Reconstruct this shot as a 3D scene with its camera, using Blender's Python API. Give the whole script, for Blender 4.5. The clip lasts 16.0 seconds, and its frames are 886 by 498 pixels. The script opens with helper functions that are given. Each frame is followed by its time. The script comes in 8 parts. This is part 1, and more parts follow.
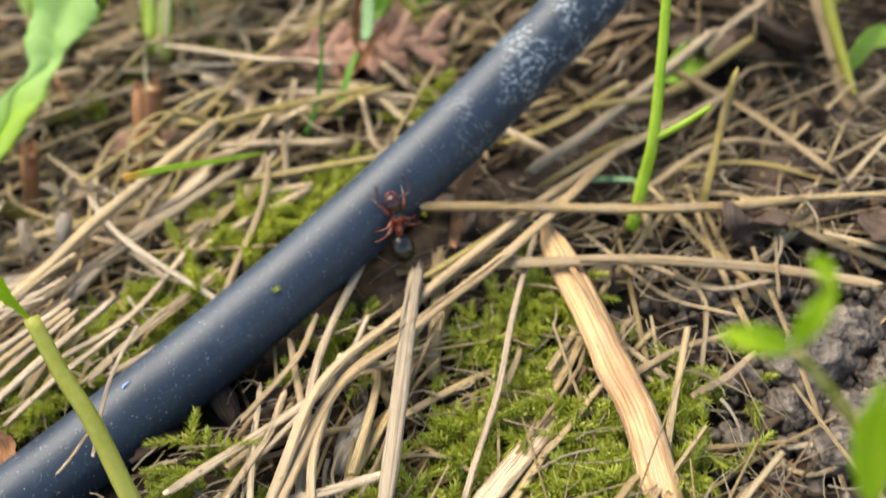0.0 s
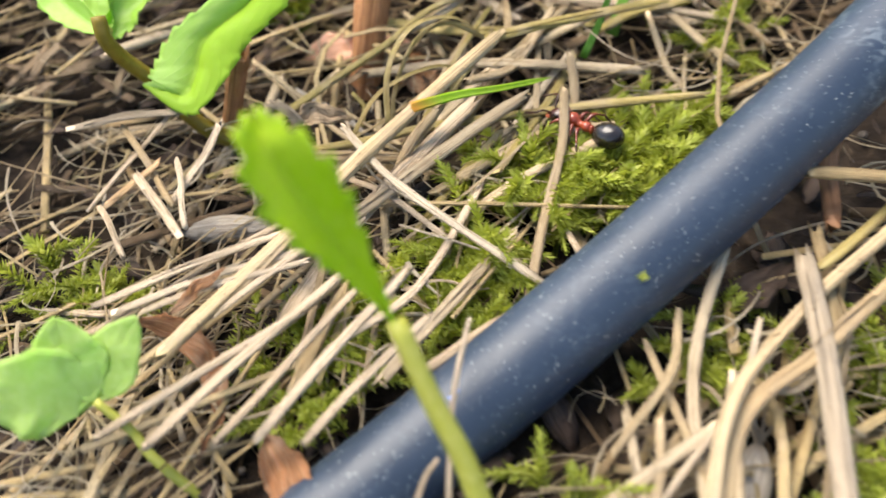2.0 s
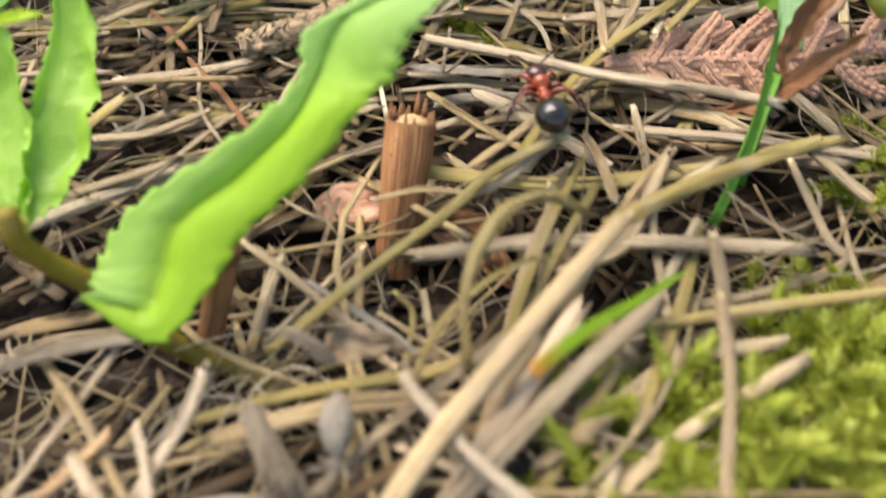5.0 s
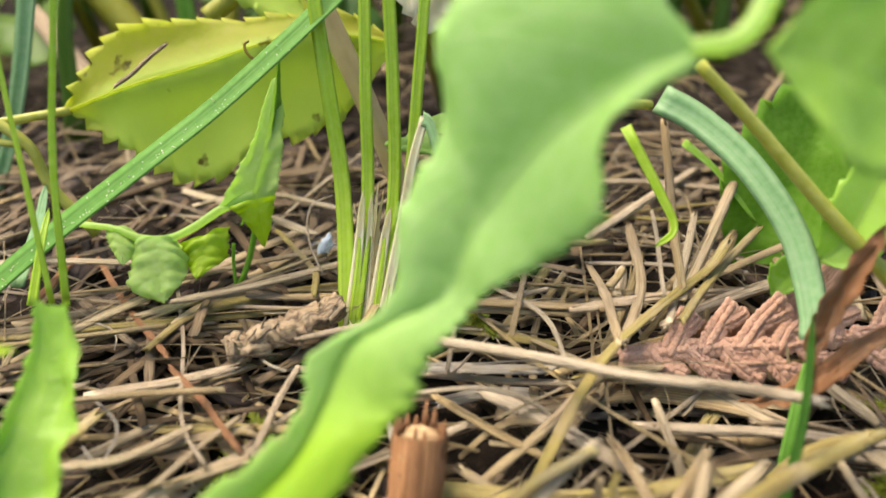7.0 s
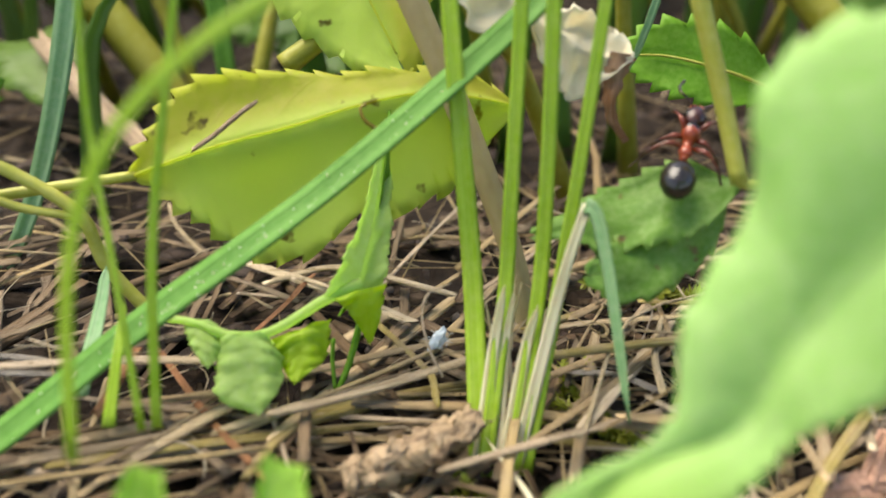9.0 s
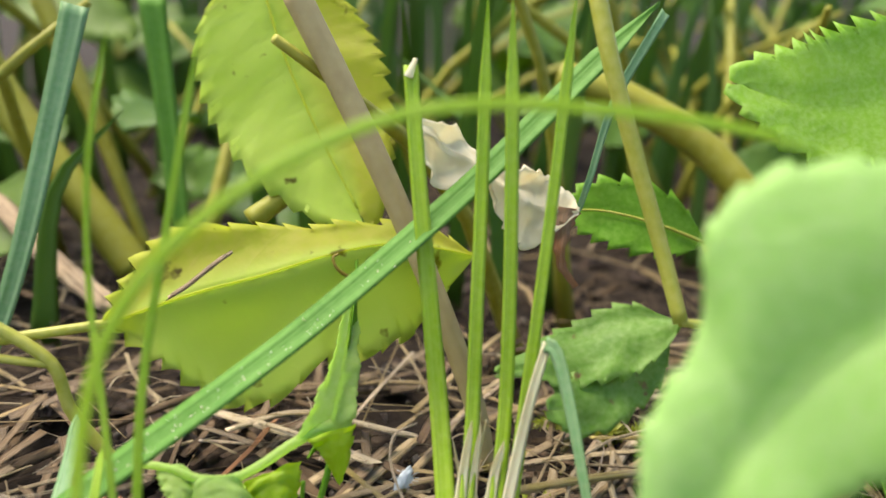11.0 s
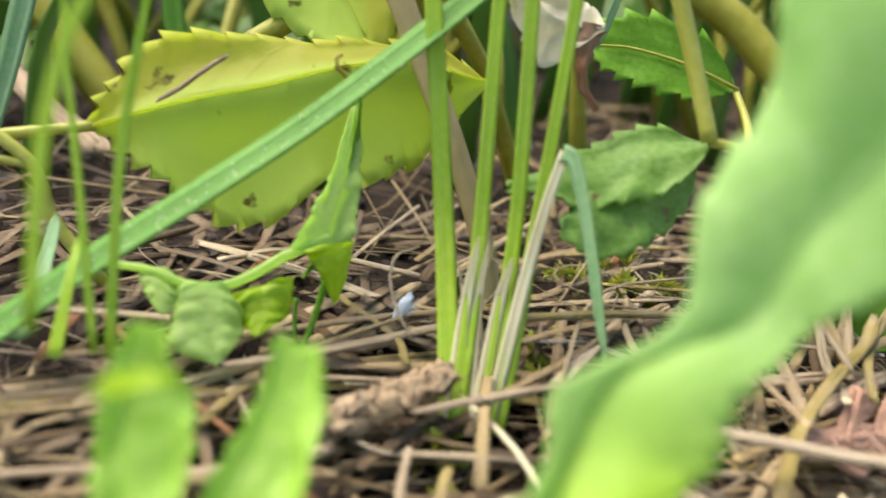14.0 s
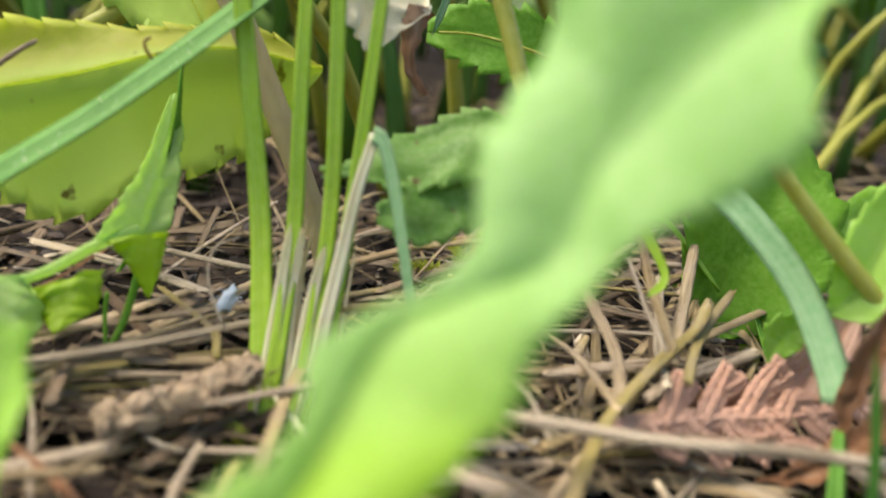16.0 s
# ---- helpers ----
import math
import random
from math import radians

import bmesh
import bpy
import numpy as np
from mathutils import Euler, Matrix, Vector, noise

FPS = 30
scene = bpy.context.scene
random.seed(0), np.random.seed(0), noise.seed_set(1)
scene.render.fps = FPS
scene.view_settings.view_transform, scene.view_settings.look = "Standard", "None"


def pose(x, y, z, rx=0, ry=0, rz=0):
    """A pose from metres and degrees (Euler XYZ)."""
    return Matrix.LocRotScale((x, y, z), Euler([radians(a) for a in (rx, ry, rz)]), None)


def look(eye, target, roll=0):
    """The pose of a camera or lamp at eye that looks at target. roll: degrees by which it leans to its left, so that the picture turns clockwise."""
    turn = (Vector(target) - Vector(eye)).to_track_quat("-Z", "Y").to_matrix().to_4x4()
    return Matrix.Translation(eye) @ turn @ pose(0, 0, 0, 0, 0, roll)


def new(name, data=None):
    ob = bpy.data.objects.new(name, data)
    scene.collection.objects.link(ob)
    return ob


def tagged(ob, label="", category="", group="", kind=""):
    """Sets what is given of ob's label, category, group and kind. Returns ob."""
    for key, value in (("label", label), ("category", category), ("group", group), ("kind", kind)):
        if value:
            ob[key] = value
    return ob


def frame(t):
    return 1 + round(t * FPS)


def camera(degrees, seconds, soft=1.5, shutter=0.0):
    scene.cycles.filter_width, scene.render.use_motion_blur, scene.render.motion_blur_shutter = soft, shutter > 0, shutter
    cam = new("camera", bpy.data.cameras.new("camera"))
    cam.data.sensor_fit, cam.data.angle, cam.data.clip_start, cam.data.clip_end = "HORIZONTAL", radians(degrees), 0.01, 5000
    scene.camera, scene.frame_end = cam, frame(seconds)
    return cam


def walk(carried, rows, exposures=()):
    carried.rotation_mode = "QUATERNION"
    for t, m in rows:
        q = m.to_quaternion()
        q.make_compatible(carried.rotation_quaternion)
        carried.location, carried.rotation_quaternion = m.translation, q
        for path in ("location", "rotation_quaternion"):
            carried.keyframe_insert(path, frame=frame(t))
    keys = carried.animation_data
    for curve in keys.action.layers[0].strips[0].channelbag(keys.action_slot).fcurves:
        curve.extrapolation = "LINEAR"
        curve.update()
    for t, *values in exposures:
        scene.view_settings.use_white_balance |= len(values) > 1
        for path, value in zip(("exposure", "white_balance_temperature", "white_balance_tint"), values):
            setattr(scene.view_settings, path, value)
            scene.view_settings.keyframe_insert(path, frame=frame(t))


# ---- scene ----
MM = 0.001          # the plan below is written in millimetres

# ---- camera ----
cam = camera(55.0, 16.0, soft=1.5, shutter=0.3)
cam.data.dof.use_dof = True
cam.data.dof.focus_distance = 0.068
cam.data.dof.aperture_fstop = 25.0


def aim(x, y, z, yaw, pitch, roll):
    e = Vector((x, y, z)) * MM
    a, b = radians(yaw), radians(pitch)
    return look(e, e + Vector((-math.sin(a) * math.cos(b), math.cos(a) * math.cos(b), math.sin(b))), roll)


PATH = [
    (0, (-0.01, -45.00, 56.62), 0.53, -41.55, -7.95),
    (0.5, (-1.22, -44.30, 57.49), 0.43, -37.81, -7.16),
    (1, (-8.57, -42.74, 57.18), 0.35, -38.31, -5.74),
    (1.5, (-17.12, -38.42, 52.87), 3.13, -43.94, -6.27),
    (2, (-28.72, -25.23, 49.52), 0.83, -48.18, -4.44),
    (2.5, (-33.19, -16.20, 44.42), 0.27, -51.02, -4.42),
    (3, (-37.30, -12.38, 41.42), -5.23, -51.24, -0.20),
    (3.5, (-35.77, -8.58, 41.38), -5.53, -51.89, -0.33),
    (4, (-35.73, -5.33, 41.31), -7.05, -50.82, 0.56),
    (4.5, (-35.13, -3.24, 40.53), -5.44, -47.91, -0.85),
    (5, (-37.16, 2.75, 41.60), -5.65, -46.29, -1.44),
    (5.2, (-37.88, 4.84, 41.32), -5.19, -44.13, -1.90),
    (7.3, (-39.19, 10.02, 41.68), -9.44, -28.67, -1.70),
    (7.5, (-39.04, 10.17, 41.87), -9.21, -28.13, -2.01),
    (8, (-42.56, 16.07, 45.23), -9.45, -30.61, -1.50),
    (8.5, (-49.70, 22.83, 44.22), -11.87, -31.09, 1.09),
    (9, (-51.33, 24.29, 41.66), -14.04, -28.84, 1.66),
    (9.5, (-49.50, 26.39, 45.75), -18.55, -26.76, 2.91),
    (9.7, (-48.91, 25.80, 46.93), -19.52, -25.39, 3.37),
    (11.8, (-59.20, 20.32, 40.22), -18.95, -16.58, 3.53),
    (12, (-59.13, 20.32, 40.28), -18.03, -17.38, 3.40),
    (12.5, (-58.90, 20.80, 40.00), -17.91, -18.83, 3.62),
    (13, (-58.63, 21.38, 39.60), -18.39, -20.06, 4.26),
    (13.5, (-57.58, 21.54, 34.94), -17.54, -19.99, 4.55),
    (14, (-54.83, 21.84, 31.40), -19.24, -21.07, 5.35),
    (14.5, (-48.02, 21.71, 32.93), -20.25, -22.82, 5.18),
    (15, (-44.67, 21.63, 36.39), -21.15, -23.41, 4.69),
    (15.5, (-43.69, 21.56, 36.58), -20.93, -22.93, 4.40),
    (16, (-45.34, 19.90, 29.85), -21.77, -19.83, 5.28),
]
walk(cam, [(t, aim(*e, yaw, pitch, roll)) for t, e, yaw, pitch, roll in PATH], [(0, 1.68, 7150, 10), (0.6, 1.62, 7000, 11), (1, 1.82, 7000, 10), (2, 1.95, 6850, 12), (2.5, 2.02, 6900, 12), (3, 1.86, 6900, 12), (3.5, 1.84, 6900, 12), (4.5, 1.88, 6900, 12), (5, 1.82, 7000, 12), (7.3, 1.84, 7300, 12), (9, 1.80, 7100, 11), (12, 1.86, 7100, 12), (14, 1.88, 6950, 12), (16, 1.68, 6800, 12)])

# ---- light: soft shade under a bright sky ----
world = bpy.data.worlds.new("sky")
scene.world = world
world.use_nodes = True
wn = world.node_tree
sky = wn.nodes.new("ShaderNodeTexSky")
sky.sky_type, sky.sun_disc = "NISHITA", False
sky.sun_elevation, sky.sun_rotation = radians(58), radians(-40)
wn.links.new(sky.outputs[0], wn.nodes["Background"].inputs[0])
wn.nodes["Background"].inputs[1].default_value = 0.10
sun = new("sun", bpy.data.lights.new("sun", "SUN"))
sun.data.energy, sun.data.angle, sun.data.color = 2.5, radians(50), (1.0, 0.95, 0.84)
sun.matrix_world = look((-0.35, 0.30, 0.9), (0, 0, 0))


# ---- materials ----
def material(name, rough=0.6, spec=0.5):
    m = bpy.data.materials.new(name)
    m.use_nodes = True
    b = m.node_tree.nodes["Principled BSDF"]
    b.inputs["Roughness"].default_value = rough
    b.inputs["Specular IOR Level"].default_value = spec
    return m, m.node_tree, b


def node(nt, kind, **values):
    n = nt.nodes.new(kind)
    for k, v in values.items():
        n.inputs[k.replace("_", " ")].default_value = v
    return n


def ramp(nt, source, stops):
    r = nt.nodes.new("ShaderNodeValToRGB")
    el = r.color_ramp.elements
    while len(el) < len(stops):
        el.new(0.5)
    for e, (p, c) in zip(el, stops):
        e.position, e.color = p, (*c, 1)
    nt.links.new(source, r.inputs[0])
    return r.outputs[0]


def noise_tex(nt, scale, detail=4.0, stretch=None, coord="Object"):
    c = nt.nodes.new("ShaderNodeTexCoord")
    out = c.outputs[coord]
    if stretch:
        mp = nt.nodes.new("ShaderNodeMapping")
        mp.inputs["Scale"].default_value = stretch
        nt.links.new(out, mp.inputs[0])
        out = mp.outputs[0]
    n = node(nt, "ShaderNodeTexNoise", Scale=scale, Detail=detail)
    nt.links.new(out, n.inputs["Vector"])
    return n.outputs["Fac"]


def mix(nt, fac, a, b, mode="MIX"):
    n = nt.nodes.new("ShaderNodeMix")
    n.data_type, n.blend_type = "RGBA", mode
    for sock, v in ((n.inputs[0], fac), (n.inputs[6], a), (n.inputs[7], b)):
        if isinstance(v, (int, float)):
            sock.default_value = v
        elif isinstance(v, tuple):
            sock.default_value = (*v, 1)
        else:
            nt.links.new(v, sock)
    return n.outputs[2]


def bump(nt, b, height, strength, distance):
    n = node(nt, "ShaderNodeBump", Strength=strength, Distance=distance)
    nt.links.new(height, n.inputs["Height"])
    nt.links.new(n.outputs[0], b.inputs["Normal"])


def plant_material(name, dark, light, vein, rough=0.4, passes=0.45, scale=900, glow_through=(0.35, 0.6, 0.05), streak=None, spots=None, island=0.0, spec=0.3, veins=0, ribs=0.5, face=None):
    """Green tissue: mottled in two scales, veins along the blade, and light that passes through it."""
    m, nt, b = material(name, rough, spec)
    big = noise_tex(nt, scale * 0.25, 3.0)
    fine = noise_tex(nt, scale * 2.5, 5.0)
    col = mix(nt, ramp(nt, big, [(0.3, (0, 0, 0)), (0.7, (1, 1, 1))]), dark, light)
    col = mix(nt, ramp(nt, fine, [(0.35, (0, 0, 0)), (0.75, (0.55, 0.55, 0.55))]), col, vein)
    if streak:
        uv = nt.nodes.new("ShaderNodeUVMap")
        mp = nt.nodes.new("ShaderNodeMapping")
        mp.inputs["Scale"].default_value = streak
        nt.links.new(uv.outputs[0], mp.inputs[0])
        n = node(nt, "ShaderNodeTexNoise", Scale=1.0, Detail=3.0)
        nt.links.new(mp.outputs[0], n.inputs["Vector"])
        line = ramp(nt, n.outputs["Fac"], [(0.42, (0, 0, 0)), (0.62, (1, 1, 1))])
        col = mix(nt, mix(nt, 0.4, (0, 0, 0), line), col, vein)
        bump(nt, b, n.outputs["Fac"], 0.5, 0.0002)
    else:
        bump(nt, b, fine, 0.35, 0.0002)
    if veins:
        # a midrib and side veins that slant towards the margins
        uvn = nt.nodes.new("ShaderNodeUVMap")
        sep = nt.nodes.new("ShaderNodeSeparateXYZ")
        nt.links.new(uvn.outputs[0], sep.inputs[0])

        def calc(op, a, b_):
            k = nt.nodes.new("ShaderNodeMath")
            k.operation = op
            for sock, v in zip(k.inputs, (a, b_)):
                if isinstance(v, (int, float)):
                    sock.default_value = v
                else:
                    nt.links.new(v, sock)
            return k.outputs[0]

        off = calc("ABSOLUTE", calc("SUBTRACT", sep.outputs[0], 0.5), 0)
        bent = calc("ADD", off, calc("MULTIPLY", noise_tex(nt, scale * 0.5, 2.0), 0.05))
        slant = calc("SUBTRACT", calc("MULTIPLY", sep.outputs[1], veins), calc("MULTIPLY", bent, veins * 0.35))
        line = calc("PINGPONG", slant, 0.5)
        side = ramp(nt, line, [(0.0, (1, 1, 1)), (0.09, (0.0, 0.0, 0.0))])
        rib = ramp(nt, off, [(0.0, (1, 1, 1)), (0.018, (0, 0, 0))])
        both = mix(nt, 1.0, side, rib, "LIGHTEN")
        col = mix(nt, mix(nt, ribs, (0, 0, 0), both), col, vein)
        bump(nt, b, mix(nt, ribs, fine, both), 0.45, 0.0002)
    if face:
        # a second tint for one half, past a point along the leaf
        *tints, start, least = face
        uvf = nt.nodes.new("ShaderNodeUVMap")
        sf = nt.nodes.new("ShaderNodeSeparateXYZ")
        nt.links.new(uvf.outputs[0], sf.inputs[0])
        across = ramp(nt, sf.outputs[0], [(0.30, (least, least, least)), (0.52, (1, 1, 1))])
        along = ramp(nt, sf.outputs[1], [(start, (0.15, 0.15, 0.15)), (start + 0.2, (1, 1, 1))])
        col = mix(nt, mix(nt, 1.0, across, along, "MULTIPLY"), col, mix(nt, mix(nt, 0.25, big, fine), *tints))
    if spots:
        sp = noise_tex(nt, scale * 0.8, 3.0)
        col = mix(nt, ramp(nt, sp, [(0.68, (0, 0, 0)), (0.73, (1, 1, 1))]), col, spots)
    if island:
        g = nt.nodes.new("ShaderNodeNewGeometry")
        col = mix(nt, island, col, ramp(nt, g.outputs["Random Per Island"], [(0.0, dark), (0.6, light), (1.0, vein)]))
    nt.links.new(col, b.inputs["Base Color"])
    tr = nt.nodes.new("ShaderNodeBsdfTranslucent")
    nt.links.new(mix(nt, 0.5, col, glow_through), tr.inputs[0])
    ms = nt.nodes.new("ShaderNodeMixShader")
    ms.inputs[0].default_value = passes
    nt.links.new(b.outputs[0], ms.inputs[1])
    nt.links.new(tr.outputs[0], ms.inputs[2])
    nt.links.new(ms.outputs[0], nt.nodes["Material Output"].inputs["Surface"])
    return m


def dry_material(name, stops, rough=0.6, per="Object", fleck=(0.19, 0.115, 0.055), fibre=20.0, patch_tint=(0.44, 0.34, 0.24), lift=(0.78, 0.67, 0.48)):
    """Dry plant matter: fibres along its length, grey and tan patches, and a tint of its own for each piece."""
    m, nt, b = material(name, rough, 0.3)
    if per == "Object":
        r = nt.nodes.new("ShaderNodeObjectInfo").outputs["Random"]
    else:
        r = nt.nodes.new("ShaderNodeNewGeometry").outputs["Random Per Island"]
    col = ramp(nt, r, stops)
    uv = nt.nodes.new("ShaderNodeUVMap")
    mp = nt.nodes.new("ShaderNodeMapping")
    mp.inputs["Scale"].default_value = (fibre, 2.2, 1.0)
    nt.links.new(uv.outputs[0], mp.inputs[0])
    n = node(nt, "ShaderNodeTexNoise", Scale=1.0, Detail=4.0)
    nt.links.new(mp.outputs[0], n.inputs["Vector"])
    fib = n.outputs["Fac"]
    col = mix(nt, ramp(nt, fib, [(0.38, (1, 1, 1)), (0.47, (0, 0, 0))]), col, mix(nt, 0.65, col, fleck))
    col = mix(nt, ramp(nt, fib, [(0.57, (0, 0, 0)), (0.68, (0.8, 0.8, 0.8))]), col, mix(nt, 0.6, col, lift))
    mp2 = nt.nodes.new("ShaderNodeMapping")
    mp2.inputs["Scale"].default_value = (fibre * 2.0, 1.6, 1.0)
    nt.links.new(uv.outputs[0], mp2.inputs[0])
    n2 = node(nt, "ShaderNodeTexNoise", Scale=1.0, Detail=5.0, Roughness=0.7)
    nt.links.new(mp2.outputs[0], n2.inputs["Vector"])
    hair = n2.outputs["Fac"]
    col = mix(nt, ramp(nt, hair, [(0.41, (1, 1, 1)), (0.48, (0, 0, 0))]), col, mix(nt, 0.72, col, fleck))
    col = mix(nt, ramp(nt, hair, [(0.56, (0, 0, 0)), (0.66, (0.8, 0.8, 0.8))]), col, mix(nt, 0.65, col, lift))
    patch = noise_tex(nt, 260, 5.0)
    col = mix(nt, ramp(nt, patch, [(0.50, (0, 0, 0)), (0.66, (0.8, 0.8, 0.8))]), col, mix(nt, 0.55, col, patch_tint))
    brown = noise_tex(nt, 120, 3.0)
    col = mix(nt, ramp(nt, brown, [(0.52, (0, 0, 0)), (0.68, (0.6, 0.6, 0.6))]), col, mix(nt, 0.55, col, fleck))
    dots = noise_tex(nt, 1700, 2.0)
    col = mix(nt, ramp(nt, dots, [(0.68, (0, 0, 0)), (0.75, (0.8, 0.8, 0.8))]), col, fleck)
    nt.links.new(col, b.inputs["Base Color"])
    bump(nt, b, mix(nt, 0.45, fib, hair), 1.0, 0.0006)
    return m


TAN = [(0.0, (0.534, 0.387, 0.196)), (0.2, (0.652, 0.503, 0.312)), (0.4, (0.474, 0.330, 0.152)), (0.6, (0.415, 0.310, 0.187)), (0.8, (0.682, 0.552, 0.374)), (1.0, (0.454, 0.300, 0.133))]
straw_mat = dry_material("straw", TAN)
litter_mat = dry_material("straw_litter", [(0.0, (0.54, 0.388, 0.172)), (0.35, (0.66, 0.495, 0.250)), (0.6, (0.44, 0.301, 0.125)), (0.8, (0.70, 0.553, 0.328)), (1.0, (0.26, 0.160, 0.066))], per="Island")
# under-layer straw: the shade of the litter's gaps is put into its colour
shade_litter_mat = dry_material("rotted_straw", [(0.0, (0.075, 0.045, 0.022)), (0.5, (0.135, 0.086, 0.041)), (0.8, (0.045, 0.027, 0.015)), (1.0, (0.225, 0.154, 0.075))], per="Island", patch_tint=(0.105, 0.075, 0.049), lift=(0.210, 0.150, 0.090))
olive_mat = dry_material("olive_straw", [(0.0, (0.36, 0.28, 0.07)), (1.0, (0.50, 0.39, 0.13))])
pale_mat = dry_material("bleached_straw", [(0.0, (0.707, 0.560, 0.394)), (0.5, (0.624, 0.468, 0.308)), (1.0, (0.759, 0.622, 0.449))])
orange_mat = dry_material("rusty_dead_leaf", [(0.0, (0.42, 0.16, 0.06)), (1.0, (0.52, 0.22, 0.09))], fibre=30)
frond_mat = dry_material("salmon_dead_frond", [(0.0, (0.78, 0.44, 0.31)), (1.0, (0.84, 0.52, 0.37))], fibre=12, fleck=(0.56, 0.28, 0.17), patch_tint=(0.70, 0.40, 0.28), lift=(0.90, 0.64, 0.48))
stump_mat = dry_material("cut_stem", [(0.0, (0.44, 0.20, 0.085)), (1.0, (0.50, 0.24, 0.11))], fibre=30, fleck=(0.20, 0.08, 0.035), patch_tint=(0.36, 0.17, 0.08), lift=(0.60, 0.33, 0.17))
grey_mat = dry_material("grey_husk", [(0.0, (0.42, 0.36, 0.29)), (1.0, (0.50, 0.44, 0.37))], fibre=40, fleck=(0.16, 0.13, 0.10))
bark_mat = dry_material("bark", [(0.0, (0.34, 0.24, 0.14)), (1.0, (0.42, 0.30, 0.18))], fibre=14, lift=(0.58, 0.45, 0.29), patch_tint=(0.38, 0.28, 0.18), fleck=(0.10, 0.06, 0.035))
white_mat = plant_material("withered_leaf", (0.80, 0.74, 0.56), (0.93, 0.89, 0.76), (0.74, 0.62, 0.42), 0.6, 0.45, 400, (0.95, 0.88, 0.6), spots=(0.40, 0.22, 0.08))
fibre_mat = dry_material("straw_fibre", [(0.0, (0.58, 0.46, 0.28)), (0.5, (0.74, 0.63, 0.46)), (0.8, (0.40, 0.31, 0.14)), (1.0, (0.66, 0.56, 0.42))], per="Island")
# chip browns lowered to paint the shade the plants throw on the litter
chip_mat = dry_material("straw_chip", [(0.0, (0.204, 0.132, 0.072)), (0.4, (0.312, 0.228, 0.138)), (0.7, (0.144, 0.087, 0.051)), (1.0, (0.372, 0.294, 0.198))], per="Island", fibre=16, patch_tint=(0.24, 0.17, 0.11), lift=(0.46, 0.35, 0.22))
# dead leaf brown, lowered further to paint shade under the straw
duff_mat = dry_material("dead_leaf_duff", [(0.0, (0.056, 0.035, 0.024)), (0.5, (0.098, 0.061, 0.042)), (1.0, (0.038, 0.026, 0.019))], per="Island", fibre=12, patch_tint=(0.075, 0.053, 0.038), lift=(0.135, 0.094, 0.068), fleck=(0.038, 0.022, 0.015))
split_mat = dry_material("split_straw_leaf", [(0.0, (0.60, 0.40, 0.20)), (1.0, (0.66, 0.46, 0.26))], fibre=22, fleck=(0.30, 0.13, 0.05), patch_tint=(0.46, 0.29, 0.19))
weathered_mat = dry_material("weathered_straw", [(0.0, (0.42, 0.33, 0.23)), (1.0, (0.46, 0.36, 0.25))], fibre=24, fleck=(0.20, 0.15, 0.10), patch_tint=(0.34, 0.28, 0.21), lift=(0.56, 0.46, 0.34))

leaf_mat = plant_material("bright_leaf", (0.30, 0.52, 0.06), (0.38, 0.60, 0.09), (0.44, 0.62, 0.15), 0.42, 0.45, 500, (0.55, 0.85, 0.0), spec=0.45, veins=26)
large_leaf_mat = plant_material("large_leaf", (0.32, 0.54, 0.15), (0.38, 0.60, 0.20), (0.50, 0.66, 0.31), 0.5, 0.54, 500, (0.54, 0.84, 0.22), spec=0.3, veins=26, ribs=0.35, face=((0.29, 0.48, 0.025), (0.37, 0.55, 0.05), 0.40, 0.5))
lime_leaf_mat = plant_material("lime_leaf", (0.32, 0.49, 0.010), (0.42, 0.58, 0.015), (0.52, 0.64, 0.08), 0.42, 0.5, 700, (0.60, 0.85, 0.02))
cool_leaf_mat = plant_material("cool_leaf", (0.22, 0.44, 0.035), (0.32, 0.54, 0.06), (0.46, 0.62, 0.20), 0.45, 0.5, 800, (0.45, 0.7, 0.05))
pale_leaf_mat = plant_material("pale_leaf_underside", (0.45, 0.63, 0.17), (0.55, 0.71, 0.24), (0.64, 0.76, 0.38), 0.5, 0.66, 900, (0.68, 0.92, 0.25), spec=0.4)
spotted_leaf_mat = plant_material("spotted_leaf", (0.09, 0.22, 0.025), (0.17, 0.33, 0.045), (0.32, 0.44, 0.14), 0.5, 0.35, 800, spots=(0.20, 0.11, 0.05))
olive_stalk_mat = plant_material("olive_stalk", (0.22, 0.21, 0.015), (0.31, 0.30, 0.03), (0.38, 0.36, 0.08), 0.5, 0.15, 400, (0.4, 0.4, 0.02))
dark_leaf_mat = plant_material("dark_leaf", (0.08, 0.23, 0.010), (0.14, 0.32, 0.018), (0.24, 0.40, 0.06), 0.5, 0.35, 800, spec=0.2)
# brighter lime on the lower half paints light shining through the leaf
yellow_leaf_mat = plant_material("yellowing_leaf", (0.44, 0.49, 0.05), (0.60, 0.59, 0.09), (0.60, 0.53, 0.13), 0.5, 0.68, 500, (0.80, 0.90, 0.10), spots=(0.10, 0.06, 0.02), veins=14, ribs=0.14, face=((0.52, 0.70, 0.12), (0.64, 0.77, 0.20), 0.0, 0.0))
sheath_mat = plant_material("papery_sheath", (0.78, 0.78, 0.52), (0.90, 0.87, 0.72), (0.80, 0.62, 0.46), 0.6, 0.5, 700, (0.85, 0.78, 0.45), streak=(7, 0.4, 1), spec=0.2)
blade_mat = plant_material("grass_blade", (0.07, 0.22, 0.012), (0.11, 0.28, 0.02), (0.17, 0.34, 0.06), 0.55, 0.25, 700, streak=(14, 0.3, 1))
lime_blade_mat = plant_material("lime_grass", (0.28, 0.47, 0.012), (0.38, 0.56, 0.02), (0.52, 0.66, 0.12), 0.35, 0.4, 700, streak=(10, 0.3, 1))
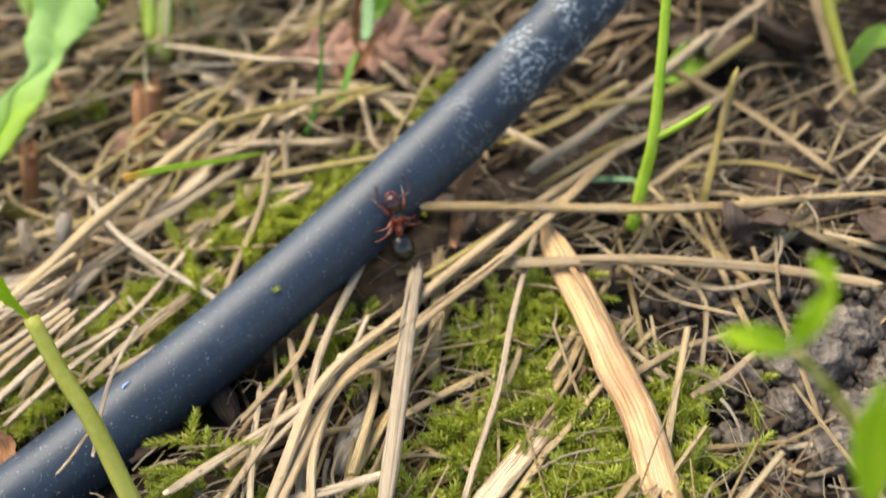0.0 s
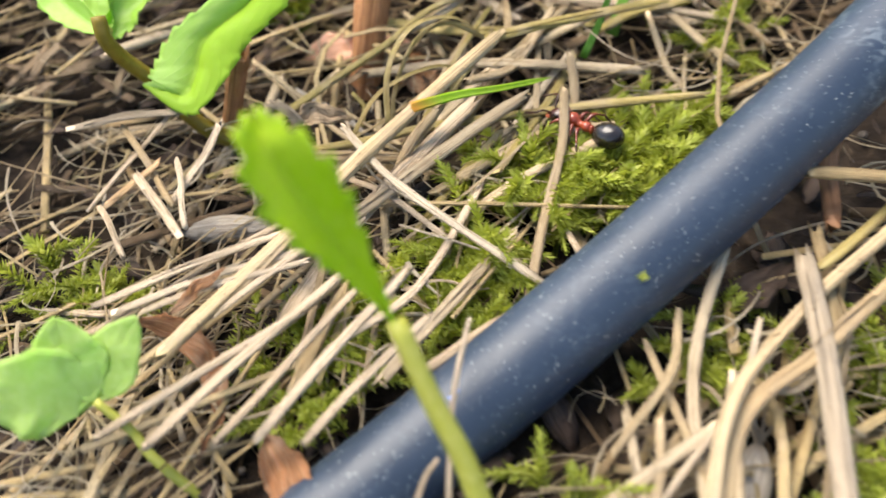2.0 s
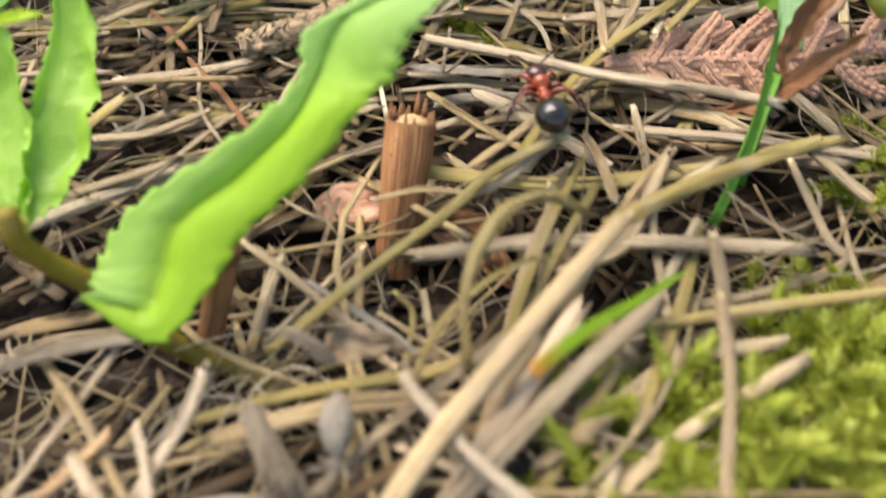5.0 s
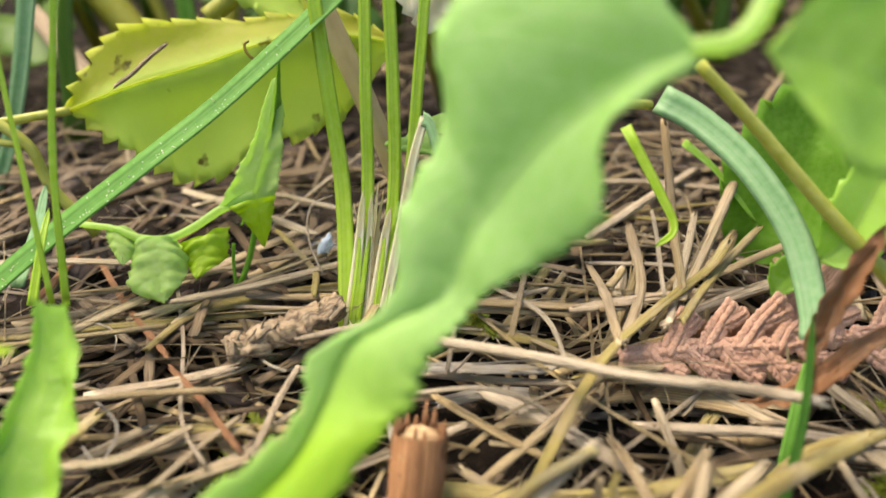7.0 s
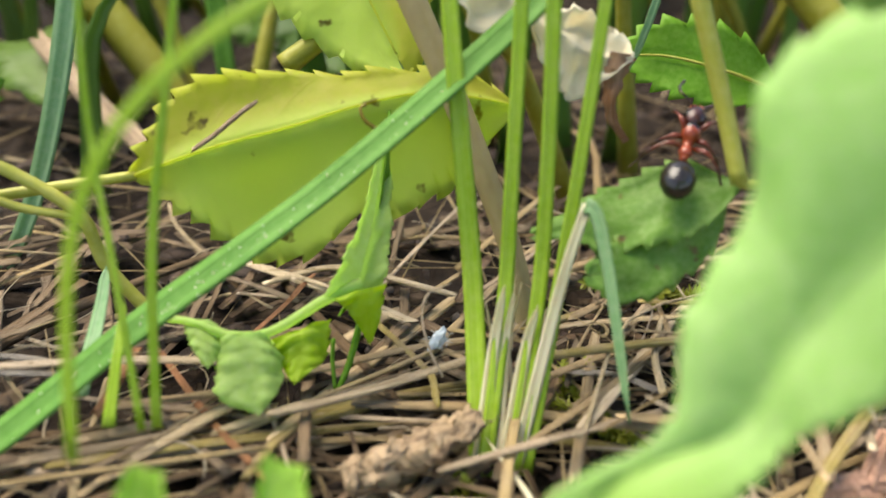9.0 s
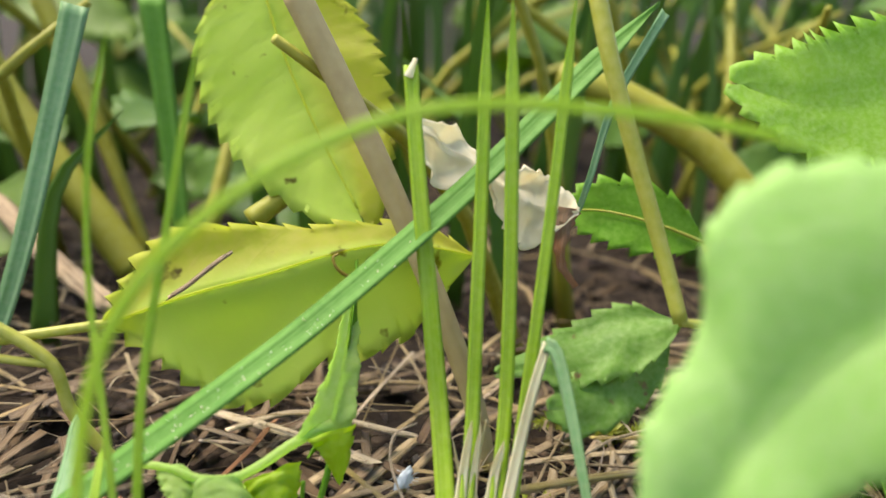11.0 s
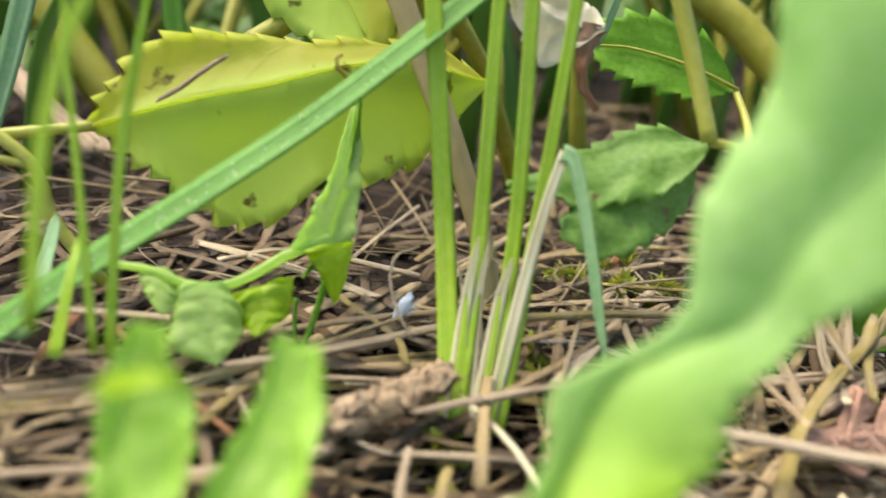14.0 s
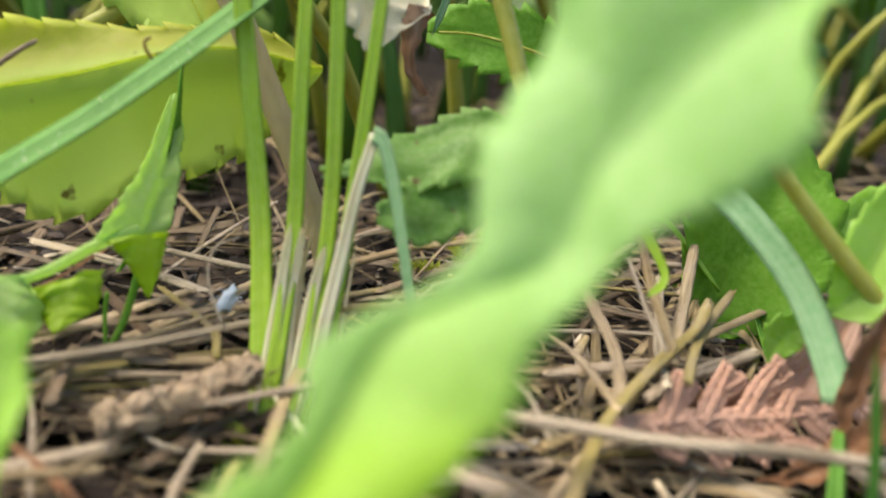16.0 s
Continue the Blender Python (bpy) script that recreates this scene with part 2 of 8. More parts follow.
blue_blade_mat = plant_material("blue_green_blade", (0.13, 0.29, 0.11), (0.19, 0.36, 0.15), (0.33, 0.46, 0.25), 0.55, 0.25, 700, streak=(10, 0.3, 1))
stem_mat = plant_material("olive_stem", (0.34, 0.34, 0.04), (0.43, 0.42, 0.07), (0.52, 0.49, 0.14), 0.4, 0.2, 600)
brown_stem_mat = plant_material("brown_stem", (0.14, 0.10, 0.010), (0.21, 0.15, 0.014), (0.26, 0.19, 0.03), 0.45, 0.1, 600, (0.3, 0.25, 0.05))
broad_blade_mat = plant_material("broad_grass_blade", (0.055, 0.17, 0.018), (0.085, 0.23, 0.028), (0.14, 0.29, 0.06), 0.55, 0.2, 700, streak=(16, 0.25, 1), spec=0.2)
deep_blade_mat = plant_material("deep_green_blade", (0.03, 0.11, 0.008), (0.05, 0.16, 0.012), (0.09, 0.20, 0.03), 0.55, 0.2, 700, streak=(14, 0.3, 1), spec=0.2)
beige_stalk_mat = plant_material("beige_stalk", (0.34, 0.27, 0.12), (0.42, 0.34, 0.16), (0.28, 0.20, 0.09), 0.55, 0.05, 300, (0.4, 0.3, 0.1))
moss_mat = plant_material("moss", (0.20, 0.25, 0.018), (0.40, 0.45, 0.045), (0.72, 0.72, 0.25), 0.6, 0.3, 1000, (0.6, 0.65, 0.05), island=0.5)
# leaflets have pale tips; their dark olive base paints shade between the shoots
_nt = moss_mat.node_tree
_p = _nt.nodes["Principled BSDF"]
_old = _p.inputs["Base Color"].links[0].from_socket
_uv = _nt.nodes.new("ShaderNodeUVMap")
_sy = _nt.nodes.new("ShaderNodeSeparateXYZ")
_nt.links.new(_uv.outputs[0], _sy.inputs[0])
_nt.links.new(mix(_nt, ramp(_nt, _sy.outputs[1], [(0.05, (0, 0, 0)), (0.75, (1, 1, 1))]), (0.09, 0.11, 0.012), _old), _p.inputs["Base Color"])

# a blade whose base has turned orange
tip_blade_mat = plant_material("orange_based_blade", (0.24, 0.43, 0.012), (0.34, 0.52, 0.02), (0.48, 0.62, 0.10), 0.4, 0.4, 700)
_nt = tip_blade_mat.node_tree
_p = _nt.nodes["Principled BSDF"]
_old = _p.inputs["Base Color"].links[0].from_socket
_uv = _nt.nodes.new("ShaderNodeUVMap")
_sy = _nt.nodes.new("ShaderNodeSeparateXYZ")
_nt.links.new(_uv.outputs[0], _sy.inputs[0])
_nt.links.new(mix(_nt, ramp(_nt, _sy.outputs[1], [(0.02, (1, 1, 1)), (0.22, (0, 0, 0))]), _old, (0.62, 0.24, 0.04)), _p.inputs["Base Color"])

soil_mat, _nt, _b = material("soil", 0.9, 0.2)
_f = noise_tex(_nt, 420, 8.0)
_c = ramp(_nt, _f, [(0.3, (0.010, 0.006, 0.004)), (0.5, (0.020, 0.013, 0.008)), (0.62, (0.040, 0.027, 0.017)), (0.78, (0.09, 0.064, 0.043))])
_nt.links.new(_c, _b.inputs["Base Color"])
bump(_nt, _b, _f, 1.0, 0.0015)

clod_mat, _nt, _b = material("damp_clod", 0.55, 0.5)
_f = noise_tex(_nt, 700, 8.0)
_nt.links.new(ramp(_nt, _f, [(0.3, (0.030, 0.023, 0.018)), (0.5, (0.085, 0.066, 0.052)), (0.7, (0.19, 0.155, 0.12))]), _b.inputs["Base Color"])
bump(_nt, _b, _f, 1.0, 0.0012)

hose_mat, _nt, _b = material("black_rubber_hose", 0.5, 0.42)
_dust = noise_tex(_nt, 3000, 3.0)
_haze = noise_tex(_nt, 160, 5.0)
_scr = noise_tex(_nt, 330, 8.0)
_fine = noise_tex(_nt, 1900, 9.0, (0.8, 1.2, 1.2))
_c = mix(_nt, ramp(_nt, _haze, [(0.35, (0, 0, 0)), (0.75, (0.6, 0.6, 0.6))]), (0.016, 0.027, 0.046), (0.023, 0.038, 0.064))
_c = mix(_nt, ramp(_nt, _dust, [(0.66, (0, 0, 0)), (0.74, (0.7, 0.7, 0.7))]), _c, (0.22, 0.24, 0.24))
# chalky scuffs gather on one stretch of the hose
_tc = _nt.nodes.new("ShaderNodeTexCoord")
_sx = _nt.nodes.new("ShaderNodeSeparateXYZ")
_nt.links.new(_tc.outputs["Object"], _sx.inputs[0])
_zone = ramp(_nt, _sx.outputs[0], [(0.0, (0.05, 0.05, 0.05)), (0.003, (0.30, 0.30, 0.30)), (0.010, (1, 1, 1)), (0.040, (1, 1, 1))])
_mk = mix(_nt, 1.0, ramp(_nt, _scr, [(0.46, (0, 0, 0)), (0.58, (1, 1, 1))]), ramp(_nt, _fine, [(0.47, (0, 0, 0)), (0.62, (1, 1, 1))]), "MULTIPLY")
_c = mix(_nt, mix(_nt, 0.8, (0, 0, 0), mix(_nt, 1.0, _zone, _mk, "MULTIPLY")), _c, (0.27, 0.32, 0.345))
_nt.links.new(_c, _b.inputs["Base Color"])
_nt.links.new(ramp(_nt, _haze, [(0.3, (0.44, 0.44, 0.44)), (0.8, (0.52, 0.52, 0.52))]), _b.inputs["Roughness"])
bump(_nt, _b, _dust, 0.25, 0.0001)


# ---- mesh tools ----
def catmull(points, n):
    """A smooth curve through the given points."""
    p = [Vector(q) for q in points]
    if len(p) == 2:
        return [p[0].lerp(p[1], i / n) for i in range(n + 1)]
    p = [p[0] * 2 - p[1]] + p + [p[-1] * 2 - p[-2]]
    out, parts = [], len(p) - 3
    for i in range(n + 1):
        u = i / n * parts
        k = min(int(u), parts - 1)
        u -= k
        a, b, c, d = p[k:k + 4]
        out.append(0.5 * ((2 * b) + (c - a) * u + (2 * a - 5 * b + 4 * c - d) * u * u + (3 * b - a - 3 * c + d) * u ** 3))
    return out


def frames(path, up=(0, 0, 1)):
    """Sideways and upward directions along a path, turned as little as can be."""
    out, up = [], Vector(up)
    for i, p in enumerate(path):
        d = (path[min(i + 1, len(path) - 1)] - path[max(i - 1, 0)]).normalized()
        side = d.cross(up)
        if side.length < 1e-4:
            side = d.cross(Vector((1, 0.1, 0)))
        side.normalize()
        up = side.cross(d).normalized()
        out.append((side, up.copy()))
    return out


class Shape:
    """Collects one mesh, in millimetres."""

    def __init__(self):
        self.v, self.f, self.uv = [], [], []

    def face(self, ids, uvs):
        self.f.append(ids)
        self.uv.extend(uvs)

    def sweep(self, path, section, size, up=(0, 0, 1), cap=True, rng=None):
        """Carries a closed section [(across, up)] along a path; size(u) gives its two scales."""
        base, n, m = len(self.v), len(path), len(section)
        for i, (p, (s, w)) in enumerate(zip(path, frames(path, up))):
            a, b = size(i / (n - 1))
            for x, y in section:
                self.v.append(p + s * (x * a) + w * (y * b))
        for i in range(n - 1):
            for j in range(m):
                k = (j + 1) % m
                u0, u1, v0, v1 = j / m, (j + 1) / m, i / (n - 1), (i + 1) / (n - 1)
                self.face((base + i * m + j, base + i * m + k, base + (i + 1) * m + k, base + (i + 1) * m + j), [(u0, v0), (u1, v0), (u1, v1), (u0, v1)])
        if cap:
            self.face(tuple(base + j for j in reversed(range(m))), [(0.5, 0)] * m)
            self.face(tuple(base + (n - 1) * m + j for j in range(m)), [(0.5, 1)] * m)

    def ball(self, c, r, rings=8, segs=12, turn=None, lump=0.0, seed=0):
        base, c = len(self.v), Vector(c)
        r = Vector(r) if not isinstance(r, (int, float)) else Vector((r, r, r))
        for i in range(rings + 1):
            a = math.pi * i / rings
            for j in range(segs):
                b = 2 * math.pi * j / segs
                d = Vector((math.sin(a) * math.cos(b), math.sin(a) * math.sin(b), math.cos(a)))
                q = Vector((d.x * r.x, d.y * r.y, d.z * r.z))
                if lump:
                    q *= 1 + lump * noise.noise(d * 2.2 + Vector((seed, seed * 1.7, 0)))
                self.v.append(c + (turn @ q if turn else q))
        for i in range(rings):
            for j in range(segs):
                k = (j + 1) % segs
                self.face((base + i * segs + j, base + (i + 1) * segs + j, base + (i + 1) * segs + k, base + i * segs + k),
                          [(j / segs, i / rings), (j / segs, (i + 1) / rings), ((j + 1) / segs, (i + 1) / rings), ((j + 1) / segs, i / rings)])

    def make(self, name, mat, parent=None, label="", smooth=True):
        me = bpy.data.meshes.new(name)
        me.from_pydata([tuple(c * MM for c in q) for q in self.v], [], self.f)
        layer = me.uv_layers.new(name="UVMap")
        flat = np.array(self.uv, dtype=np.float32).ravel()
        layer.data.foreach_set("uv", flat)
        me.polygons.foreach_set("use_smooth", [smooth] * len(me.polygons))
        me.materials.append(mat)
        me.validate()
        ob = new(name, me)
        if parent:
            ob.parent = parent
        if label:
            tagged(ob, label)
        return ob


def part(name, shape, mat, parent, label="", smooth=True):
    return shape.make(name, mat, parent, label, smooth)


ROUND8 = [(math.cos(a * math.pi / 4), math.sin(a * math.pi / 4)) for a in range(8)]
ROUND6 = [(math.cos(a * math.pi / 3), math.sin(a * math.pi / 3)) for a in range(6)]
GROOVE = (1.0, 0.90, 1.02, 0.86, 0.99, 0.93, 1.03, 0.88, 1.0, 0.84, 0.98, 0.92, 1.02, 0.87, 0.97, 0.91)
STALK = [(math.cos(a * math.pi / 8) * g, math.sin(a * math.pi / 8) * g) for a, g in enumerate(GROOVE)]
VBLADE = [(-1, 0.32), (-0.5, 0.06), (0, -0.12), (0.5, 0.06), (1, 0.32), (0.5, 0.2), (0, 0.05), (-0.5, 0.2)]
FLAT = [(-1, 0.0), (-0.6, -0.5), (0, -0.3), (0.6, -0.5), (1, 0.0), (0.6, 0.5), (0, 0.7), (-0.6, 0.5)]


def ground(x, y):
    """Height of the soil, in millimetres."""
    z = -4.5 + 2.6 * noise.noise(Vector((x * 0.035, y * 0.035, 3.1))) + 1.1 * noise.noise(Vector((x * 0.12, y * 0.12, 7.7)))
    z -= 3.8 * math.exp(-((x + 55) / 15) ** 2 - ((y - 26) / 18) ** 2)
    z -= 2.0 * math.exp(-((x - 8) / 22) ** 2 - ((y + 2) / 14) ** 2)
    z += 2.5 * math.exp(-((x + 17) / 14) ** 2 - ((y - 27) / 8) ** 2)
    z += 5.0 * min(1, max(0, (y - 44) / 26))
    return z


# ---- ground ----
def axis(lo, hi, step):
    a = list(np.arange(lo, hi + 1e-6, step))
    k, left, right = step, [], []
    while -lo + sum(left) < 30000:
        k *= 1.6
        left.append(k)
    out, p = [], lo
    for d in left:
        p -= d
        out.append(p)
    far, p = [], hi
    for d in left:
        p += d
        far.append(p)
    return out[::-1] + a + far


def build_ground():
    s, xs, ys = Shape(), axis(-130, 130, 1.6), axis(-50, 200, 1.6)
    for y in ys:
        for x in xs:
            near = abs(x) < 160 and -70 < y < 240
            z = ground(x, y) + (0.9 * noise.noise(Vector((x * 0.5, y * 0.5, 1.0))) + 0.5 * noise.noise(Vector((x, y, 2.0))) if near else 0)
            s.v.append(Vector((x, y, z)))
    w = len(xs)
    for j in range(len(ys) - 1):
        for i in range(w - 1):
            s.face((j * w + i, j * w + i + 1, (j + 1) * w + i + 1, (j + 1) * w + i), [(0, 0)] * 4)
    tagged(s.make("ground", soil_mat), "dark crumbly garden soil under straw litter", "ground", kind="structure")


build_ground()


# ---- straw ----
def straw(points, width, mat=None, label="", flat=1.0, name="straw", ragged=True, group="straws on the ground", category="straw", bend=0.25):
    """A dry stalk through the points: slightly uneven, with a node and split ends."""
    rng = random.Random(int(sum(abs(c) * 37 for p in points for c in p)) + int(width * 100))
    n = max(10, int(sum((Vector(a) - Vector(b)).length for a, b in zip(points, points[1:])) / 1.5))
    path = catmull(points, n)
    ph = rng.random() * 9
    path = [p + Vector((noise.noise(Vector((i * 0.16, ph, 0))), noise.noise(Vector((i * 0.16, ph, 5))), 0.5 * noise.noise(Vector((i * 0.16, ph, 9))))) * bend for i, p in enumerate(path)]
    joint = rng.uniform(0.3, 0.75)
    if flat == 1.0:
        flat = rng.choice((0.55, 0.75, 0.95))
    turn = rng.uniform(-0.5, 0.5)
    away = Vector((rng.uniform(-1, 1), rng.uniform(-1, 1), 0)) * 0.018 * (path[0] - path[-1]).length
    path = [p + away * abs(i / n - joint) for i, p in enumerate(path)]
    s = Shape()

    def size(u):
        k = width / 2 * (1 + 0.10 * noise.noise(Vector((u * 9, ph, 2))) + 0.16 * math.exp(-((u - joint) / 0.02) ** 2))
        k *= 0.85 + 0.15 * min(1, u / 0.03, (1 - u) / 0.03) if ragged else 1
        return k, k * flat * 0.72

    s.sweep(path, STALK, size, up=(turn, 0.2 * turn, 1))
    if ragged:
        # the ends are broken off unevenly, fibre by fibre
        m = len(STALK)
        for row, d in ((0, (path[0] - path[1]).normalized()), (len(path) - 1, (path[-1] - path[-2]).normalized())):
            for k in range(m):
                s.v[row * m + k] += d * width * rng.choice((-0.3, 0, 0.1, 0.5, 0.9))
        # and a sliver or two has split away
        for _ in range(rng.choice((0, 1, 2))):
            k = rng.randrange(1, max(2, n // 2))
            e = min(n, k + rng.randrange(4, 9))
            o = Vector((rng.uniform(-1, 1), rng.uniform(-1, 1), rng.uniform(0.2, 1))) * width
            s.sweep(catmull([path[k] + o * 0.25, path[(k + e) // 2] + o * 0.5, path[e] + o * rng.uniform(0.5, 1.0)], 6), ROUND6, lambda u: (width * 0.10 * (1.1 - u), width * 0.05))
    ob = s.make(name, mat or straw_mat)
    return tagged(ob, label or "dry tan straw stalk lying on the litter", category, group)



def hose_gap(x, y):
    """Distance on the plan from the hose's line."""
    d = Vector((HOSE_DIR.x, HOSE_DIR.y, 0)).normalized()
    return abs((Vector((x, y, 0)) - Vector((HOSE_MID.x, HOSE_MID.y, 0))).cross(d).z)


HOLLOW = (-15.5, 39.5)


def build_litter(name, label, mat, count, seed, low, high, widths, lengths, thin_far):
    """A mat of small broken stalks and chaff."""
    rng = random.Random(seed)
    s = Shape()
    made = 0
    while made < count:
        x, y = rng.uniform(-125, 95), rng.uniform(-30, 170)
        bare = min(1, 1.3 * math.exp(-((x - 34) / 15) ** 2 - ((y - 1) / 14) ** 2))
        shade = math.exp(-((x - 48) / 26) ** 2 - ((y - 46) / 24) ** 2)
        hollow = math.exp(-((x - HOLLOW[0]) / 6) ** 2 - ((y - HOLLOW[1]) / 6) ** 2)
        if noise.noise(Vector((x * 0.055, y * 0.055, seed))) < 0.02 and rng.random() < 0.75:
            continue
        if rng.random() < max(0.97 * bare, shade * thin_far * 1.8, 0.95 * hollow) or (y > 72 and rng.random() < thin_far) or (y > 72 and rng.random() < 0.5):
            continue
        made += 1
        L, w = rng.uniform(*lengths) * rng.random() ** 0.4, widths[0] + (widths[1] - widths[0]) * rng.random() ** 2.2
        lean = 48 if y < 45 else 15
        a = radians(rng.gauss(lean, 42 if y < 45 else 60))
        d = Vector((math.cos(a), math.sin(a), rng.gauss(0, 0.12)))
        c = Vector((x, y, ground(x, y) + rng.uniform(low, high)))
        p0, p1 = c - d * L / 2, c + d * L / 2
        if y < 60 and min(hose_gap(p.x, p.y) for p in (p0, c, p1)) < 4.2:
            continue
        p0.z, p1.z = max(p0.z, ground(p0.x, p0.y) + 0.2), max(p1.z, ground(p1.x, p1.y) + 0.2)
        k = 0.03 if rng.random() < 0.8 else 0.15
        mid = (p0 + p1) / 2 + Vector((rng.uniform(-1, 1), rng.uniform(-1, 1), rng.uniform(0, 0.7))) * L * k
        flat = rng.choice((0.8, 0.5, 0.3, 0.14))
        s.sweep(catmull([p0, mid, p1], 6), ROUND6, lambda u: (w / 2 * (1 - 0.25 * u), w / 2 * flat * (1 - 0.25 * u)))
    tagged(s.make(name, mat), label, "straw litter", kind="stuff")


HOSE_DIR = Vector((0.795, 0.556, 0.243)).normalized()
HOSE_MID = Vector((-15.2, 14.4, 2.4))
HOSE_R = 3.5


def hose_axis(u):
    """The hose sags a little between two supports."""
    k = min(abs(u), 45)
    q = k * k + 2 * k * (abs(u) - k)
    return HOSE_MID + HOSE_DIR * u + Vector((-0.00023, 0.00033, 0.0013)) * q


# lowest layer is coloured dark in place of shade between the stalks
build_litter("rotted_straw", "dark under-layer of straw that paints shade in the gaps", shade_litter_mat, 2000, 6, 0.1, 1.8, (0.2, 1.2), (8, 36), 0.35)
build_litter("straw_litter", "mat of broken tan straw and chaff on the soil", litter_mat, 1900, 5, 1.2, 4.2, (0.14, 0.95), (8, 44), 0.6)


# ---- hose ----

def build_hose():
    s = Shape()
    path = [hose_axis(u) for u in np.arange(-62, 150, 1.5)]
    sec = [(math.cos(a * math.pi / 16), math.sin(a * math.pi / 16)) for a in range(32)]
    s.sweep(path, sec, lambda u: (HOSE_R, HOSE_R))
    hose = s.make("hose", hose_mat)
    tagged(hose, "thin black rubber irrigation hose with chalky scuffs and dust", "hose")
    return hose


hose = build_hose()


# ---- leaves and blades ----
def leaf_shape(spine, half, up, teeth=14, bite=0.12, fold=0.25, profile=None, thick=0.16, wave=0.15, across=10, sag=0.0, seed=1, ups=None):
    s = Shape()
    n = teeth * 4
    path = catmull(spine, n)
    fr = frames(path, up)
    if ups:
        # the blade twists: its face turns from one direction to the next
        fr = []
        for i, p in enumerate(path):
            u = i / n * (len(ups) - 1)
            k = min(int(u), len(ups) - 2)
            w = Vector(ups[k]).lerp(Vector(ups[k + 1]), u - k)
            d = (path[min(i + 1, n)] - path[max(i - 1, 0)]).normalized()
            sd = d.cross(w).normalized()
            fr.append((sd, sd.cross(d).normalized()))
    prof = profile or (lambda u: math.sin(math.pi * min(1, u ** 0.75)) ** 0.8)
    for face in (0, 1):
        for i, (p, (sd, w)) in enumerate(zip(path, fr)):
            u = i / n
            saw = (u * teeth) % 1.0
            h = half * max(0.012, prof(u))
            for j in range(across + 1):
                x = j / across * 2 - 1
                ax = abs(x)
                edge = 1 + bite * (saw - 0.5) * ax ** 3
                lift = fold * ax * h - sag * ax * ax * h + wave * half * noise.noise(Vector((u * 5, x * 1.5, seed))) * ax
                lift -= 0.035 * half * max(0, math.cos(2 * math.pi * (u * teeth * 0.5 - ax * 1.2))) ** 6 * (1 - 0.3 * ax)
                lift -= 0.05 * half * math.exp(-(x / 0.08) ** 2)
                s.v.append(p + sd * (x * h * edge) + w * (lift - face * thick * (1 - 0.7 * ax)) + (path[min(i + 1, n)] - path[max(i - 1, 0)]).normalized() * (bite * half * 0.5 * saw * ax ** 4 + 0.22 * half * ax * ax))
    m = across + 1
    off = (n + 1) * m
    for i in range(n):
        for j in range(across):
            q = [i * m + j, i * m + j + 1, (i + 1) * m + j + 1, (i + 1) * m + j]
            t = [(j / across, i / n), ((j + 1) / across, i / n), ((j + 1) / across, (i + 1) / n), (j / across, (i + 1) / n)]
            s.face(tuple(q), t)
            s.face(tuple(off + k for k in reversed(q)), t[::-1])
        for j in (0, across):
            q = [i * m + j, (i + 1) * m + j, off + (i + 1) * m + j, off + i * m + j]
            s.face(tuple(q if j == 0 else q[::-1]), [(0, 0)] * 4)
    return s


def creased_leaf(spine, left, right, teeth=22, bite=0.3, thick=0.14, puff=0.10, wave=0.25, across=8, seed=1.0):
    """A leaf folded along its midrib: two halves that reach from the spine to the margins, quilted between the veins."""
    s, n = Shape(), teeth * 4
    mid = catmull(spine, n)
    lo, ro = catmull(left, n), catmull(right, n)
    m = 2 * across + 1
    grid = []
    for i in range(n + 1):
        u = i / n
        d = (mid[min(i + 1, n)] - mid[max(i - 1, 0)]).normalized()
        saw = (u * teeth) % 1.0
        row = []
        for j in range(m):
            x = (j - across) / across
            ax, half = abs(x), lo[i] if x < 0 else ro[i]
            w = half.length
            face = d.cross(half).normalized() * (-1 if x < 0 else 1) if w > 1e-3 else Vector((0, 0, 1))
            vein = max(0.0, math.cos(2 * math.pi * (u * teeth * 0.6 - ax * 0.9))) ** 5
            lift = puff * w * math.sin(math.pi * ax) - 0.05 * min(w, 2) * vein * (1 - 0.4 * ax)
            lift += wave * min(w, 2.5) * noise.noise(Vector((u * 7, x * 1.6, seed))) * ax
            edge = 1 + 0.10 * noise.noise(Vector((u * 13, seed, x))) * ax ** 2
            row.append(mid[i] + half * (ax * edge) - d * (0.25 * w * ax * (1 - ax)) + face * lift + (half.normalized() * 0.6 - d * 0.5) * (bite * (0.5 - saw) * ax ** 8 * min(1, w)))
        grid.append(row)
    for back in (0, 1):
        for i in range(n + 1):
            for j in range(m):
                if back:
                    a = grid[min(i + 1, n)][j] - grid[max(i - 1, 0)][j]
                    b = grid[i][min(j + 1, m - 1)] - grid[i][max(j - 1, 0)]
                    k = a.cross(b)
                    s.v.append(grid[i][j] + (k.normalized() * thick * (1 - 0.7 * abs(j - across) / across) if k.length > 1e-6 else Vector((0, 0, 0))))
                else:
                    s.v.append(grid[i][j])
    off = (n + 1) * m
    for i in range(n):
        for j in range(m - 1):
            q = [i * m + j, i * m + j + 1, (i + 1) * m + j + 1, (i + 1) * m + j]
            t = [(j / (m - 1), i / n), ((j + 1) / (m - 1), i / n), ((j + 1) / (m - 1), (i + 1) / n), (j / (m - 1), (i + 1) / n)]
            s.face(tuple(q), t)
            s.face(tuple(off + k for k in reversed(q)), t[::-1])
        for j in (0, m - 1):
            q = [i * m + j, (i + 1) * m + j, off + (i + 1) * m + j, off + i * m + j]
            s.face(tuple(q if j == 0 else q[::-1]), [(0, 0)] * 4)
    return s


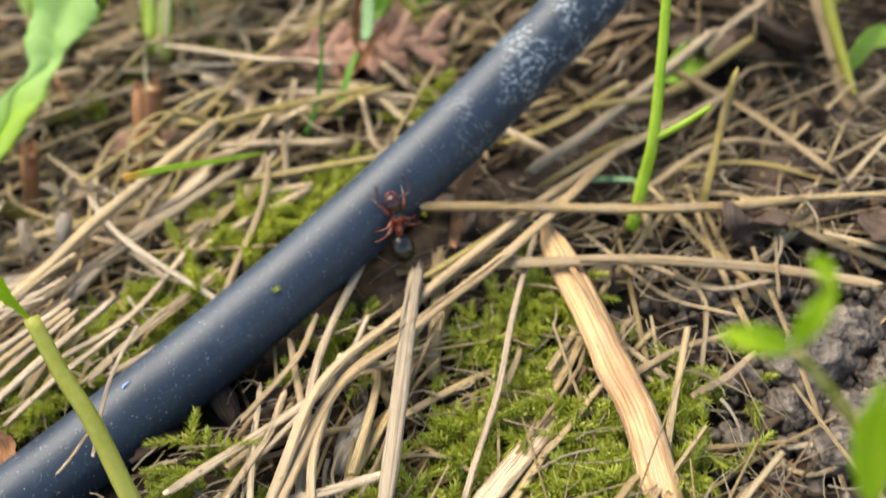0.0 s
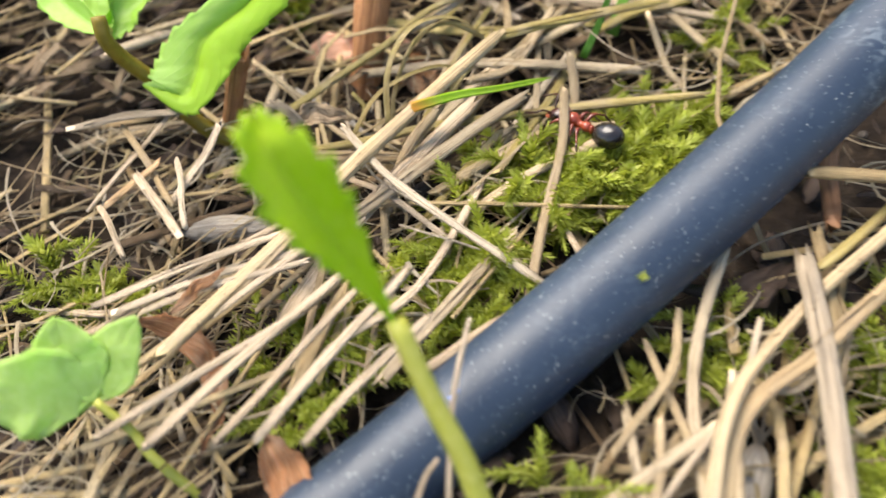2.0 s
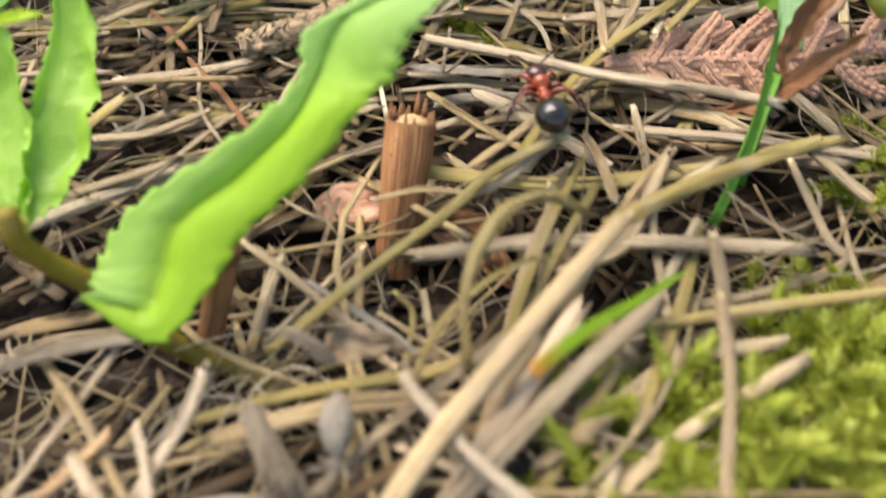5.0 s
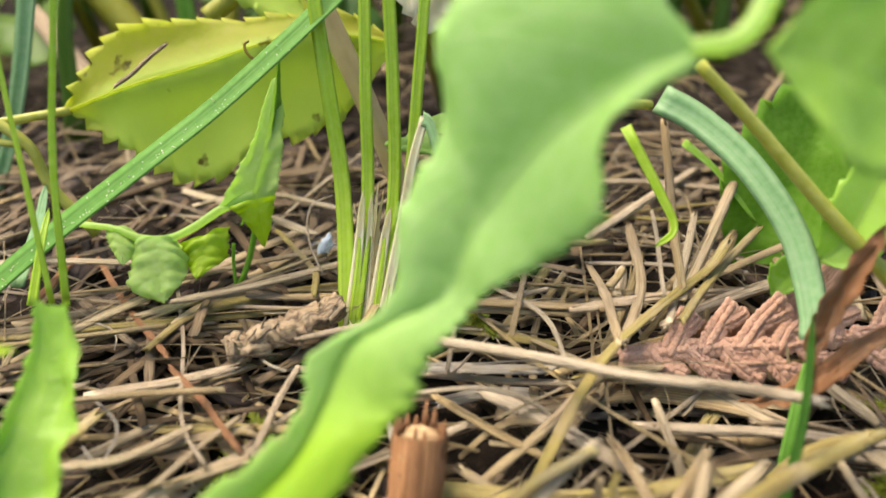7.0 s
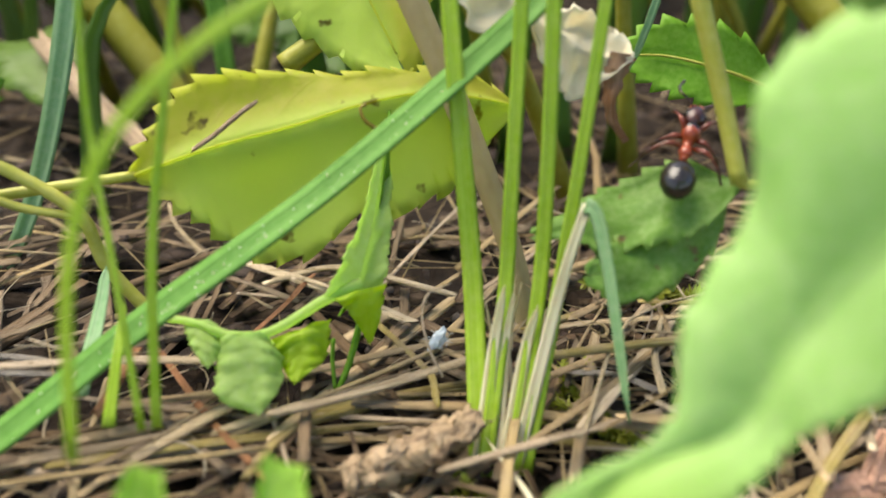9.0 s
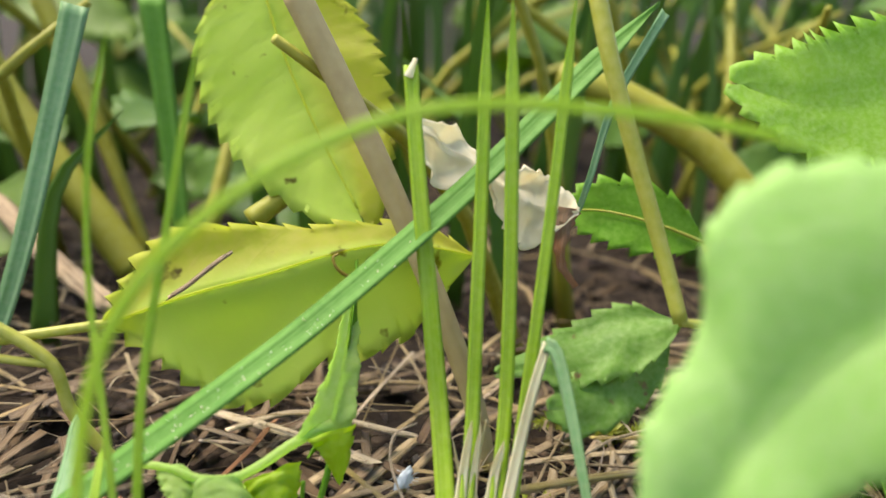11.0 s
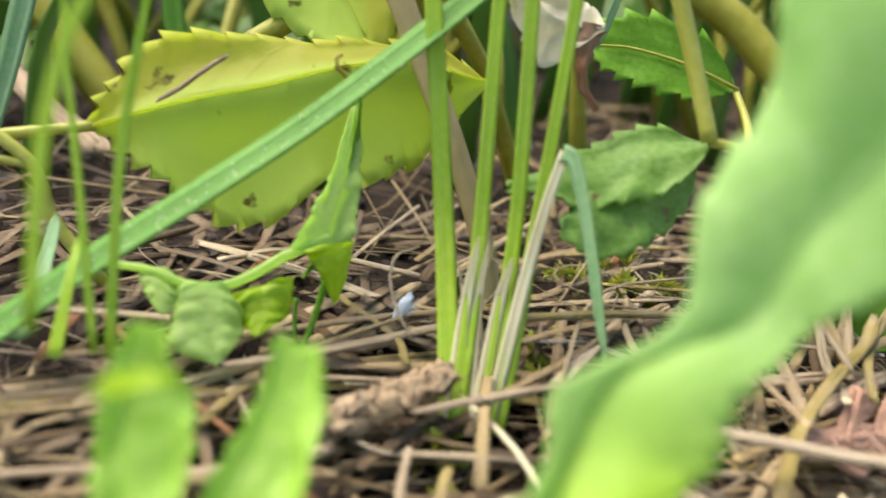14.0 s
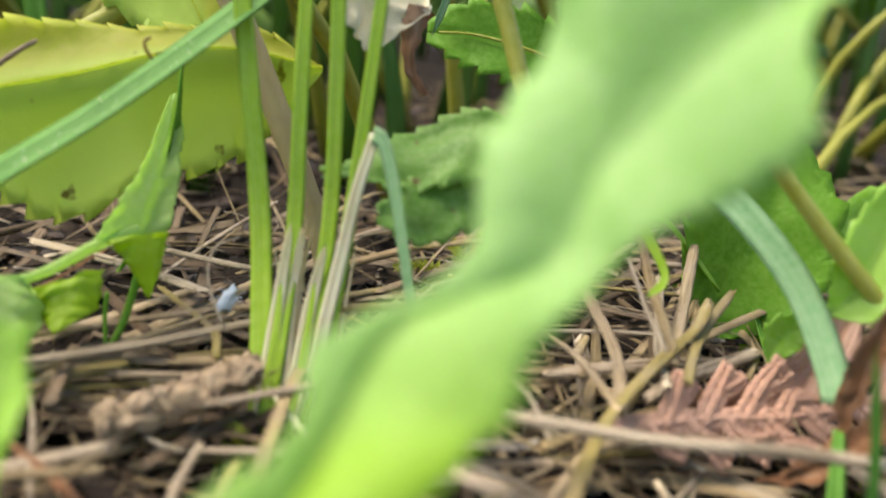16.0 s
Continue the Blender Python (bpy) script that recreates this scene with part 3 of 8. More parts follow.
def blade_shape(points, width, up, taper=0.5, thick=0.12, section=None, point=True):
    s = Shape()
    L = sum((Vector(a) - Vector(b)).length for a, b in zip(points, points[1:]))
    path = catmull(points, max(12, int(L / 1.2)))

    def size(u):
        k = width / 2 * (1 - (1 - taper) * u)
        if point:
            k *= min(1, (1.0 - u) / 0.12 + 0.04)
        return k, max(width * 0.5, thick)

    s.sweep(path, section or VBLADE, size, up)
    return s


def blade(points, width, mat, label, up=(0, -0.3, 1), **more):
    t = thing("tall_grass", label, "grass")
    part("blade", blade_shape(points, width, up, **more), mat, t)


def speckle(points, width, up, count, seed):
    """Pale grains of dust lying on a blade."""
    rng = random.Random(seed)
    path = catmull(points, 200)
    fr = frames(path, up)
    s = Shape()
    for _ in range(count):
        i = min(199, max(0, int(rng.gauss(rng.choice((60, 75, 120)), 22))))
        sd, w = fr[i]
        x = rng.uniform(-0.8, 0.8)
        p = path[i] + sd * (x * width * 0.45) + w * (width * 0.5 * (0.05 + 0.27 * x * x) + 0.03)
        r = rng.choice((0.03, 0.04, 0.06, 0.09))
        if rng.random() < 0.12:
            q = Vector((rng.uniform(-1, 1), rng.uniform(-1, 1), rng.uniform(-1, 1))) * 0.5
            s.sweep([p, p + q * 0.5 + w * 0.05, p + q], ROUND6, lambda u: (0.03, 0.03))
        else:
            s.ball(p, r, 3, 5)
    tagged(s.make("blade_dust", white_mat), "pale dust grains on the broad grass blade", "dust", kind="stuff")


def stem_shape(points, r0, r1):
    s = Shape()
    L = sum((Vector(a) - Vector(b)).length for a, b in zip(points, points[1:]))
    s.sweep(catmull(points, max(10, int(L / 1.0))), STALK, lambda u: (r0 + (r1 - r0) * u,) * 2)
    return s


def thing(name, label, category, group=""):
    return tagged(new(name), label, category, group)


# ---- shapes of leaves ----
def oval(u):
    return max(0.0, math.sin(math.pi * min(1, u) ** 0.85)) ** 0.6


def seed_leaf(u):
    """Narrow at its stalk, broadest past the middle, then drawn in to a jagged point."""
    steps = (0.10, 0.15, 0.22, 0.38, 0.66, 0.96, 1.1, 1.02, 0.74, 0.48, 0.05)
    v = min(u, 0.9999) * (len(steps) - 1)
    k = int(v)
    return steps[k] + (steps[k + 1] - steps[k]) * (v - k)


def rag(s, amount, scale, seed=0.0):
    """Crumples a shape."""
    o = Vector((seed, 3.1, 7.7))
    for i, q in enumerate(s.v):
        s.v[i] = q + Vector((noise.noise(q * scale + o), noise.noise(q * scale + o * 2), noise.noise(q * scale + o * 3))) * amount
    return s


def dead_leaf(points, half, up, mat, label, fold=0.5, wave=0.5, bite=0.15):
    """A withered leaf, folded and crumpled."""
    s = leaf_shape(points, half, up, 8, bite, fold, None, 0.14, wave, 8, 0.2, int(abs(points[0][0]) * 7))
    for i, q in enumerate(s.v):
        s.v[i] = q + Vector((noise.noise(q * 0.9), noise.noise(q * 0.9 + Vector((9, 0, 0))), noise.noise(q * 0.9 + Vector((0, 9, 0))))) * 0.35
    return tagged(s.make("dead_leaf", mat), label, "dead leaf")


def stump(points, width):
    """A cut brown stem with a ragged top."""
    t = thing("cut_stem", "reddish brown cut plant stem with a ragged top", "stem stump", "cut stems in the litter")
    s = Shape()
    path = catmull(points, 16)
    rng = random.Random(int(width * 100))
    sec = [(math.cos(a * math.pi / 10) * (1 - 0.06 * (a % 3 == 0)), math.sin(a * math.pi / 10) * (1 - 0.06 * (a % 3 == 0))) for a in range(20)]
    s.sweep(path, sec, lambda u: (width / 2 * (1 + 0.05 * math.sin(u * 7)),) * 2, up=(0, 1, 0.1), cap=False)
    part("bark", s, stump_mat, t)
    c = Shape()
    d = (path[0] - path[1]).normalized()
    c.ball(path[0] - d * 0.5, (width * 0.44, width * 0.44, 0.3), 8, 16, None, 0.8, 3)
    part("pith", c, split_mat, t, "pale fibrous cut face")
    for k in range(16):
        f = Shape()
        a = k / 16 * 2 * math.pi
        o = Vector((math.cos(a), math.sin(a), 0)) * width * 0.46
        f.sweep([path[0] + o - d * 0.8, path[0] + o * 0.97 + d * rng.uniform(0.0, 1.5)], ROUND6, lambda u: (0.36 * (1 - 0.8 * u), 0.12))
        part("fibre", f, stump_mat, t)


def husk(points, width):
    """A spindle-shaped seed husk with a fibrous skin."""
    t = thing("seed_husk", "grey fibrous spindle-shaped seed husk on the soil", "seed husk")
    s = Shape()
    sec = [(math.cos(a * math.pi / 12) * (1 if a % 2 else 0.94), math.sin(a * math.pi / 12) * (1 if a % 2 else 0.94)) for a in range(24)]
    s.sweep(catmull(points, 24), sec, lambda u: (width / 2 * max(0.05, math.sin(math.pi * (0.04 + 0.9 * u)) ** 0.7), width / 2 * 0.8 * max(0.05, math.sin(math.pi * (0.04 + 0.9 * u)) ** 0.7)))
    part("shell", s, grey_mat, t)
    f = Shape()
    a, b = Vector(points[-1]), Vector(points[-2])
    d = (a - b).normalized()
    rng = random.Random(3)
    for _ in range(9):
        o = Vector((rng.uniform(-1, 1), rng.uniform(-1, 1), rng.uniform(-0.3, 1.3)))
        f.sweep(catmull([a - d * 0.6, a + d * 0.8 + o * 0.5, a + d * 1.5 + o * 1.5], 6), ROUND6, lambda u: (0.13 * (1 - 0.6 * u), 0.07))
    part("tuft", f, grey_mat, t)


def frond(points, width):
    """A dead conifer spray: a flat axis with branchlets of pressed scales."""
    t = thing("dead_frond", "salmon brown dead conifer frond with scaly branchlets", "dead frond")
    rng = random.Random(8)
    main = catmull(points, 40)
    s = Shape()

    def scaly(path, w):
        n = len(path)
        s.sweep(path, ROUND6, lambda u: (w * 0.52 * (1 - 0.4 * u), w * 0.2 * (1 - 0.4 * u)), up=(0, -0.75, 0.65))
        for i in range(0, n - 1):
            p, d = path[i], (path[i + 1] - path[i]).normalized()
            side = d.cross(Vector((0, -0.75, 0.65))).normalized()
            up = side.cross(d)
            taper = 1 - 0.35 * i / n
            for k in (-1, 0, 1):
                c = p + side * (k * w * 0.34 * taper) + up * (w * (0.16 if k == 0 else 0.05)) + d * rng.uniform(-0.1, 0.1) * w
                turn = Matrix((d * 1.0 + side * k * 0.35, side - d * k * 0.35, up)).transposed()
                s.ball(c, (w * 0.42 * taper, w * 0.24 * taper, w * 0.16), 4, 7, turn, 0.25, rng.random() * 30)

    scaly(main, width * 0.75)
    for i in range(4, 38, 3):
        p, d = main[i], (main[i + 1] - main[i]).normalized()
        side = d.cross(Vector((0, -0.75, 0.65))).normalized()
        k = 1 if (i // 3) % 2 else -1
        L = width * rng.uniform(1.2, 2.6) * (0.5 + i / 40)
        tip = p + d * L * rng.uniform(0.5, 0.9) + side * k * L * 0.8 + Vector((0, 0, rng.uniform(-0.6, 0.5)))
        arm = catmull([p, p + d * L * 0.3 + side * k * L * 0.42, tip], 9)
        scaly(arm, width * 0.8)
        twig = arm[5] + d * L * 0.5 + side * k * L * rng.uniform(-0.1, 0.3)
        scaly(catmull([arm[4], (arm[4] + twig) / 2 + d * 0.2, twig], 5), width * 0.66)
    part("spray", s, frond_mat, t)
    b = Shape()
    b.ball(Vector(points[0]) + Vector((6.2, 1.3, 0.6)), (0.9, 0.6, 0.8), 6, 10, None, 0.3, 4)
    part("seed_scale", b, orange_mat, t, "small bright orange seed scale")


def bark_piece(points, width):
    """A furrowed scrap of bark, cracked across."""
    t = thing("bark_scrap", "furrowed scrap of brown bark in the straw", "bark")
    path = catmull(points, 60)
    s = Shape()
    sec = [(math.cos(a * math.pi / 14) * (1 - 0.1 * (a % 3 == 0)), math.sin(a * math.pi / 14) * (1 - 0.1 * (a % 3 == 0))) for a in range(28)]
    s.sweep(path, sec, lambda u: (width / 2 * (0.62 + 0.5 * math.sin(math.pi * (0.1 + 0.75 * u)) + 0.35 * noise.noise(Vector((u * 6, 2, 1)))), width / 2 * (0.7 + 0.4 * noise.noise(Vector((u * 5, 7, 3))))))
    for i, q in enumerate(s.v):
        ring = i // 28
        crack = max(0, math.sin(ring * 0.8 + 6.0 * noise.noise(q * 0.7))) ** 6
        s.v[i] = q + Vector((noise.noise(q * 0.9), noise.noise(q * 0.9 + Vector((5, 0, 0))), noise.noise(q * 0.9 + Vector((0, 5, 0))))) * 0.5 + Vector((noise.noise(q * 4.1), noise.noise(q * 4.1 + Vector((5, 0, 0))), noise.noise(q * 4.1 + Vector((0, 5, 0))))) * 0.25 - (q - path[min(ring, 60)]) * 0.32 * crack
    part("bark", s, bark_mat, t)
    rng = random.Random(4)
    for _ in range(7):
        k = rng.randrange(4, 52)
        o = Vector((rng.uniform(-0.4, 0.4), rng.uniform(-1, 0), rng.uniform(-0.2, 1))) * width * 0.5
        f = Shape()
        f.sweep(catmull([path[k] + o * 0.7, path[k + 4] + o * 1.1, path[k + 8] + o * rng.uniform(1.2, 1.8)], 6), ROUND6, lambda u: (0.2 * (1.1 - u), 0.07))
        part("shred", f, weathered_mat, t)


# ---- moss ----
MOSS = Shape()
MOSS_RNG = random.Random(21)


def moss_shoot(base, lean, length, size):
    """One feathery shoot: a bent stem set all round with pointed leaflets."""
    r, s = MOSS_RNG, MOSS
    path = catmull([base, base + Vector((lean.x * 0.45, lean.y * 0.45, 0.55)) * length, base + Vector((lean.x, lean.y, 0.62)) * length], 8)
    s.sweep(path, [(1, 0), (-0.5, 0.87), (-0.5, -0.87)], lambda u: (0.11, 0.11), cap=False)
    n = int(length * 14)
    ang = r.random() * 6
    for k in range(n):
        u = 0.15 + 0.85 * k / n
        i = min(7, int(u * 8))
        p = path[i].lerp(path[i + 1], u * 8 - i)
        d = (path[i + 1] - path[i]).normalized()
        ang += 2.4
        side = d.orthogonal().normalized()
        side = Matrix.Rotation(ang, 3, d) @ side
        L = size * r.uniform(0.75, 1.25) * (1 - 0.6 * u * u)
        tip = p + side * L * 0.85 + d * L * (0.45 + 0.5 * u)
        w = d.cross(side).normalized() * L * 0.17
        m = p.lerp(tip, 0.35) + d * L * 0.06
        b = len(s.v)
        s.v.extend((p, m + w, tip, m - w))
        s.face((b, b + 1, b + 2), [(0, 0), (1, 0.5), (0.5, 1)])
        s.face((b, b + 2, b + 3), [(0, 0), (0.5, 1), (0, 0.5)])


def moss_patch(cx, cy, spread, count):
    r = MOSS_RNG
    for _ in range(int(count * 0.95)):
        x, y = r.gauss(cx, spread * 0.5), r.gauss(cy, spread * 0.42)
        if hose_gap(x, y) < 4.4 and y < 45:
            continue
        near = math.exp(-((x - cx) ** 2 + (y - cy) ** 2) / (spread * spread))
        a = r.uniform(0, 2 * math.pi)
        lean = Vector((math.cos(a), math.sin(a), 0)) * r.uniform(0.4, 1.1)
        big = cy > 18 and r.random() < 0.3
        moss_shoot(Vector((x, y, ground(x, y) - 0.3 + 1.9 * near)), lean, r.uniform(4.5, 7.5) if big else r.uniform(2.6, 5.0), r.uniform(1.0, 1.5) if big else r.uniform(0.75, 1.2))


def finish_moss():
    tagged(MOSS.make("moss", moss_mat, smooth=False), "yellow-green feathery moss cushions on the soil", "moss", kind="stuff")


# ---- straws round the hose ----
straw([(-2.2, 19.8, 5.3), (11.9, 19.3, 3.0), (25.4, 17.5, 2.0), (34.2, 18.5, 1.0)], 1.22)
straw([(4.3, 13.7, 2.0), (18.2, 11.5, 2.0), (31.4, 10.4, -1.0), (38.5, 8.6, -2.0)], 1.31, label="long pale straw stalk lying across the moss")
straw([(10.0, 16.8, 1.0), (11.9, 4.2, 0.8), (13.1, -3.6, 0.3), (13.3, -10.7, -1.0)], 3.10, label="broad flat split straw leaf, cracked and tan", flat=0.3, mat=split_mat, name="straw_leaf")
straw([(34.0, 36.7, 2.0), (15.8, 27.4, 1.0), (4.2, 16.4, 2.5), (-5.6, 9.4, 1.0), (-12.5, 1.2, 2.0), (-16.3, -8.8, 1.0)], 1.07)
straw([(19.2, 28.9, 2.0), (5.5, 14.0, 3.0), (-4.1, 6.8, 2.0), (-11.3, 1.8, 1.0), (-15.4, -8.4, 1.0)], 1.17)
straw([(12.4, 22.4, 2.0), (3.6, 16.4, 1.5), (-8.9, 6.3, 0.5), (-12.6, -2.1, 1.0), (-13.3, -8.6, 0.0)], 0.80)
straw([(26.3, 34.2, 1.0), (10.1, 22.7, 1.0), (-2.2, 13.0, 2.0)], 0.87, label="olive straw stalk lying beside the hose", mat=olive_mat)
straw([(-3.3, 14.0, 2.0), (-4.8, 5.6, 2.0), (-7.4, -9.7, 0.0)], 1.55, label="weathered grey straw stalk lying on the moss", mat=weathered_mat)
straw([(-1.1, 17.1, 1.0), (-2.0, 9.7, 0.0), (-2.7, 4.9, -2.3)], 1.42, label="short brownish straw stub with a cut end")
straw([(8.5, 18.1, 1.0), (4.7, 7.5, 1.0), (2.1, -0.0, -1.0), (-1.8, -9.1, -2.0)], 0.59, label="thin wiry pale stalk across the moss", mat=pale_mat)
straw([(7.3, -0.6, -2.5), (4.0, -4.4, -2.5), (-0.5, -9.3, -2.0)], 2.02, label="flat splintered straw chip on the moss", flat=0.25, mat=pale_mat, name="straw_chip")
straw([(10.3, 5.7, -1.5), (7.1, 1.2, -2.0)], 1.39, label="short flat straw chip on the moss", flat=0.3, name="straw_chip")
straw([(-15.5, -7.9, 0.0), (-7.8, -6.7, 0.0)], 0.96, mat=pale_mat)
straw([(4.0, 27.5, 4.0), (1.9, 24.2, 2.0), (0.4, 18.5, 1.0)], 1.39, label="brown woody stub beside the hose", mat=stump_mat)
straw([(25.9, 20.1, 1.0), (29.7, 27.2, 4.0), (31.4, 29.7, 9.0)], 0.87, label="olive stalk standing up out of the litter", mat=olive_mat)
straw([(27.1, 22.3, 0.0), (30.8, 21.0, -0.5), (36.0, 16.0, -2.0), (41.3, 11.5, -3.0), (44.0, 7.1, -3.0)], 1.00)
straw([(13.6, 0.6, -1.0), (18.7, 3.4, -1.5), (23.8, 4.8, -2.0)], 0.69)
straw([(5.2, -5.4, -2.0), (11.1, -0.2, -1.0)], 0.65)
straw([(18.8, -1.4, -2.0), (22.2, 0.2, -2.0), (25.1, 2.0, -2.0)], 0.67)
straw([(10.0, 7.1, -1.0), (16.7, -0.5, -2.0)], 0.50)
straw([(-8.5, 15.8, 2.0), (-13.0, 6.1, 0.0), (-14.2, -7.9, -1.0)], 0.89)
straw([(-15.5, 8.6, 0.0), (-13.9, -0.8, -0.5), (-13.5, -7.0, -1.0)], 0.67)
straw([(-18.2, 3.8, 0.0), (-17.9, -7.9, 0.0)], 0.70)
straw([(-24.4, -5.5, -0.0), (-18.9, -2.0, 0.0), (-12.8, 1.9, 0.5)], 0.93)
straw([(-9.8, 4.1, 1.0), (-6.4, 4.1, 1.0), (-2.5, 7.9, 2.0)], 0.59)
straw([(20.7, 11.5, 0.0), (22.6, 8.0, -1.0), (20.0, 0.9, -2.0)], 0.46)
straw([(25.0, -6.1, -4.0), (33.1, -6.3, -4.0)], 0.55, mat=pale_mat)
straw([(21.9, -5.6, -4.0), (25.7, -8.9, -4.0), (30.8, -7.6, -4.0)], 0.45)
straw([(15.8, 7.4, -1.0), (14.1, 4.9, -1.0), (14.2, -0.8, -1.0)], 0.50)
straw([(28.2, -10.7, -5.0), (28.8, 6.0, -2.0), (29.0, 14.1, -1.0)], 0.60)
straw([(52.1, 57.3, 2.7), (51.7, 42.7, -4.8), (51.1, 29.1, -11.1)], 2.11, label="thick tan stalk leaning over the litter", mat=straw_mat)
straw([(42.5, 36.4, -8.7), (49.0, 39.1, -5.8), (58.5, 44.5, -2.8)], 1.39)
straw([(30.4, 42.1, 2.0), (35.7, 33.7, 1.0), (39.6, 22.0, 1.0)], 0.88)
straw([(18.0, 37.7, 2.0), (27.9, 39.9, 1.0), (39.8, 46.1, 3.0)], 1.34, label="olive stalk in the litter behind the hose", mat=olive_mat)
straw([(21.8, 24.4, 0.0), (32.1, 30.4, 0.0), (41.1, 27.5, -1.0)], 0.85)
straw([(8.6, 36.8, 1.0), (13.1, 30.6, 1.0), (13.3, 30.4, 0.0)], 0.76, mat=pale_mat)
straw([(-44.0, 17.4, 0.0), (-37.2, 21.7, 1.0), (-29.1, 28.0, 2.0), (-22.1, 33.2, 3.0)], 1.30)
straw([(-40.7, 13.8, 0.0), (-34.7, 23.8, 1.0), (-25.7, 34.3, 2.0)], 1.53, mat=pale_mat)
straw([(-35.0, 41.2, 1.0), (-23.0, 39.9, 2.0), (-10.9, 37.6, 2.0)], 1.33)
straw([(-35.0, 49.2, 1.0), (-23.9, 46.5, 1.0), (-14.0, 46.6, 1.0)], 1.55, mat=olive_mat)
straw([(-28.5, 34.1, 1.0), (-22.4, 40.3, 2.0), (-13.6, 45.3, 3.0)], 1.06)
straw([(-24.3, 26.3, 1.0), (-18.9, 35.2, 1.0), (-15.9, 41.4, 1.0)], 0.83, mat=olive_mat)
straw([(-29.4, 25.7, 0.0), (-21.1, 30.4, 1.0), (-14.8, 31.1, 1.0)], 1.11)
straw([(-47.6, 29.4, -0.0), (-39.7, 30.6, 0.0), (-32.7, 30.2, 0.0)], 1.37)
straw([(-37.6, 10.4, -0.0), (-31.6, 15.2, 0.0), (-25.9, 24.7, 1.0)], 0.78, mat=pale_mat)
straw([(-14.6, 59.1, 0.0), (-5.6, 48.1, 0.0), (0.1, 48.0, 0.0)], 1.46)
straw([(-26.7, 56.3, 0.0), (-17.6, 56.9, 0.0), (-8.5, 53.0, 0.0)], 2.10, flat=0.3)
straw([(-37.3, 27.0, 1.0), (-33.7, 24.5, 1.0), (-29.1, 20.3, 0.0)], 0.71, mat=pale_mat)
straw([(-21.0, 29.4, 1.0), (-20.2, 35.5, 1.0), (-19.2, 43.2, 2.0)], 0.58)
straw([(8.3, 34.5, 1.0), (15.3, 37.5, 1.0), (22.8, 41.5, 2.0)], 1.18, mat=olive_mat)
straw([(9.9, 28.7, 1.0), (18.8, 35.5, 1.0), (35.8, 50.6, 2.0)], 1.44)
straw([(10.8, 26.8, 0.0), (19.4, 32.2, 0.0), (26.3, 34.0, -0.0)], 1.00, mat=olive_mat)
straw([(35.2, 48.2, 1.0), (40.1, 52.5, 2.0), (48.8, 57.2, 4.0)], 1.30)
straw([(25.4, 26.6, 0.0), (33.6, 25.8, 0.0), (41.5, 21.4, -1.0)], 0.83, mat=olive_mat)
straw([(-19.2, 0.9, 0.0), (-14.8, 5.6, 1.0), (-13.0, 10.8, 1.0)], 0.65)
straw([(-17.0, -2.9, 0.0), (-10.8, 3.6, 1.0), (-8.1, 8.9, 2.0)], 0.53, mat=pale_mat)
straw([(-15.4, -6.3, -0.0), (-12.8, -2.4, 0.0), (-10.8, 4.9, 1.0)], 0.84)
straw([(-19.8, -6.7, 0.0), (-17.0, -1.8, 0.0), (-15.9, 2.8, 0.0)], 0.74)
straw([(-9.1, -8.2, 0.0), (-6.7, -2.3, -0.0), (-1.5, 8.7, 1.0)], 0.42)
straw([(13.8, 17.8, 0.0), (19.0, 9.8, -1.0), (24.5, 5.8, -1.0)], 0.64)
straw([(18.6, 12.7, 0.0), (23.7, 9.6, -1.0), (29.4, 9.3, -1.0)], 0.74, mat=pale_mat)

# ---- straws behind the hose ----
straw([(-23.5, 35.9, 7.6), (-29.6, 30.5, 6.0), (-35.6, 25.0, 4.5), (-41.0, 18.7, 3.0), (-49.1, 9.7, 1.5)], 1.30, label="thick weathered straw stalk resting on the litter", bend=0.12)
straw([(-23.8, 36.1, 7.4), (-19.9, 38.8, 6.5), (-14.2, 42.1, 5.0), (-6.8, 45.3, 4.0)], 1.35, label="thick olive stalk broken off the weathered straw", mat=olive_mat, bend=0.15)
straw([(-36.6, 28.7, 4.9), (-33.4, 23.6, 4.0), (-28.7, 19.4, 3.0), (-21.8, 14.4, 0.5)], 0.65, label="pale pinkish straw lying slantwise over the others", mat=pale_mat)
straw([(-18.1, 32.9, 4.0), (-18.8, 28.7, 2.5), (-20.4, 23.5, 1.0), (-21.6, 19.7, 0.5), (-23.4, 13.3, -1.0)], 0.83, label="straw stalk with a swollen joint on the moss")
straw([(-13.9, 29.2, 2.0), (-21.0, 26.4, 1.0), (-26.5, 23.1, 0.0), (-31.6, 21.2, -2.0)], 1.00)
straw([(-58.4, 11.3, 0.0), (-52.7, 14.4, 0.5), (-47.4, 17.4, 1.5), (-41.4, 20.7, 2.5), (-37.1, 23.6, 3.0)], 0.68, label="long bleached straw over the litter", mat=pale_mat)
straw([(-61.9, 18.7, -4.0), (-57.5, 17.7, -3.5), (-54.0, 16.9, -3.0)], 0.73, mat=pale_mat)
straw([(-51.9, 8.8, 0.5), (-45.0, 14.1, 2.0), (-40.7, 18.3, 3.0), (-37.5, 20.9, 3.5)], 0.78)
straw([(-45.6, 8.4, 0.0), (-40.4, 12.5, 1.0), (-37.3, 15.3, 1.5)], 0.82)
straw([(-40.3, 8.2, -1.0), (-38.1, 12.8, 0.0), (-37.1, 14.8, 1.0)], 1.02)
straw([(-38.6, 8.1, -1.0), (-37.7, 11.5, -1.0), (-36.5, 14.8, -1.0)], 0.54, mat=olive_mat)
straw([(-34.2, 7.2, 0.0), (-29.2, 13.3, 0.5), (-23.5, 20.9, -0.5)], 0.93)
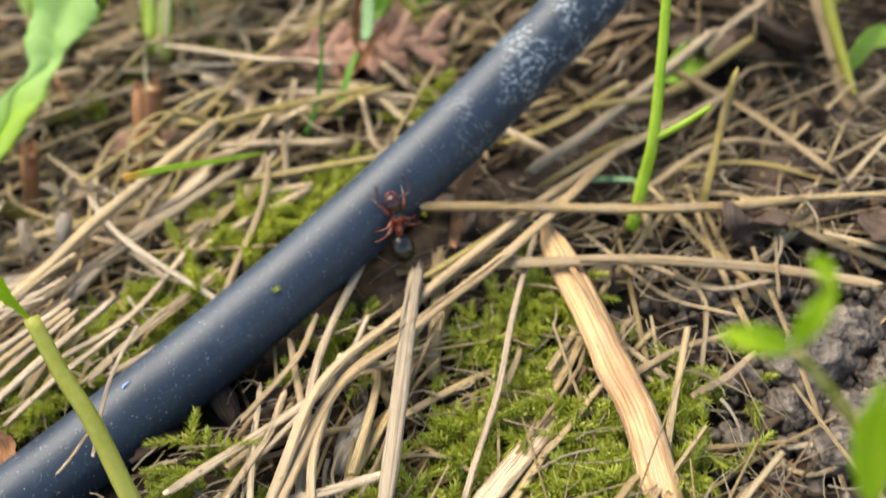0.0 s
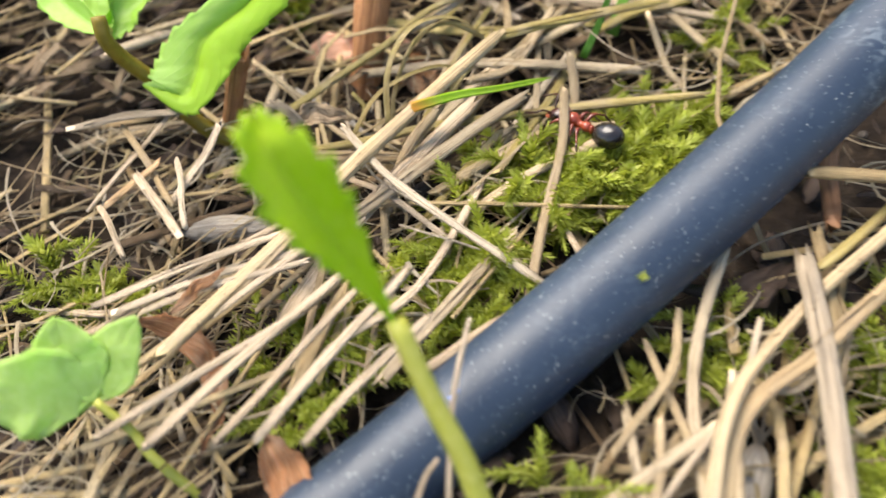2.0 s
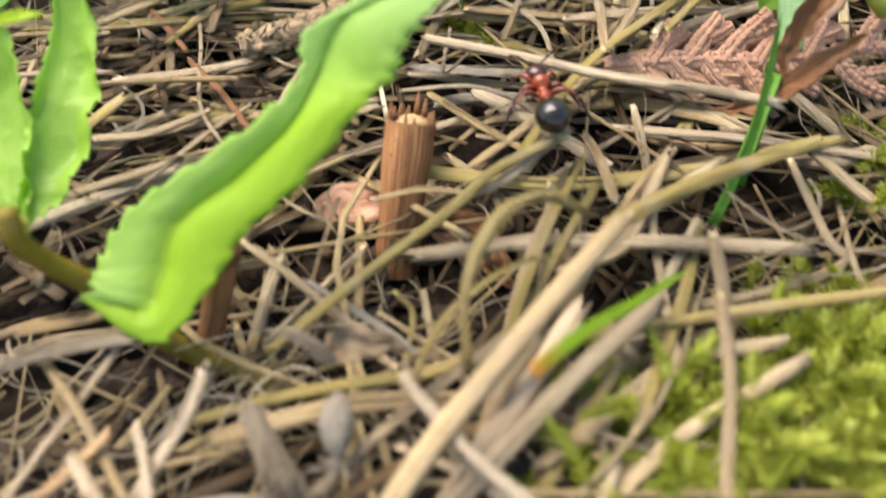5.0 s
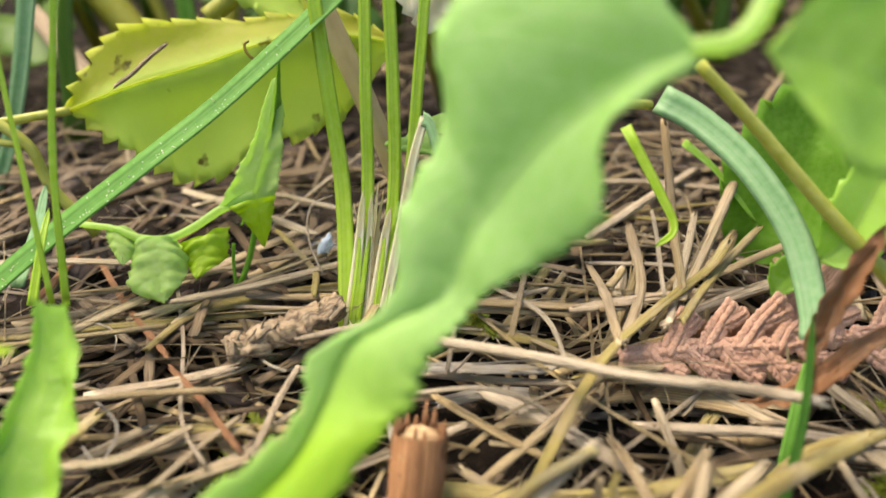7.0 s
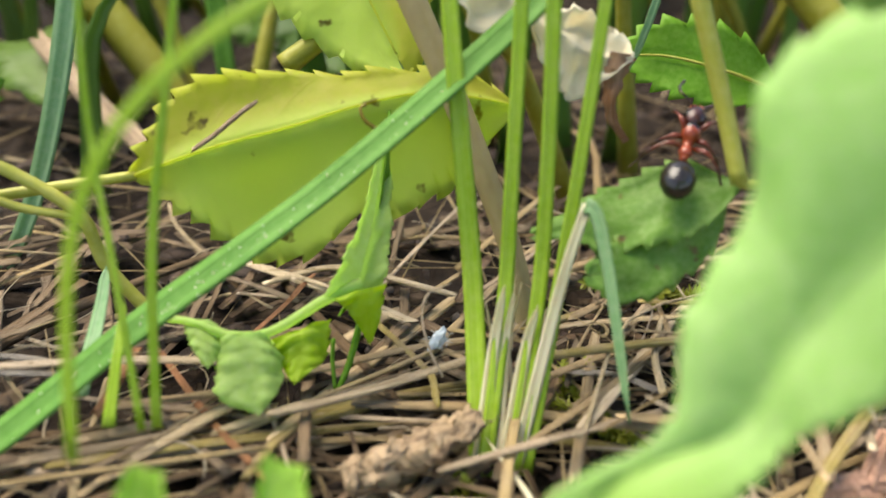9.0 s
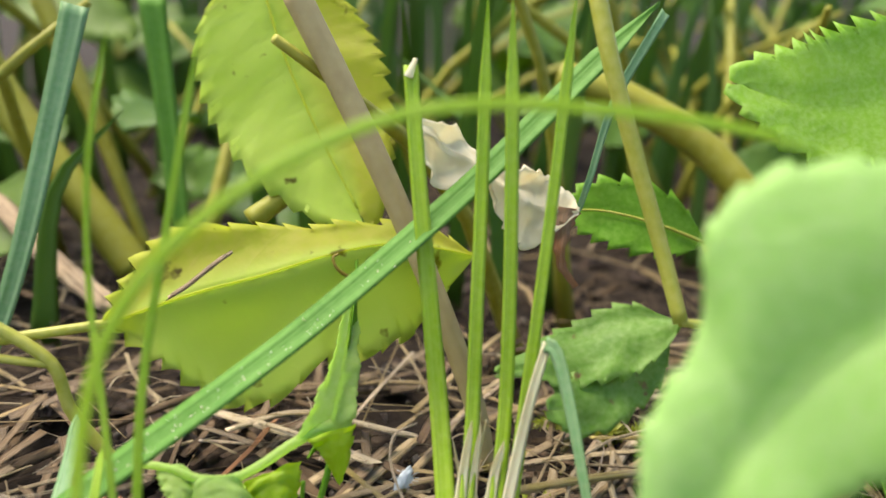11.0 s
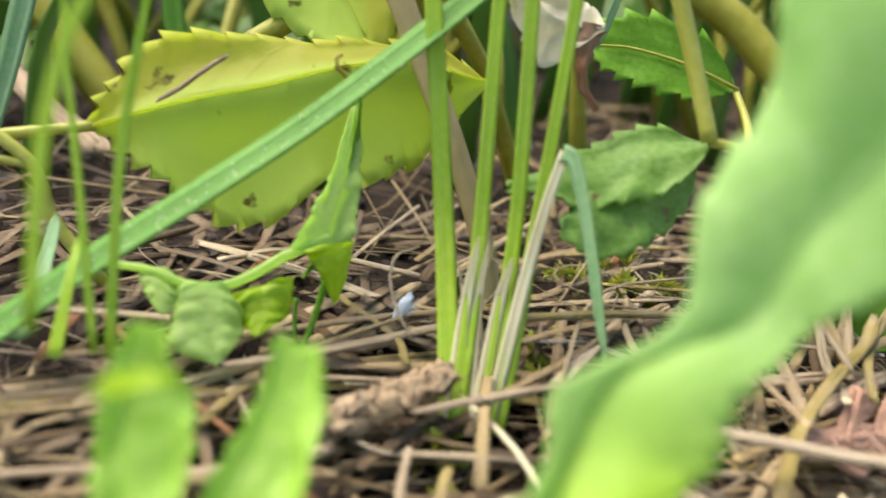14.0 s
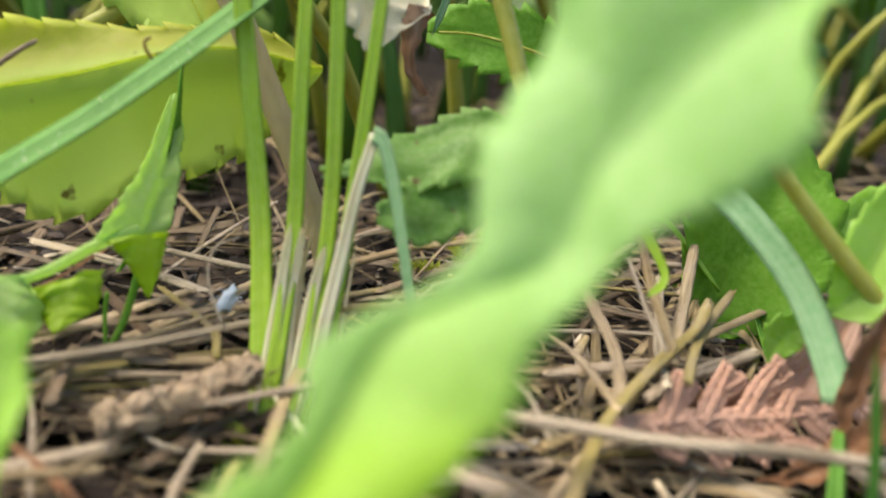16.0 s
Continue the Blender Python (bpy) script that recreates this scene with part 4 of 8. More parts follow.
straw([(-31.2, 6.9, 1.0), (-27.7, 10.1, 0.5), (-23.3, 12.9, 0.0)], 0.76, label="pale straw tucked against the hose", mat=pale_mat)
straw([(-19.4, 19.2, 0.5), (-18.7, 16.2, 0.5)], 0.65, mat=pale_mat)
straw([(-13.3, 19.7, 1.0), (-17.1, 18.0, 0.5)], 0.80)
straw([(-35.4, 7.7, -1.0), (-34.6, 14.3, -1.0)], 0.48)
straw([(-37.0, 7.9, -1.0), (-36.9, 14.9, -1.0)], 0.27)
straw([(-51.0, 15.8, 0.0), (-49.6, 16.7, 3.0)], 0.27)
straw([(-38.3, 10.3, -1.0), (-35.4, 9.1, -1.0), (-33.8, 7.6, -1.0)], 0.26, mat=pale_mat)
straw([(-32.7, 20.9, 1.0), (-29.9, 19.6, 1.0), (-26.7, 18.4, 0.5)], 0.23, label="hair-thin dry stalk over the moss", mat=pale_mat)
straw([(-32.4, 15.3, 0.0), (-29.7, 15.9, 0.0), (-27.0, 15.1, 0.0)], 0.28, mat=pale_mat)
straw([(-32.3, 21.7, -2.0), (-28.1, 26.5, 0.0), (-24.1, 31.0, 1.0)], 0.80, label="olive dry stalk leaning among the straws", mat=olive_mat)
straw([(-31.0, 23.8, -2.0), (-26.1, 29.8, 0.0), (-23.0, 32.2, 0.5)], 0.75)
straw([(-34.1, 25.0, -2.0), (-31.9, 28.5, 2.0), (-29.1, 31.3, 4.0)], 0.94)
straw([(-30.9, 27.6, -2.0), (-29.9, 31.2, -1.0), (-29.2, 33.9, 0.0)], 0.54)
straw([(-40.4, 8.2, -1.0), (-39.3, 14.2, 0.0), (-37.7, 20.2, 2.0)], 0.67)
straw([(-43.5, 15.2, -1.0), (-39.2, 19.4, 0.0), (-34.9, 23.2, 1.0)], 0.66)
straw([(-61.6, 24.3, -8.0), (-58.4, 29.9, -7.0), (-56.2, 33.3, -6.0)], 0.56)
straw([(-59.8, 37.9, -6.0), (-56.2, 31.2, -7.0), (-53.3, 27.2, -7.0)], 0.65)
straw([(-56.1, 28.4, -8.0), (-52.1, 32.6, -6.0), (-49.1, 36.9, -4.0)], 0.74, mat=pale_mat)
straw([(-63.9, 28.0, -9.0), (-60.9, 33.0, -8.0), (-59.4, 35.9, -7.0)], 0.62)
straw([(-64.7, 41.8, -7.0), (-61.0, 31.7, -9.0), (-59.4, 27.0, -9.0)], 0.67)
straw([(-57.8, 22.2, -8.0), (-57.3, 25.7, -8.0), (-58.2, 30.7, -8.0)], 0.47)
straw([(-62.3, 42.2, -4.0), (-56.1, 42.4, -3.0), (-50.5, 44.6, -2.0)], 0.96)
straw([(-66.3, 39.4, -5.0), (-59.6, 41.0, -4.0), (-51.7, 40.4, -3.0)], 1.02)
straw([(-46.4, 45.3, -1.0), (-42.1, 39.9, -1.0), (-37.3, 33.1, 0.0)], 0.70)
straw([(-46.9, 38.6, -5.0), (-45.2, 41.4, -2.0), (-44.2, 44.0, -1.0)], 0.95)
straw([(-49.4, 29.2, -6.0), (-44.0, 24.1, -5.0), (-41.0, 19.7, -4.0)], 0.49)
straw([(-50.0, 32.8, -3.2), (-42.0, 32.6, -1.0), (-34.9, 32.1, 0.5), (-28.4, 32.8, 1.0), (-18.3, 33.2, 1.5), (-6.1, 33.2, 2.0)], 0.95, label="long olive stalk with a cut end lying low", mat=olive_mat, bend=0.15)
straw([(-44.2, 34.9, 0.8), (-38.8, 38.7, 2.0), (-32.6, 42.0, 4.0), (-29.5, 43.7, 5.5), (-25.4, 45.0, 6.5)], 0.79, label="thin olive twig propped on the litter", mat=olive_mat, bend=0.1)
straw([(-31.4, 43.1, 4.0), (-28.7, 43.6, 5.0), (-24.6, 45.9, 6.0)], 0.89)
straw([(-23.7, 44.3, 5.0), (-27.2, 39.2, 3.0), (-30.2, 33.9, 1.0), (-31.8, 30.2, -1.0)], 0.59, mat=olive_mat)
straw([(-24.3, 44.7, 4.0), (-28.5, 37.8, 2.0), (-30.8, 32.6, 0.0), (-33.1, 25.8, -2.0)], 0.62)
straw([(-22.5, 43.9, 3.0), (-26.3, 39.0, 2.0), (-28.8, 35.8, 0.0)], 0.73, mat=olive_mat)
straw([(-25.6, 44.3, 3.0), (-27.1, 39.1, 1.0), (-29.6, 33.2, -1.0)], 0.55)
straw([(-33.1, 32.0, 1.0), (-32.7, 34.3, 4.0), (-30.6, 37.1, 7.0), (-27.8, 38.0, 8.0), (-24.6, 38.2, 6.0)], 0.49, label="arched olive dry blade standing in the straw", mat=olive_mat, bend=0.05)
straw([(-36.6, 38.1, 1.0), (-35.8, 36.8, 0.0), (-36.5, 34.1, -1.0)], 0.42, mat=olive_mat)
straw([(-26.1, 37.5, 2.0), (-22.1, 39.0, 2.0), (-17.6, 45.0, 4.0)], 0.95)
straw([(-22.0, 41.6, 4.0), (-21.6, 47.3, 3.0), (-21.6, 50.5, 2.0)], 0.78)
straw([(-16.0, 47.8, 2.0), (-21.9, 42.0, 1.0), (-26.1, 36.3, -1.0)], 1.00)
straw([(-32.1, 56.3, 7.2), (-25.9, 53.5, 7.0), (-20.8, 50.7, 7.0), (-14.7, 47.6, 7.4), (-10.9, 45.1, 7.6)], 1.02, label="long white straw resting across the litter", mat=pale_mat)
straw([(-20.8, 56.0, -1.0), (-14.6, 55.2, -1.0), (-7.6, 53.7, -1.0)], 0.77, label="pale straw lying level on the litter", mat=pale_mat)
straw([(-17.0, 53.8, -1.0), (-13.7, 51.9, -1.0), (-9.5, 51.0, -1.0)], 0.97, label="short straw with a pale nib")
straw([(-16.0, 42.4, 4.5), (-14.8, 40.1, 4.5), (-13.0, 37.8, 4.0), (-10.5, 36.4, 3.5), (-5.5, 35.0, 3.0)], 0.21, label="hair-thin dry stalk curving over the litter", mat=pale_mat, bend=0.1)
straw([(-8.2, 45.4, 2.0), (-7.4, 40.0, 0.0), (-6.7, 38.2, -1.0), (-13.8, 35.7, 0.0), (-18.5, 35.0, 0.0)], 0.75)
straw([(-6.1, 46.4, 2.0), (-4.0, 43.0, 1.0), (-1.3, 40.3, 0.0)], 1.10)
straw([(-17.1, 37.3, 4.0), (-17.0, 34.4, 2.0), (-17.8, 29.2, -1.0), (-20.0, 22.7, -2.0)], 0.87)
straw([(-16.6, 40.8, 2.0), (-22.3, 33.2, 0.0), (-26.2, 29.3, -2.0)], 0.70)
straw([(-26.3, 29.1, -1.0), (-29.5, 26.4, -2.0), (-31.1, 24.5, -3.0)], 0.77)
straw([(-17.7, 29.5, -1.0), (-22.3, 26.7, -1.0), (-27.6, 23.5, -1.0)], 0.96)
straw([(-27.2, 29.6, -1.0), (-23.2, 31.9, -1.0), (-18.1, 33.1, 0.0)], 0.61)
straw([(-35.6, 28.2, 1.0), (-36.6, 30.0, 4.6), (-34.7, 25.2, 3.0), (-30.6, 21.9, 2.0)], 0.30, mat=pale_mat)
straw([(-43.1, 25.1, -1.0), (-36.8, 29.1, 1.0), (-31.3, 32.0, 3.0)], 0.69)
straw([(-46.3, 42.7, 2.0), (-43.1, 39.7, 1.0), (-39.1, 36.3, 0.0)], 0.50)
straw([(-38.7, 43.1, 0.0), (-41.9, 40.3, -1.0), (-45.4, 37.8, -2.0)], 0.60)
straw([(-42.2, 40.5, 0.0), (-37.3, 35.6, 0.0), (-35.1, 33.9, -1.0)], 0.50, mat=grey_mat)
straw([(-58.1, 62.5, 0.0), (-50.4, 63.8, 0.0), (-43.4, 64.5, 0.0)], 1.23)
straw([(-56.8, 76.8, 1.0), (-51.0, 65.5, 0.0), (-46.8, 55.8, 0.0)], 0.96)
straw([(-51.0, 64.7, 0.0), (-47.8, 58.1, 0.0), (-45.7, 54.8, -1.0)], 0.82)
straw([(-63.8, 42.0, -4.0), (-60.2, 42.8, -4.0), (-55.7, 43.7, -4.0)], 0.86)
straw([(-63.8, 40.1, -5.0), (-57.9, 40.5, -4.0), (-53.8, 40.7, -4.0)], 1.07)
straw([(-46.8, 37.6, -4.0), (-45.7, 42.6, -3.0), (-45.2, 45.9, -2.0)], 0.70)
straw([(-61.9, 42.8, -9.0), (-57.6, 36.0, -9.0), (-55.1, 31.5, -9.0)], 0.54)
straw([(-62.8, 32.5, -9.0), (-60.9, 37.3, -9.0), (-57.4, 42.0, -8.0)], 0.54, mat=pale_mat)
straw([(-54.0, 30.5, -8.0), (-51.8, 34.3, -6.0), (-49.6, 37.5, -4.0)], 0.73, mat=pale_mat)
straw([(-60.1, 33.4, -9.0), (-57.5, 35.2, -8.0)], 0.60, mat=stump_mat)
straw([(-26.1, 70.2, 1.0), (-19.0, 69.7, 1.0), (-10.4, 67.0, 1.0)], 1.21)
straw([(-23.2, 66.1, 1.0), (-18.6, 66.8, 1.0), (-13.7, 63.1, 2.0)], 1.07)
straw([(-14.2, 68.9, 3.0), (-16.4, 63.3, 1.0), (-18.4, 58.3, -1.0)], 1.16)
straw([(-8.6, 64.3, 3.0), (-11.3, 60.9, 1.0), (-17.7, 57.4, -1.0)], 0.85)
straw([(-4.8, 61.8, 2.0), (-8.8, 59.7, 1.0), (-14.6, 54.2, 0.0)], 0.74)
straw([(-37.6, 45.8, 2.0), (-34.2, 45.2, 3.0), (-30.8, 44.2, 3.0)], 0.61)
straw([(-31.6, 50.5, 1.0), (-29.4, 48.2, 0.0), (-28.1, 46.1, -1.0)], 0.82)
straw([(-32.4, 58.5, 0.0), (-28.2, 59.1, 0.0), (-24.6, 58.2, 0.0)], 1.38, label="flat greyish straw leaf in the litter", mat=grey_mat, flat=0.3)

# ---- straws in the grass ----
straw([(-28.3, 64.0, 5.0), (-22.9, 62.3, 5.0), (-17.8, 61.0, 5.0)], 0.95, label="flattened straw with a frayed end", flat=0.5)
straw([(-27.9, 47.3, 2.0), (-21.7, 54.1, 5.0), (-15.1, 59.1, 6.0), (-10.1, 61.9, 7.0), (-8.1, 63.2, 8.0)], 0.98, label="bent olive stalk standing out of the litter", mat=olive_mat)
straw([(-30.6, 49.9, 0.0), (-25.8, 52.1, 2.0), (-20.6, 55.8, 3.0), (-16.4, 55.6, 3.0)], 0.86)
straw([(-30.8, 58.0, 7.0), (-31.5, 56.9, 4.0), (-28.2, 58.9, 5.0)], 0.36, mat=pale_mat)
straw([(-33.2, 59.2, 3.0), (-28.7, 58.3, 3.0), (-24.3, 57.3, 3.0)], 1.15, label="flat grey straw leaf", flat=0.3, mat=grey_mat)
straw([(-34.4, 56.6, 3.0), (-29.5, 54.9, 4.0), (-26.1, 53.9, 3.0), (-24.6, 53.0, 2.0)], 0.47, label="thin curved bleached stalk", mat=pale_mat)
straw([(-32.3, 57.0, 2.0), (-29.2, 52.8, 2.0), (-25.9, 50.4, 1.0)], 0.70)
straw([(-31.1, 53.1, 0.0), (-28.3, 53.2, 2.0), (-24.5, 53.1, 2.0)], 0.62)
straw([(-26.1, 65.7, 5.0), (-23.4, 60.7, 5.0), (-22.7, 57.0, 3.0)], 0.43)
straw([(-13.8, 64.9, 10.8), (-14.4, 61.8, 9.1), (-15.7, 57.0, 8.3)], 0.38, label="wiry dry stalk standing in the litter", mat=pale_mat)
straw([(-10.8, 71.4, 15.0), (-11.6, 66.6, 10.2), (-13.0, 60.3, 6.8)], 0.76)
straw([(-3.7, 71.5, 9.0), (-7.3, 66.7, 7.6), (-13.1, 59.9, 6.1)], 0.92)
straw([(-8.2, 69.1, 7.5), (-11.3, 63.9, 5.4), (-14.9, 57.7, 5.8)], 0.67)
straw([(-4.1, 66.1, 7.5), (-9.5, 61.8, 6.4), (-14.9, 56.0, 6.9)], 0.69, mat=olive_mat)
straw([(-12.8, 71.2, 5.8), (-14.5, 64.0, 4.7), (-19.0, 56.0, 5.6)], 0.89)
straw([(-17.1, 68.6, 3.9), (-17.9, 62.5, 5.1), (-19.4, 56.1, 5.6)], 0.96)
straw([(-16.6, 52.4, 0.0), (-13.3, 51.4, 0.0), (-8.6, 50.7, 0.0)], 0.63, mat=pale_mat)
straw([(-17.0, 49.0, -2.0), (-13.7, 52.9, -1.0), (-11.1, 55.0, 0.0)], 1.21, mat=olive_mat)
straw([(-26.3, 50.0, -1.0), (-23.0, 54.3, 0.0), (-18.1, 58.6, 1.0)], 0.97)
straw([(-12.3, 45.8, 1.0), (-8.7, 46.8, 2.0), (-4.8, 46.5, 3.0)], 1.24, mat=olive_mat)
straw([(-5.0, 53.8, 2.0), (-3.1, 50.8, 1.0), (-1.0, 49.1, 0.0)], 1.04)
straw([(-56.3, 60.9, 3.0), (-50.9, 61.4, 3.0), (-46.8, 62.1, 3.0)], 0.98, label="pale straw lying below the grass clump", mat=pale_mat)
straw([(-59.3, 80.7, 3.0), (-55.5, 71.6, 3.0), (-51.7, 64.6, 3.0)], 0.65, label="thin reddish stalk leaning in the grass", mat=stump_mat)
straw([(-51.1, 63.1, 3.0), (-45.9, 53.3, 3.0)], 0.51, mat=stump_mat)
straw([(-54.5, 70.5, 3.0), (-47.4, 72.3, 3.0), (-39.8, 74.3, 3.0)], 0.95)
straw([(-53.4, 65.7, 3.0), (-50.4, 69.6, 3.0), (-45.1, 71.0, 3.0)], 0.99, mat=olive_mat)
straw([(-45.2, 52.6, 3.0), (-43.7, 57.0, 3.0), (-42.1, 61.1, 3.0)], 0.54, mat=pale_mat)
straw([(-44.1, 50.6, 3.0), (-42.2, 55.0, 3.0), (-40.5, 58.8, 3.0)], 0.76, mat=olive_mat)
straw([(-51.8, 75.1, 3.0), (-50.6, 66.5, 3.0), (-50.0, 57.2, 3.0), (-48.0, 51.9, 3.0)], 0.33, mat=pale_mat)
straw([(-56.7, 61.0, 3.0), (-54.2, 56.9, 3.0), (-54.8, 53.8, 3.0), (-56.1, 55.7, 3.0)], 0.26, label="curled hair-thin grey stalk", mat=grey_mat)
straw([(-63.6, 65.8, 3.0), (-61.6, 67.5, 3.0), (-58.9, 68.3, 3.0)], 0.60)
straw([(-57.2, 53.8, 3.0), (-53.7, 53.6, 3.0), (-49.7, 56.0, 3.0)], 0.80)
straw([(-61.6, 72.7, 4.5), (-53.7, 73.0, 4.5), (-44.2, 74.8, 4.5), (-36.1, 75.7, 4.5)], 0.83)
straw([(-51.0, 69.8, 4.5), (-44.3, 71.1, 4.5), (-35.7, 73.1, 4.5)], 0.90)
straw([(-43.0, 79.7, 4.5), (-40.4, 72.5, 4.5), (-40.3, 68.9, 4.5)], 0.60, mat=olive_mat)
straw([(-31.9, 70.0, 4.5), (-26.9, 71.4, 4.5), (-18.7, 73.2, 4.5)], 0.75)
straw([(-27.7, 76.8, 4.5), (-21.0, 79.5, 5.0), (-13.9, 81.6, 5.0)], 0.90)
straw([(-31.8, 75.7, 4.5), (-24.5, 78.0, 4.5), (-17.8, 80.0, 5.0)], 0.68, mat=olive_mat)
straw([(-10.4, 94.2, 5.0), (-16.5, 84.4, 5.0), (-20.1, 78.2, 4.5)], 0.60, mat=stump_mat)
straw([(-51.9, 89.4, 5.0), (-45.9, 84.1, 5.0), (-40.3, 79.2, 4.5)], 0.96)
straw([(-50.4, 85.9, 5.0), (-44.3, 87.0, 5.0), (-36.2, 81.3, 5.0)], 0.78)
straw([(-52.1, 79.7, 4.5), (-48.8, 83.7, 5.0), (-46.9, 86.4, 5.0)], 0.56, mat=stump_mat)
straw([(-72.1, 80.4, 4.5), (-68.7, 79.7, 4.5), (-64.7, 77.8, 4.5)], 0.57, mat=grey_mat)
straw([(-71.8, 78.5, 4.5), (-68.1, 77.4, 4.5), (-64.3, 76.6, 4.5)], 0.48, mat=grey_mat)
straw([(-74.2, 132.7, 13.2), (-66.4, 118.8, 9.3), (-61.0, 109.8, 7.5)], 2.58, label="thick brown stick lying in the undergrowth", mat=bark_mat)
straw([(-62.6, 72.3, 4.5), (-60.5, 78.9, 4.5)], 0.80, mat=stump_mat)
straw([(-25.0, 67.1, 4.5), (-27.2, 69.1, 4.5), (-30.3, 70.5, 4.5)], 0.85, mat=grey_mat, flat=0.3)
straw([(-13.9, 60.4, 3.1), (-8.1, 62.3, 3.5), (-2.2, 64.3, 3.4)], 1.20, mat=pale_mat)
straw([(-68.9, 75.8, 6.8), (-60.4, 75.7, 5.9), (-51.9, 75.7, 4.6)], 0.90, mat=pale_mat)
straw([(-21.5, 58.0, 1.1), (-8.6, 56.4, 1.4), (4.3, 54.8, 1.3)], 0.80, mat=olive_mat)
straw([(-59.8, 54.2, 1.3), (-55.6, 56.4, 1.6), (-51.4, 58.7, 1.6)], 0.90)
straw([(-73.9, 80.1, 3.5), (-64.0, 83.3, 3.9), (-54.1, 86.4, 3.9)], 0.45)
straw([(-60.1, 68.3, 3.4), (-50.2, 75.6, 3.3), (-40.4, 82.9, 2.7)], 1.20)
straw([(-12.9, 84.7, 4.0), (-5.7, 82.0, 4.3), (1.4, 79.2, 4.3)], 0.90, mat=pale_mat)
straw([(-23.0, 66.4, 2.6), (-10.5, 64.9, 2.8), (1.9, 63.4, 2.6)], 0.45, mat=pale_mat)
straw([(-16.9, 69.6, 3.8), (-11.2, 67.0, 4.4), (-5.4, 64.5, 4.6)], 0.45, mat=pale_mat)
straw([(-59.5, 49.8, 1.4), (-48.1, 52.0, 2.6), (-36.8, 54.3, 3.4)], 0.90)
straw([(-77.6, 66.9, 4.4), (-67.0, 69.2, 3.6), (-56.4, 71.5, 2.4)], 0.90)
straw([(-7.8, 90.4, 6.3), (-2.9, 90.9, 5.9), (2.0, 91.3, 5.1)], 0.60)
straw([(-62.5, 51.7, 1.4), (-59.1, 54.6, 2.7), (-55.7, 57.4, 3.7)], 1.20, mat=olive_mat)
straw([(-43.8, 63.5, 1.5), (-32.8, 59.8, 2.0), (-21.9, 56.0, 2.1)], 0.80, mat=pale_mat)
straw([(-53.1, 86.1, 4.0), (-49.0, 86.5, 3.0), (-44.8, 86.8, 1.6)], 0.45, mat=pale_mat)
straw([(-23.1, 81.1, 6.3), (-17.7, 82.3, 6.2), (-12.3, 83.5, 5.7)], 0.90, mat=olive_mat)
straw([(-35.1, 79.0, 6.2), (-29.4, 84.0, 5.9), (-23.7, 89.0, 5.2)], 0.45, mat=pale_mat)
straw([(-53.1, 58.4, 1.3), (-46.8, 56.5, 2.1), (-40.5, 54.7, 2.4)], 0.90, mat=olive_mat)
straw([(-42.6, 70.0, 3.6), (-31.7, 65.6, 4.3), (-20.7, 61.3, 4.6)], 0.80)
straw([(-53.8, 48.9, 2.1), (-50.1, 52.5, 2.8), (-46.3, 56.2, 3.0)], 0.60)
straw([(-39.0, 77.0, 3.1), (-29.8, 85.7, 4.0), (-20.6, 94.3, 4.5)], 0.80)
straw([(-24.7, 74.1, 3.6), (-17.8, 80.2, 4.7), (-10.8, 86.3, 5.4)], 0.80)
straw([(-51.1, 69.3, 2.9), (-43.2, 76.5, 3.1), (-35.4, 83.7, 2.9)], 1.20)
straw([(-44.8, 51.2, -0.5), (-37.6, 52.8, 0.7), (-30.4, 54.5, 1.5)], 0.80, mat=pale_mat)
straw([(-30.2, 83.3, 3.8), (-21.3, 84.3, 5.1), (-12.5, 85.3, 6.1)], 0.90)
straw([(-66.6, 68.8, 3.1), (-57.7, 69.2, 2.9), (-48.9, 69.6, 2.3)], 0.90, mat=pale_mat)
straw([(-68.6, 77.5, 3.3), (-56.8, 73.4, 2.8), (-45.0, 69.3, 1.9)], 0.45, mat=pale_mat)
straw([(-16.8, 70.7, 5.6), (-9.1, 76.9, 5.4), (-1.5, 83.0, 4.8)], 0.90, mat=pale_mat)
straw([(-41.4, 61.7, 5.1), (-31.8, 63.5, 4.9), (-22.1, 65.4, 4.3)], 0.60, mat=pale_mat)
straw([(-33.0, 61.7, 2.6), (-29.9, 67.7, 3.9), (-26.7, 73.6, 4.7)], 0.90)
straw([(-53.7, 55.4, 1.8), (-49.7, 55.6, 2.3), (-45.6, 55.9, 2.4)], 0.90)
straw([(-23.8, 77.7, 3.7), (-17.0, 83.4, 4.9), (-10.2, 89.1, 5.7)], 0.60, mat=olive_mat)
straw([(-50.4, 71.2, 2.9), (-40.9, 72.4, 2.5), (-31.5, 73.5, 1.8)], 1.20, mat=olive_mat)
straw([(-18.0, 44.2, -0.8), (-17.5, 48.9, 0.5), (-17.1, 53.6, 1.4)], 0.80)
straw([(-51.2, 50.9, 2.3), (-44.0, 54.4, 2.0), (-36.8, 58.0, 1.3)], 0.80)
straw([(-12.3, 76.6, 4.3), (-1.4, 77.2, 4.1), (9.6, 77.7, 3.4)], 0.45, mat=olive_mat)
straw([(-32.1, 67.2, 2.6), (-24.9, 70.4, 3.8), (-17.7, 73.7, 4.6)], 0.90)
straw([(-25.8, 63.5, 2.4), (-23.1, 66.7, 3.1), (-20.4, 69.9, 3.5)], 0.90, mat=olive_mat)
straw([(-60.8, 76.1, 1.7), (-49.8, 71.7, 2.8), (-38.8, 67.3, 3.5)], 0.45, mat=pale_mat)
straw([(-63.5, 71.6, 2.9), (-57.7, 72.6, 2.6), (-51.9, 73.7, 1.9)], 1.20)
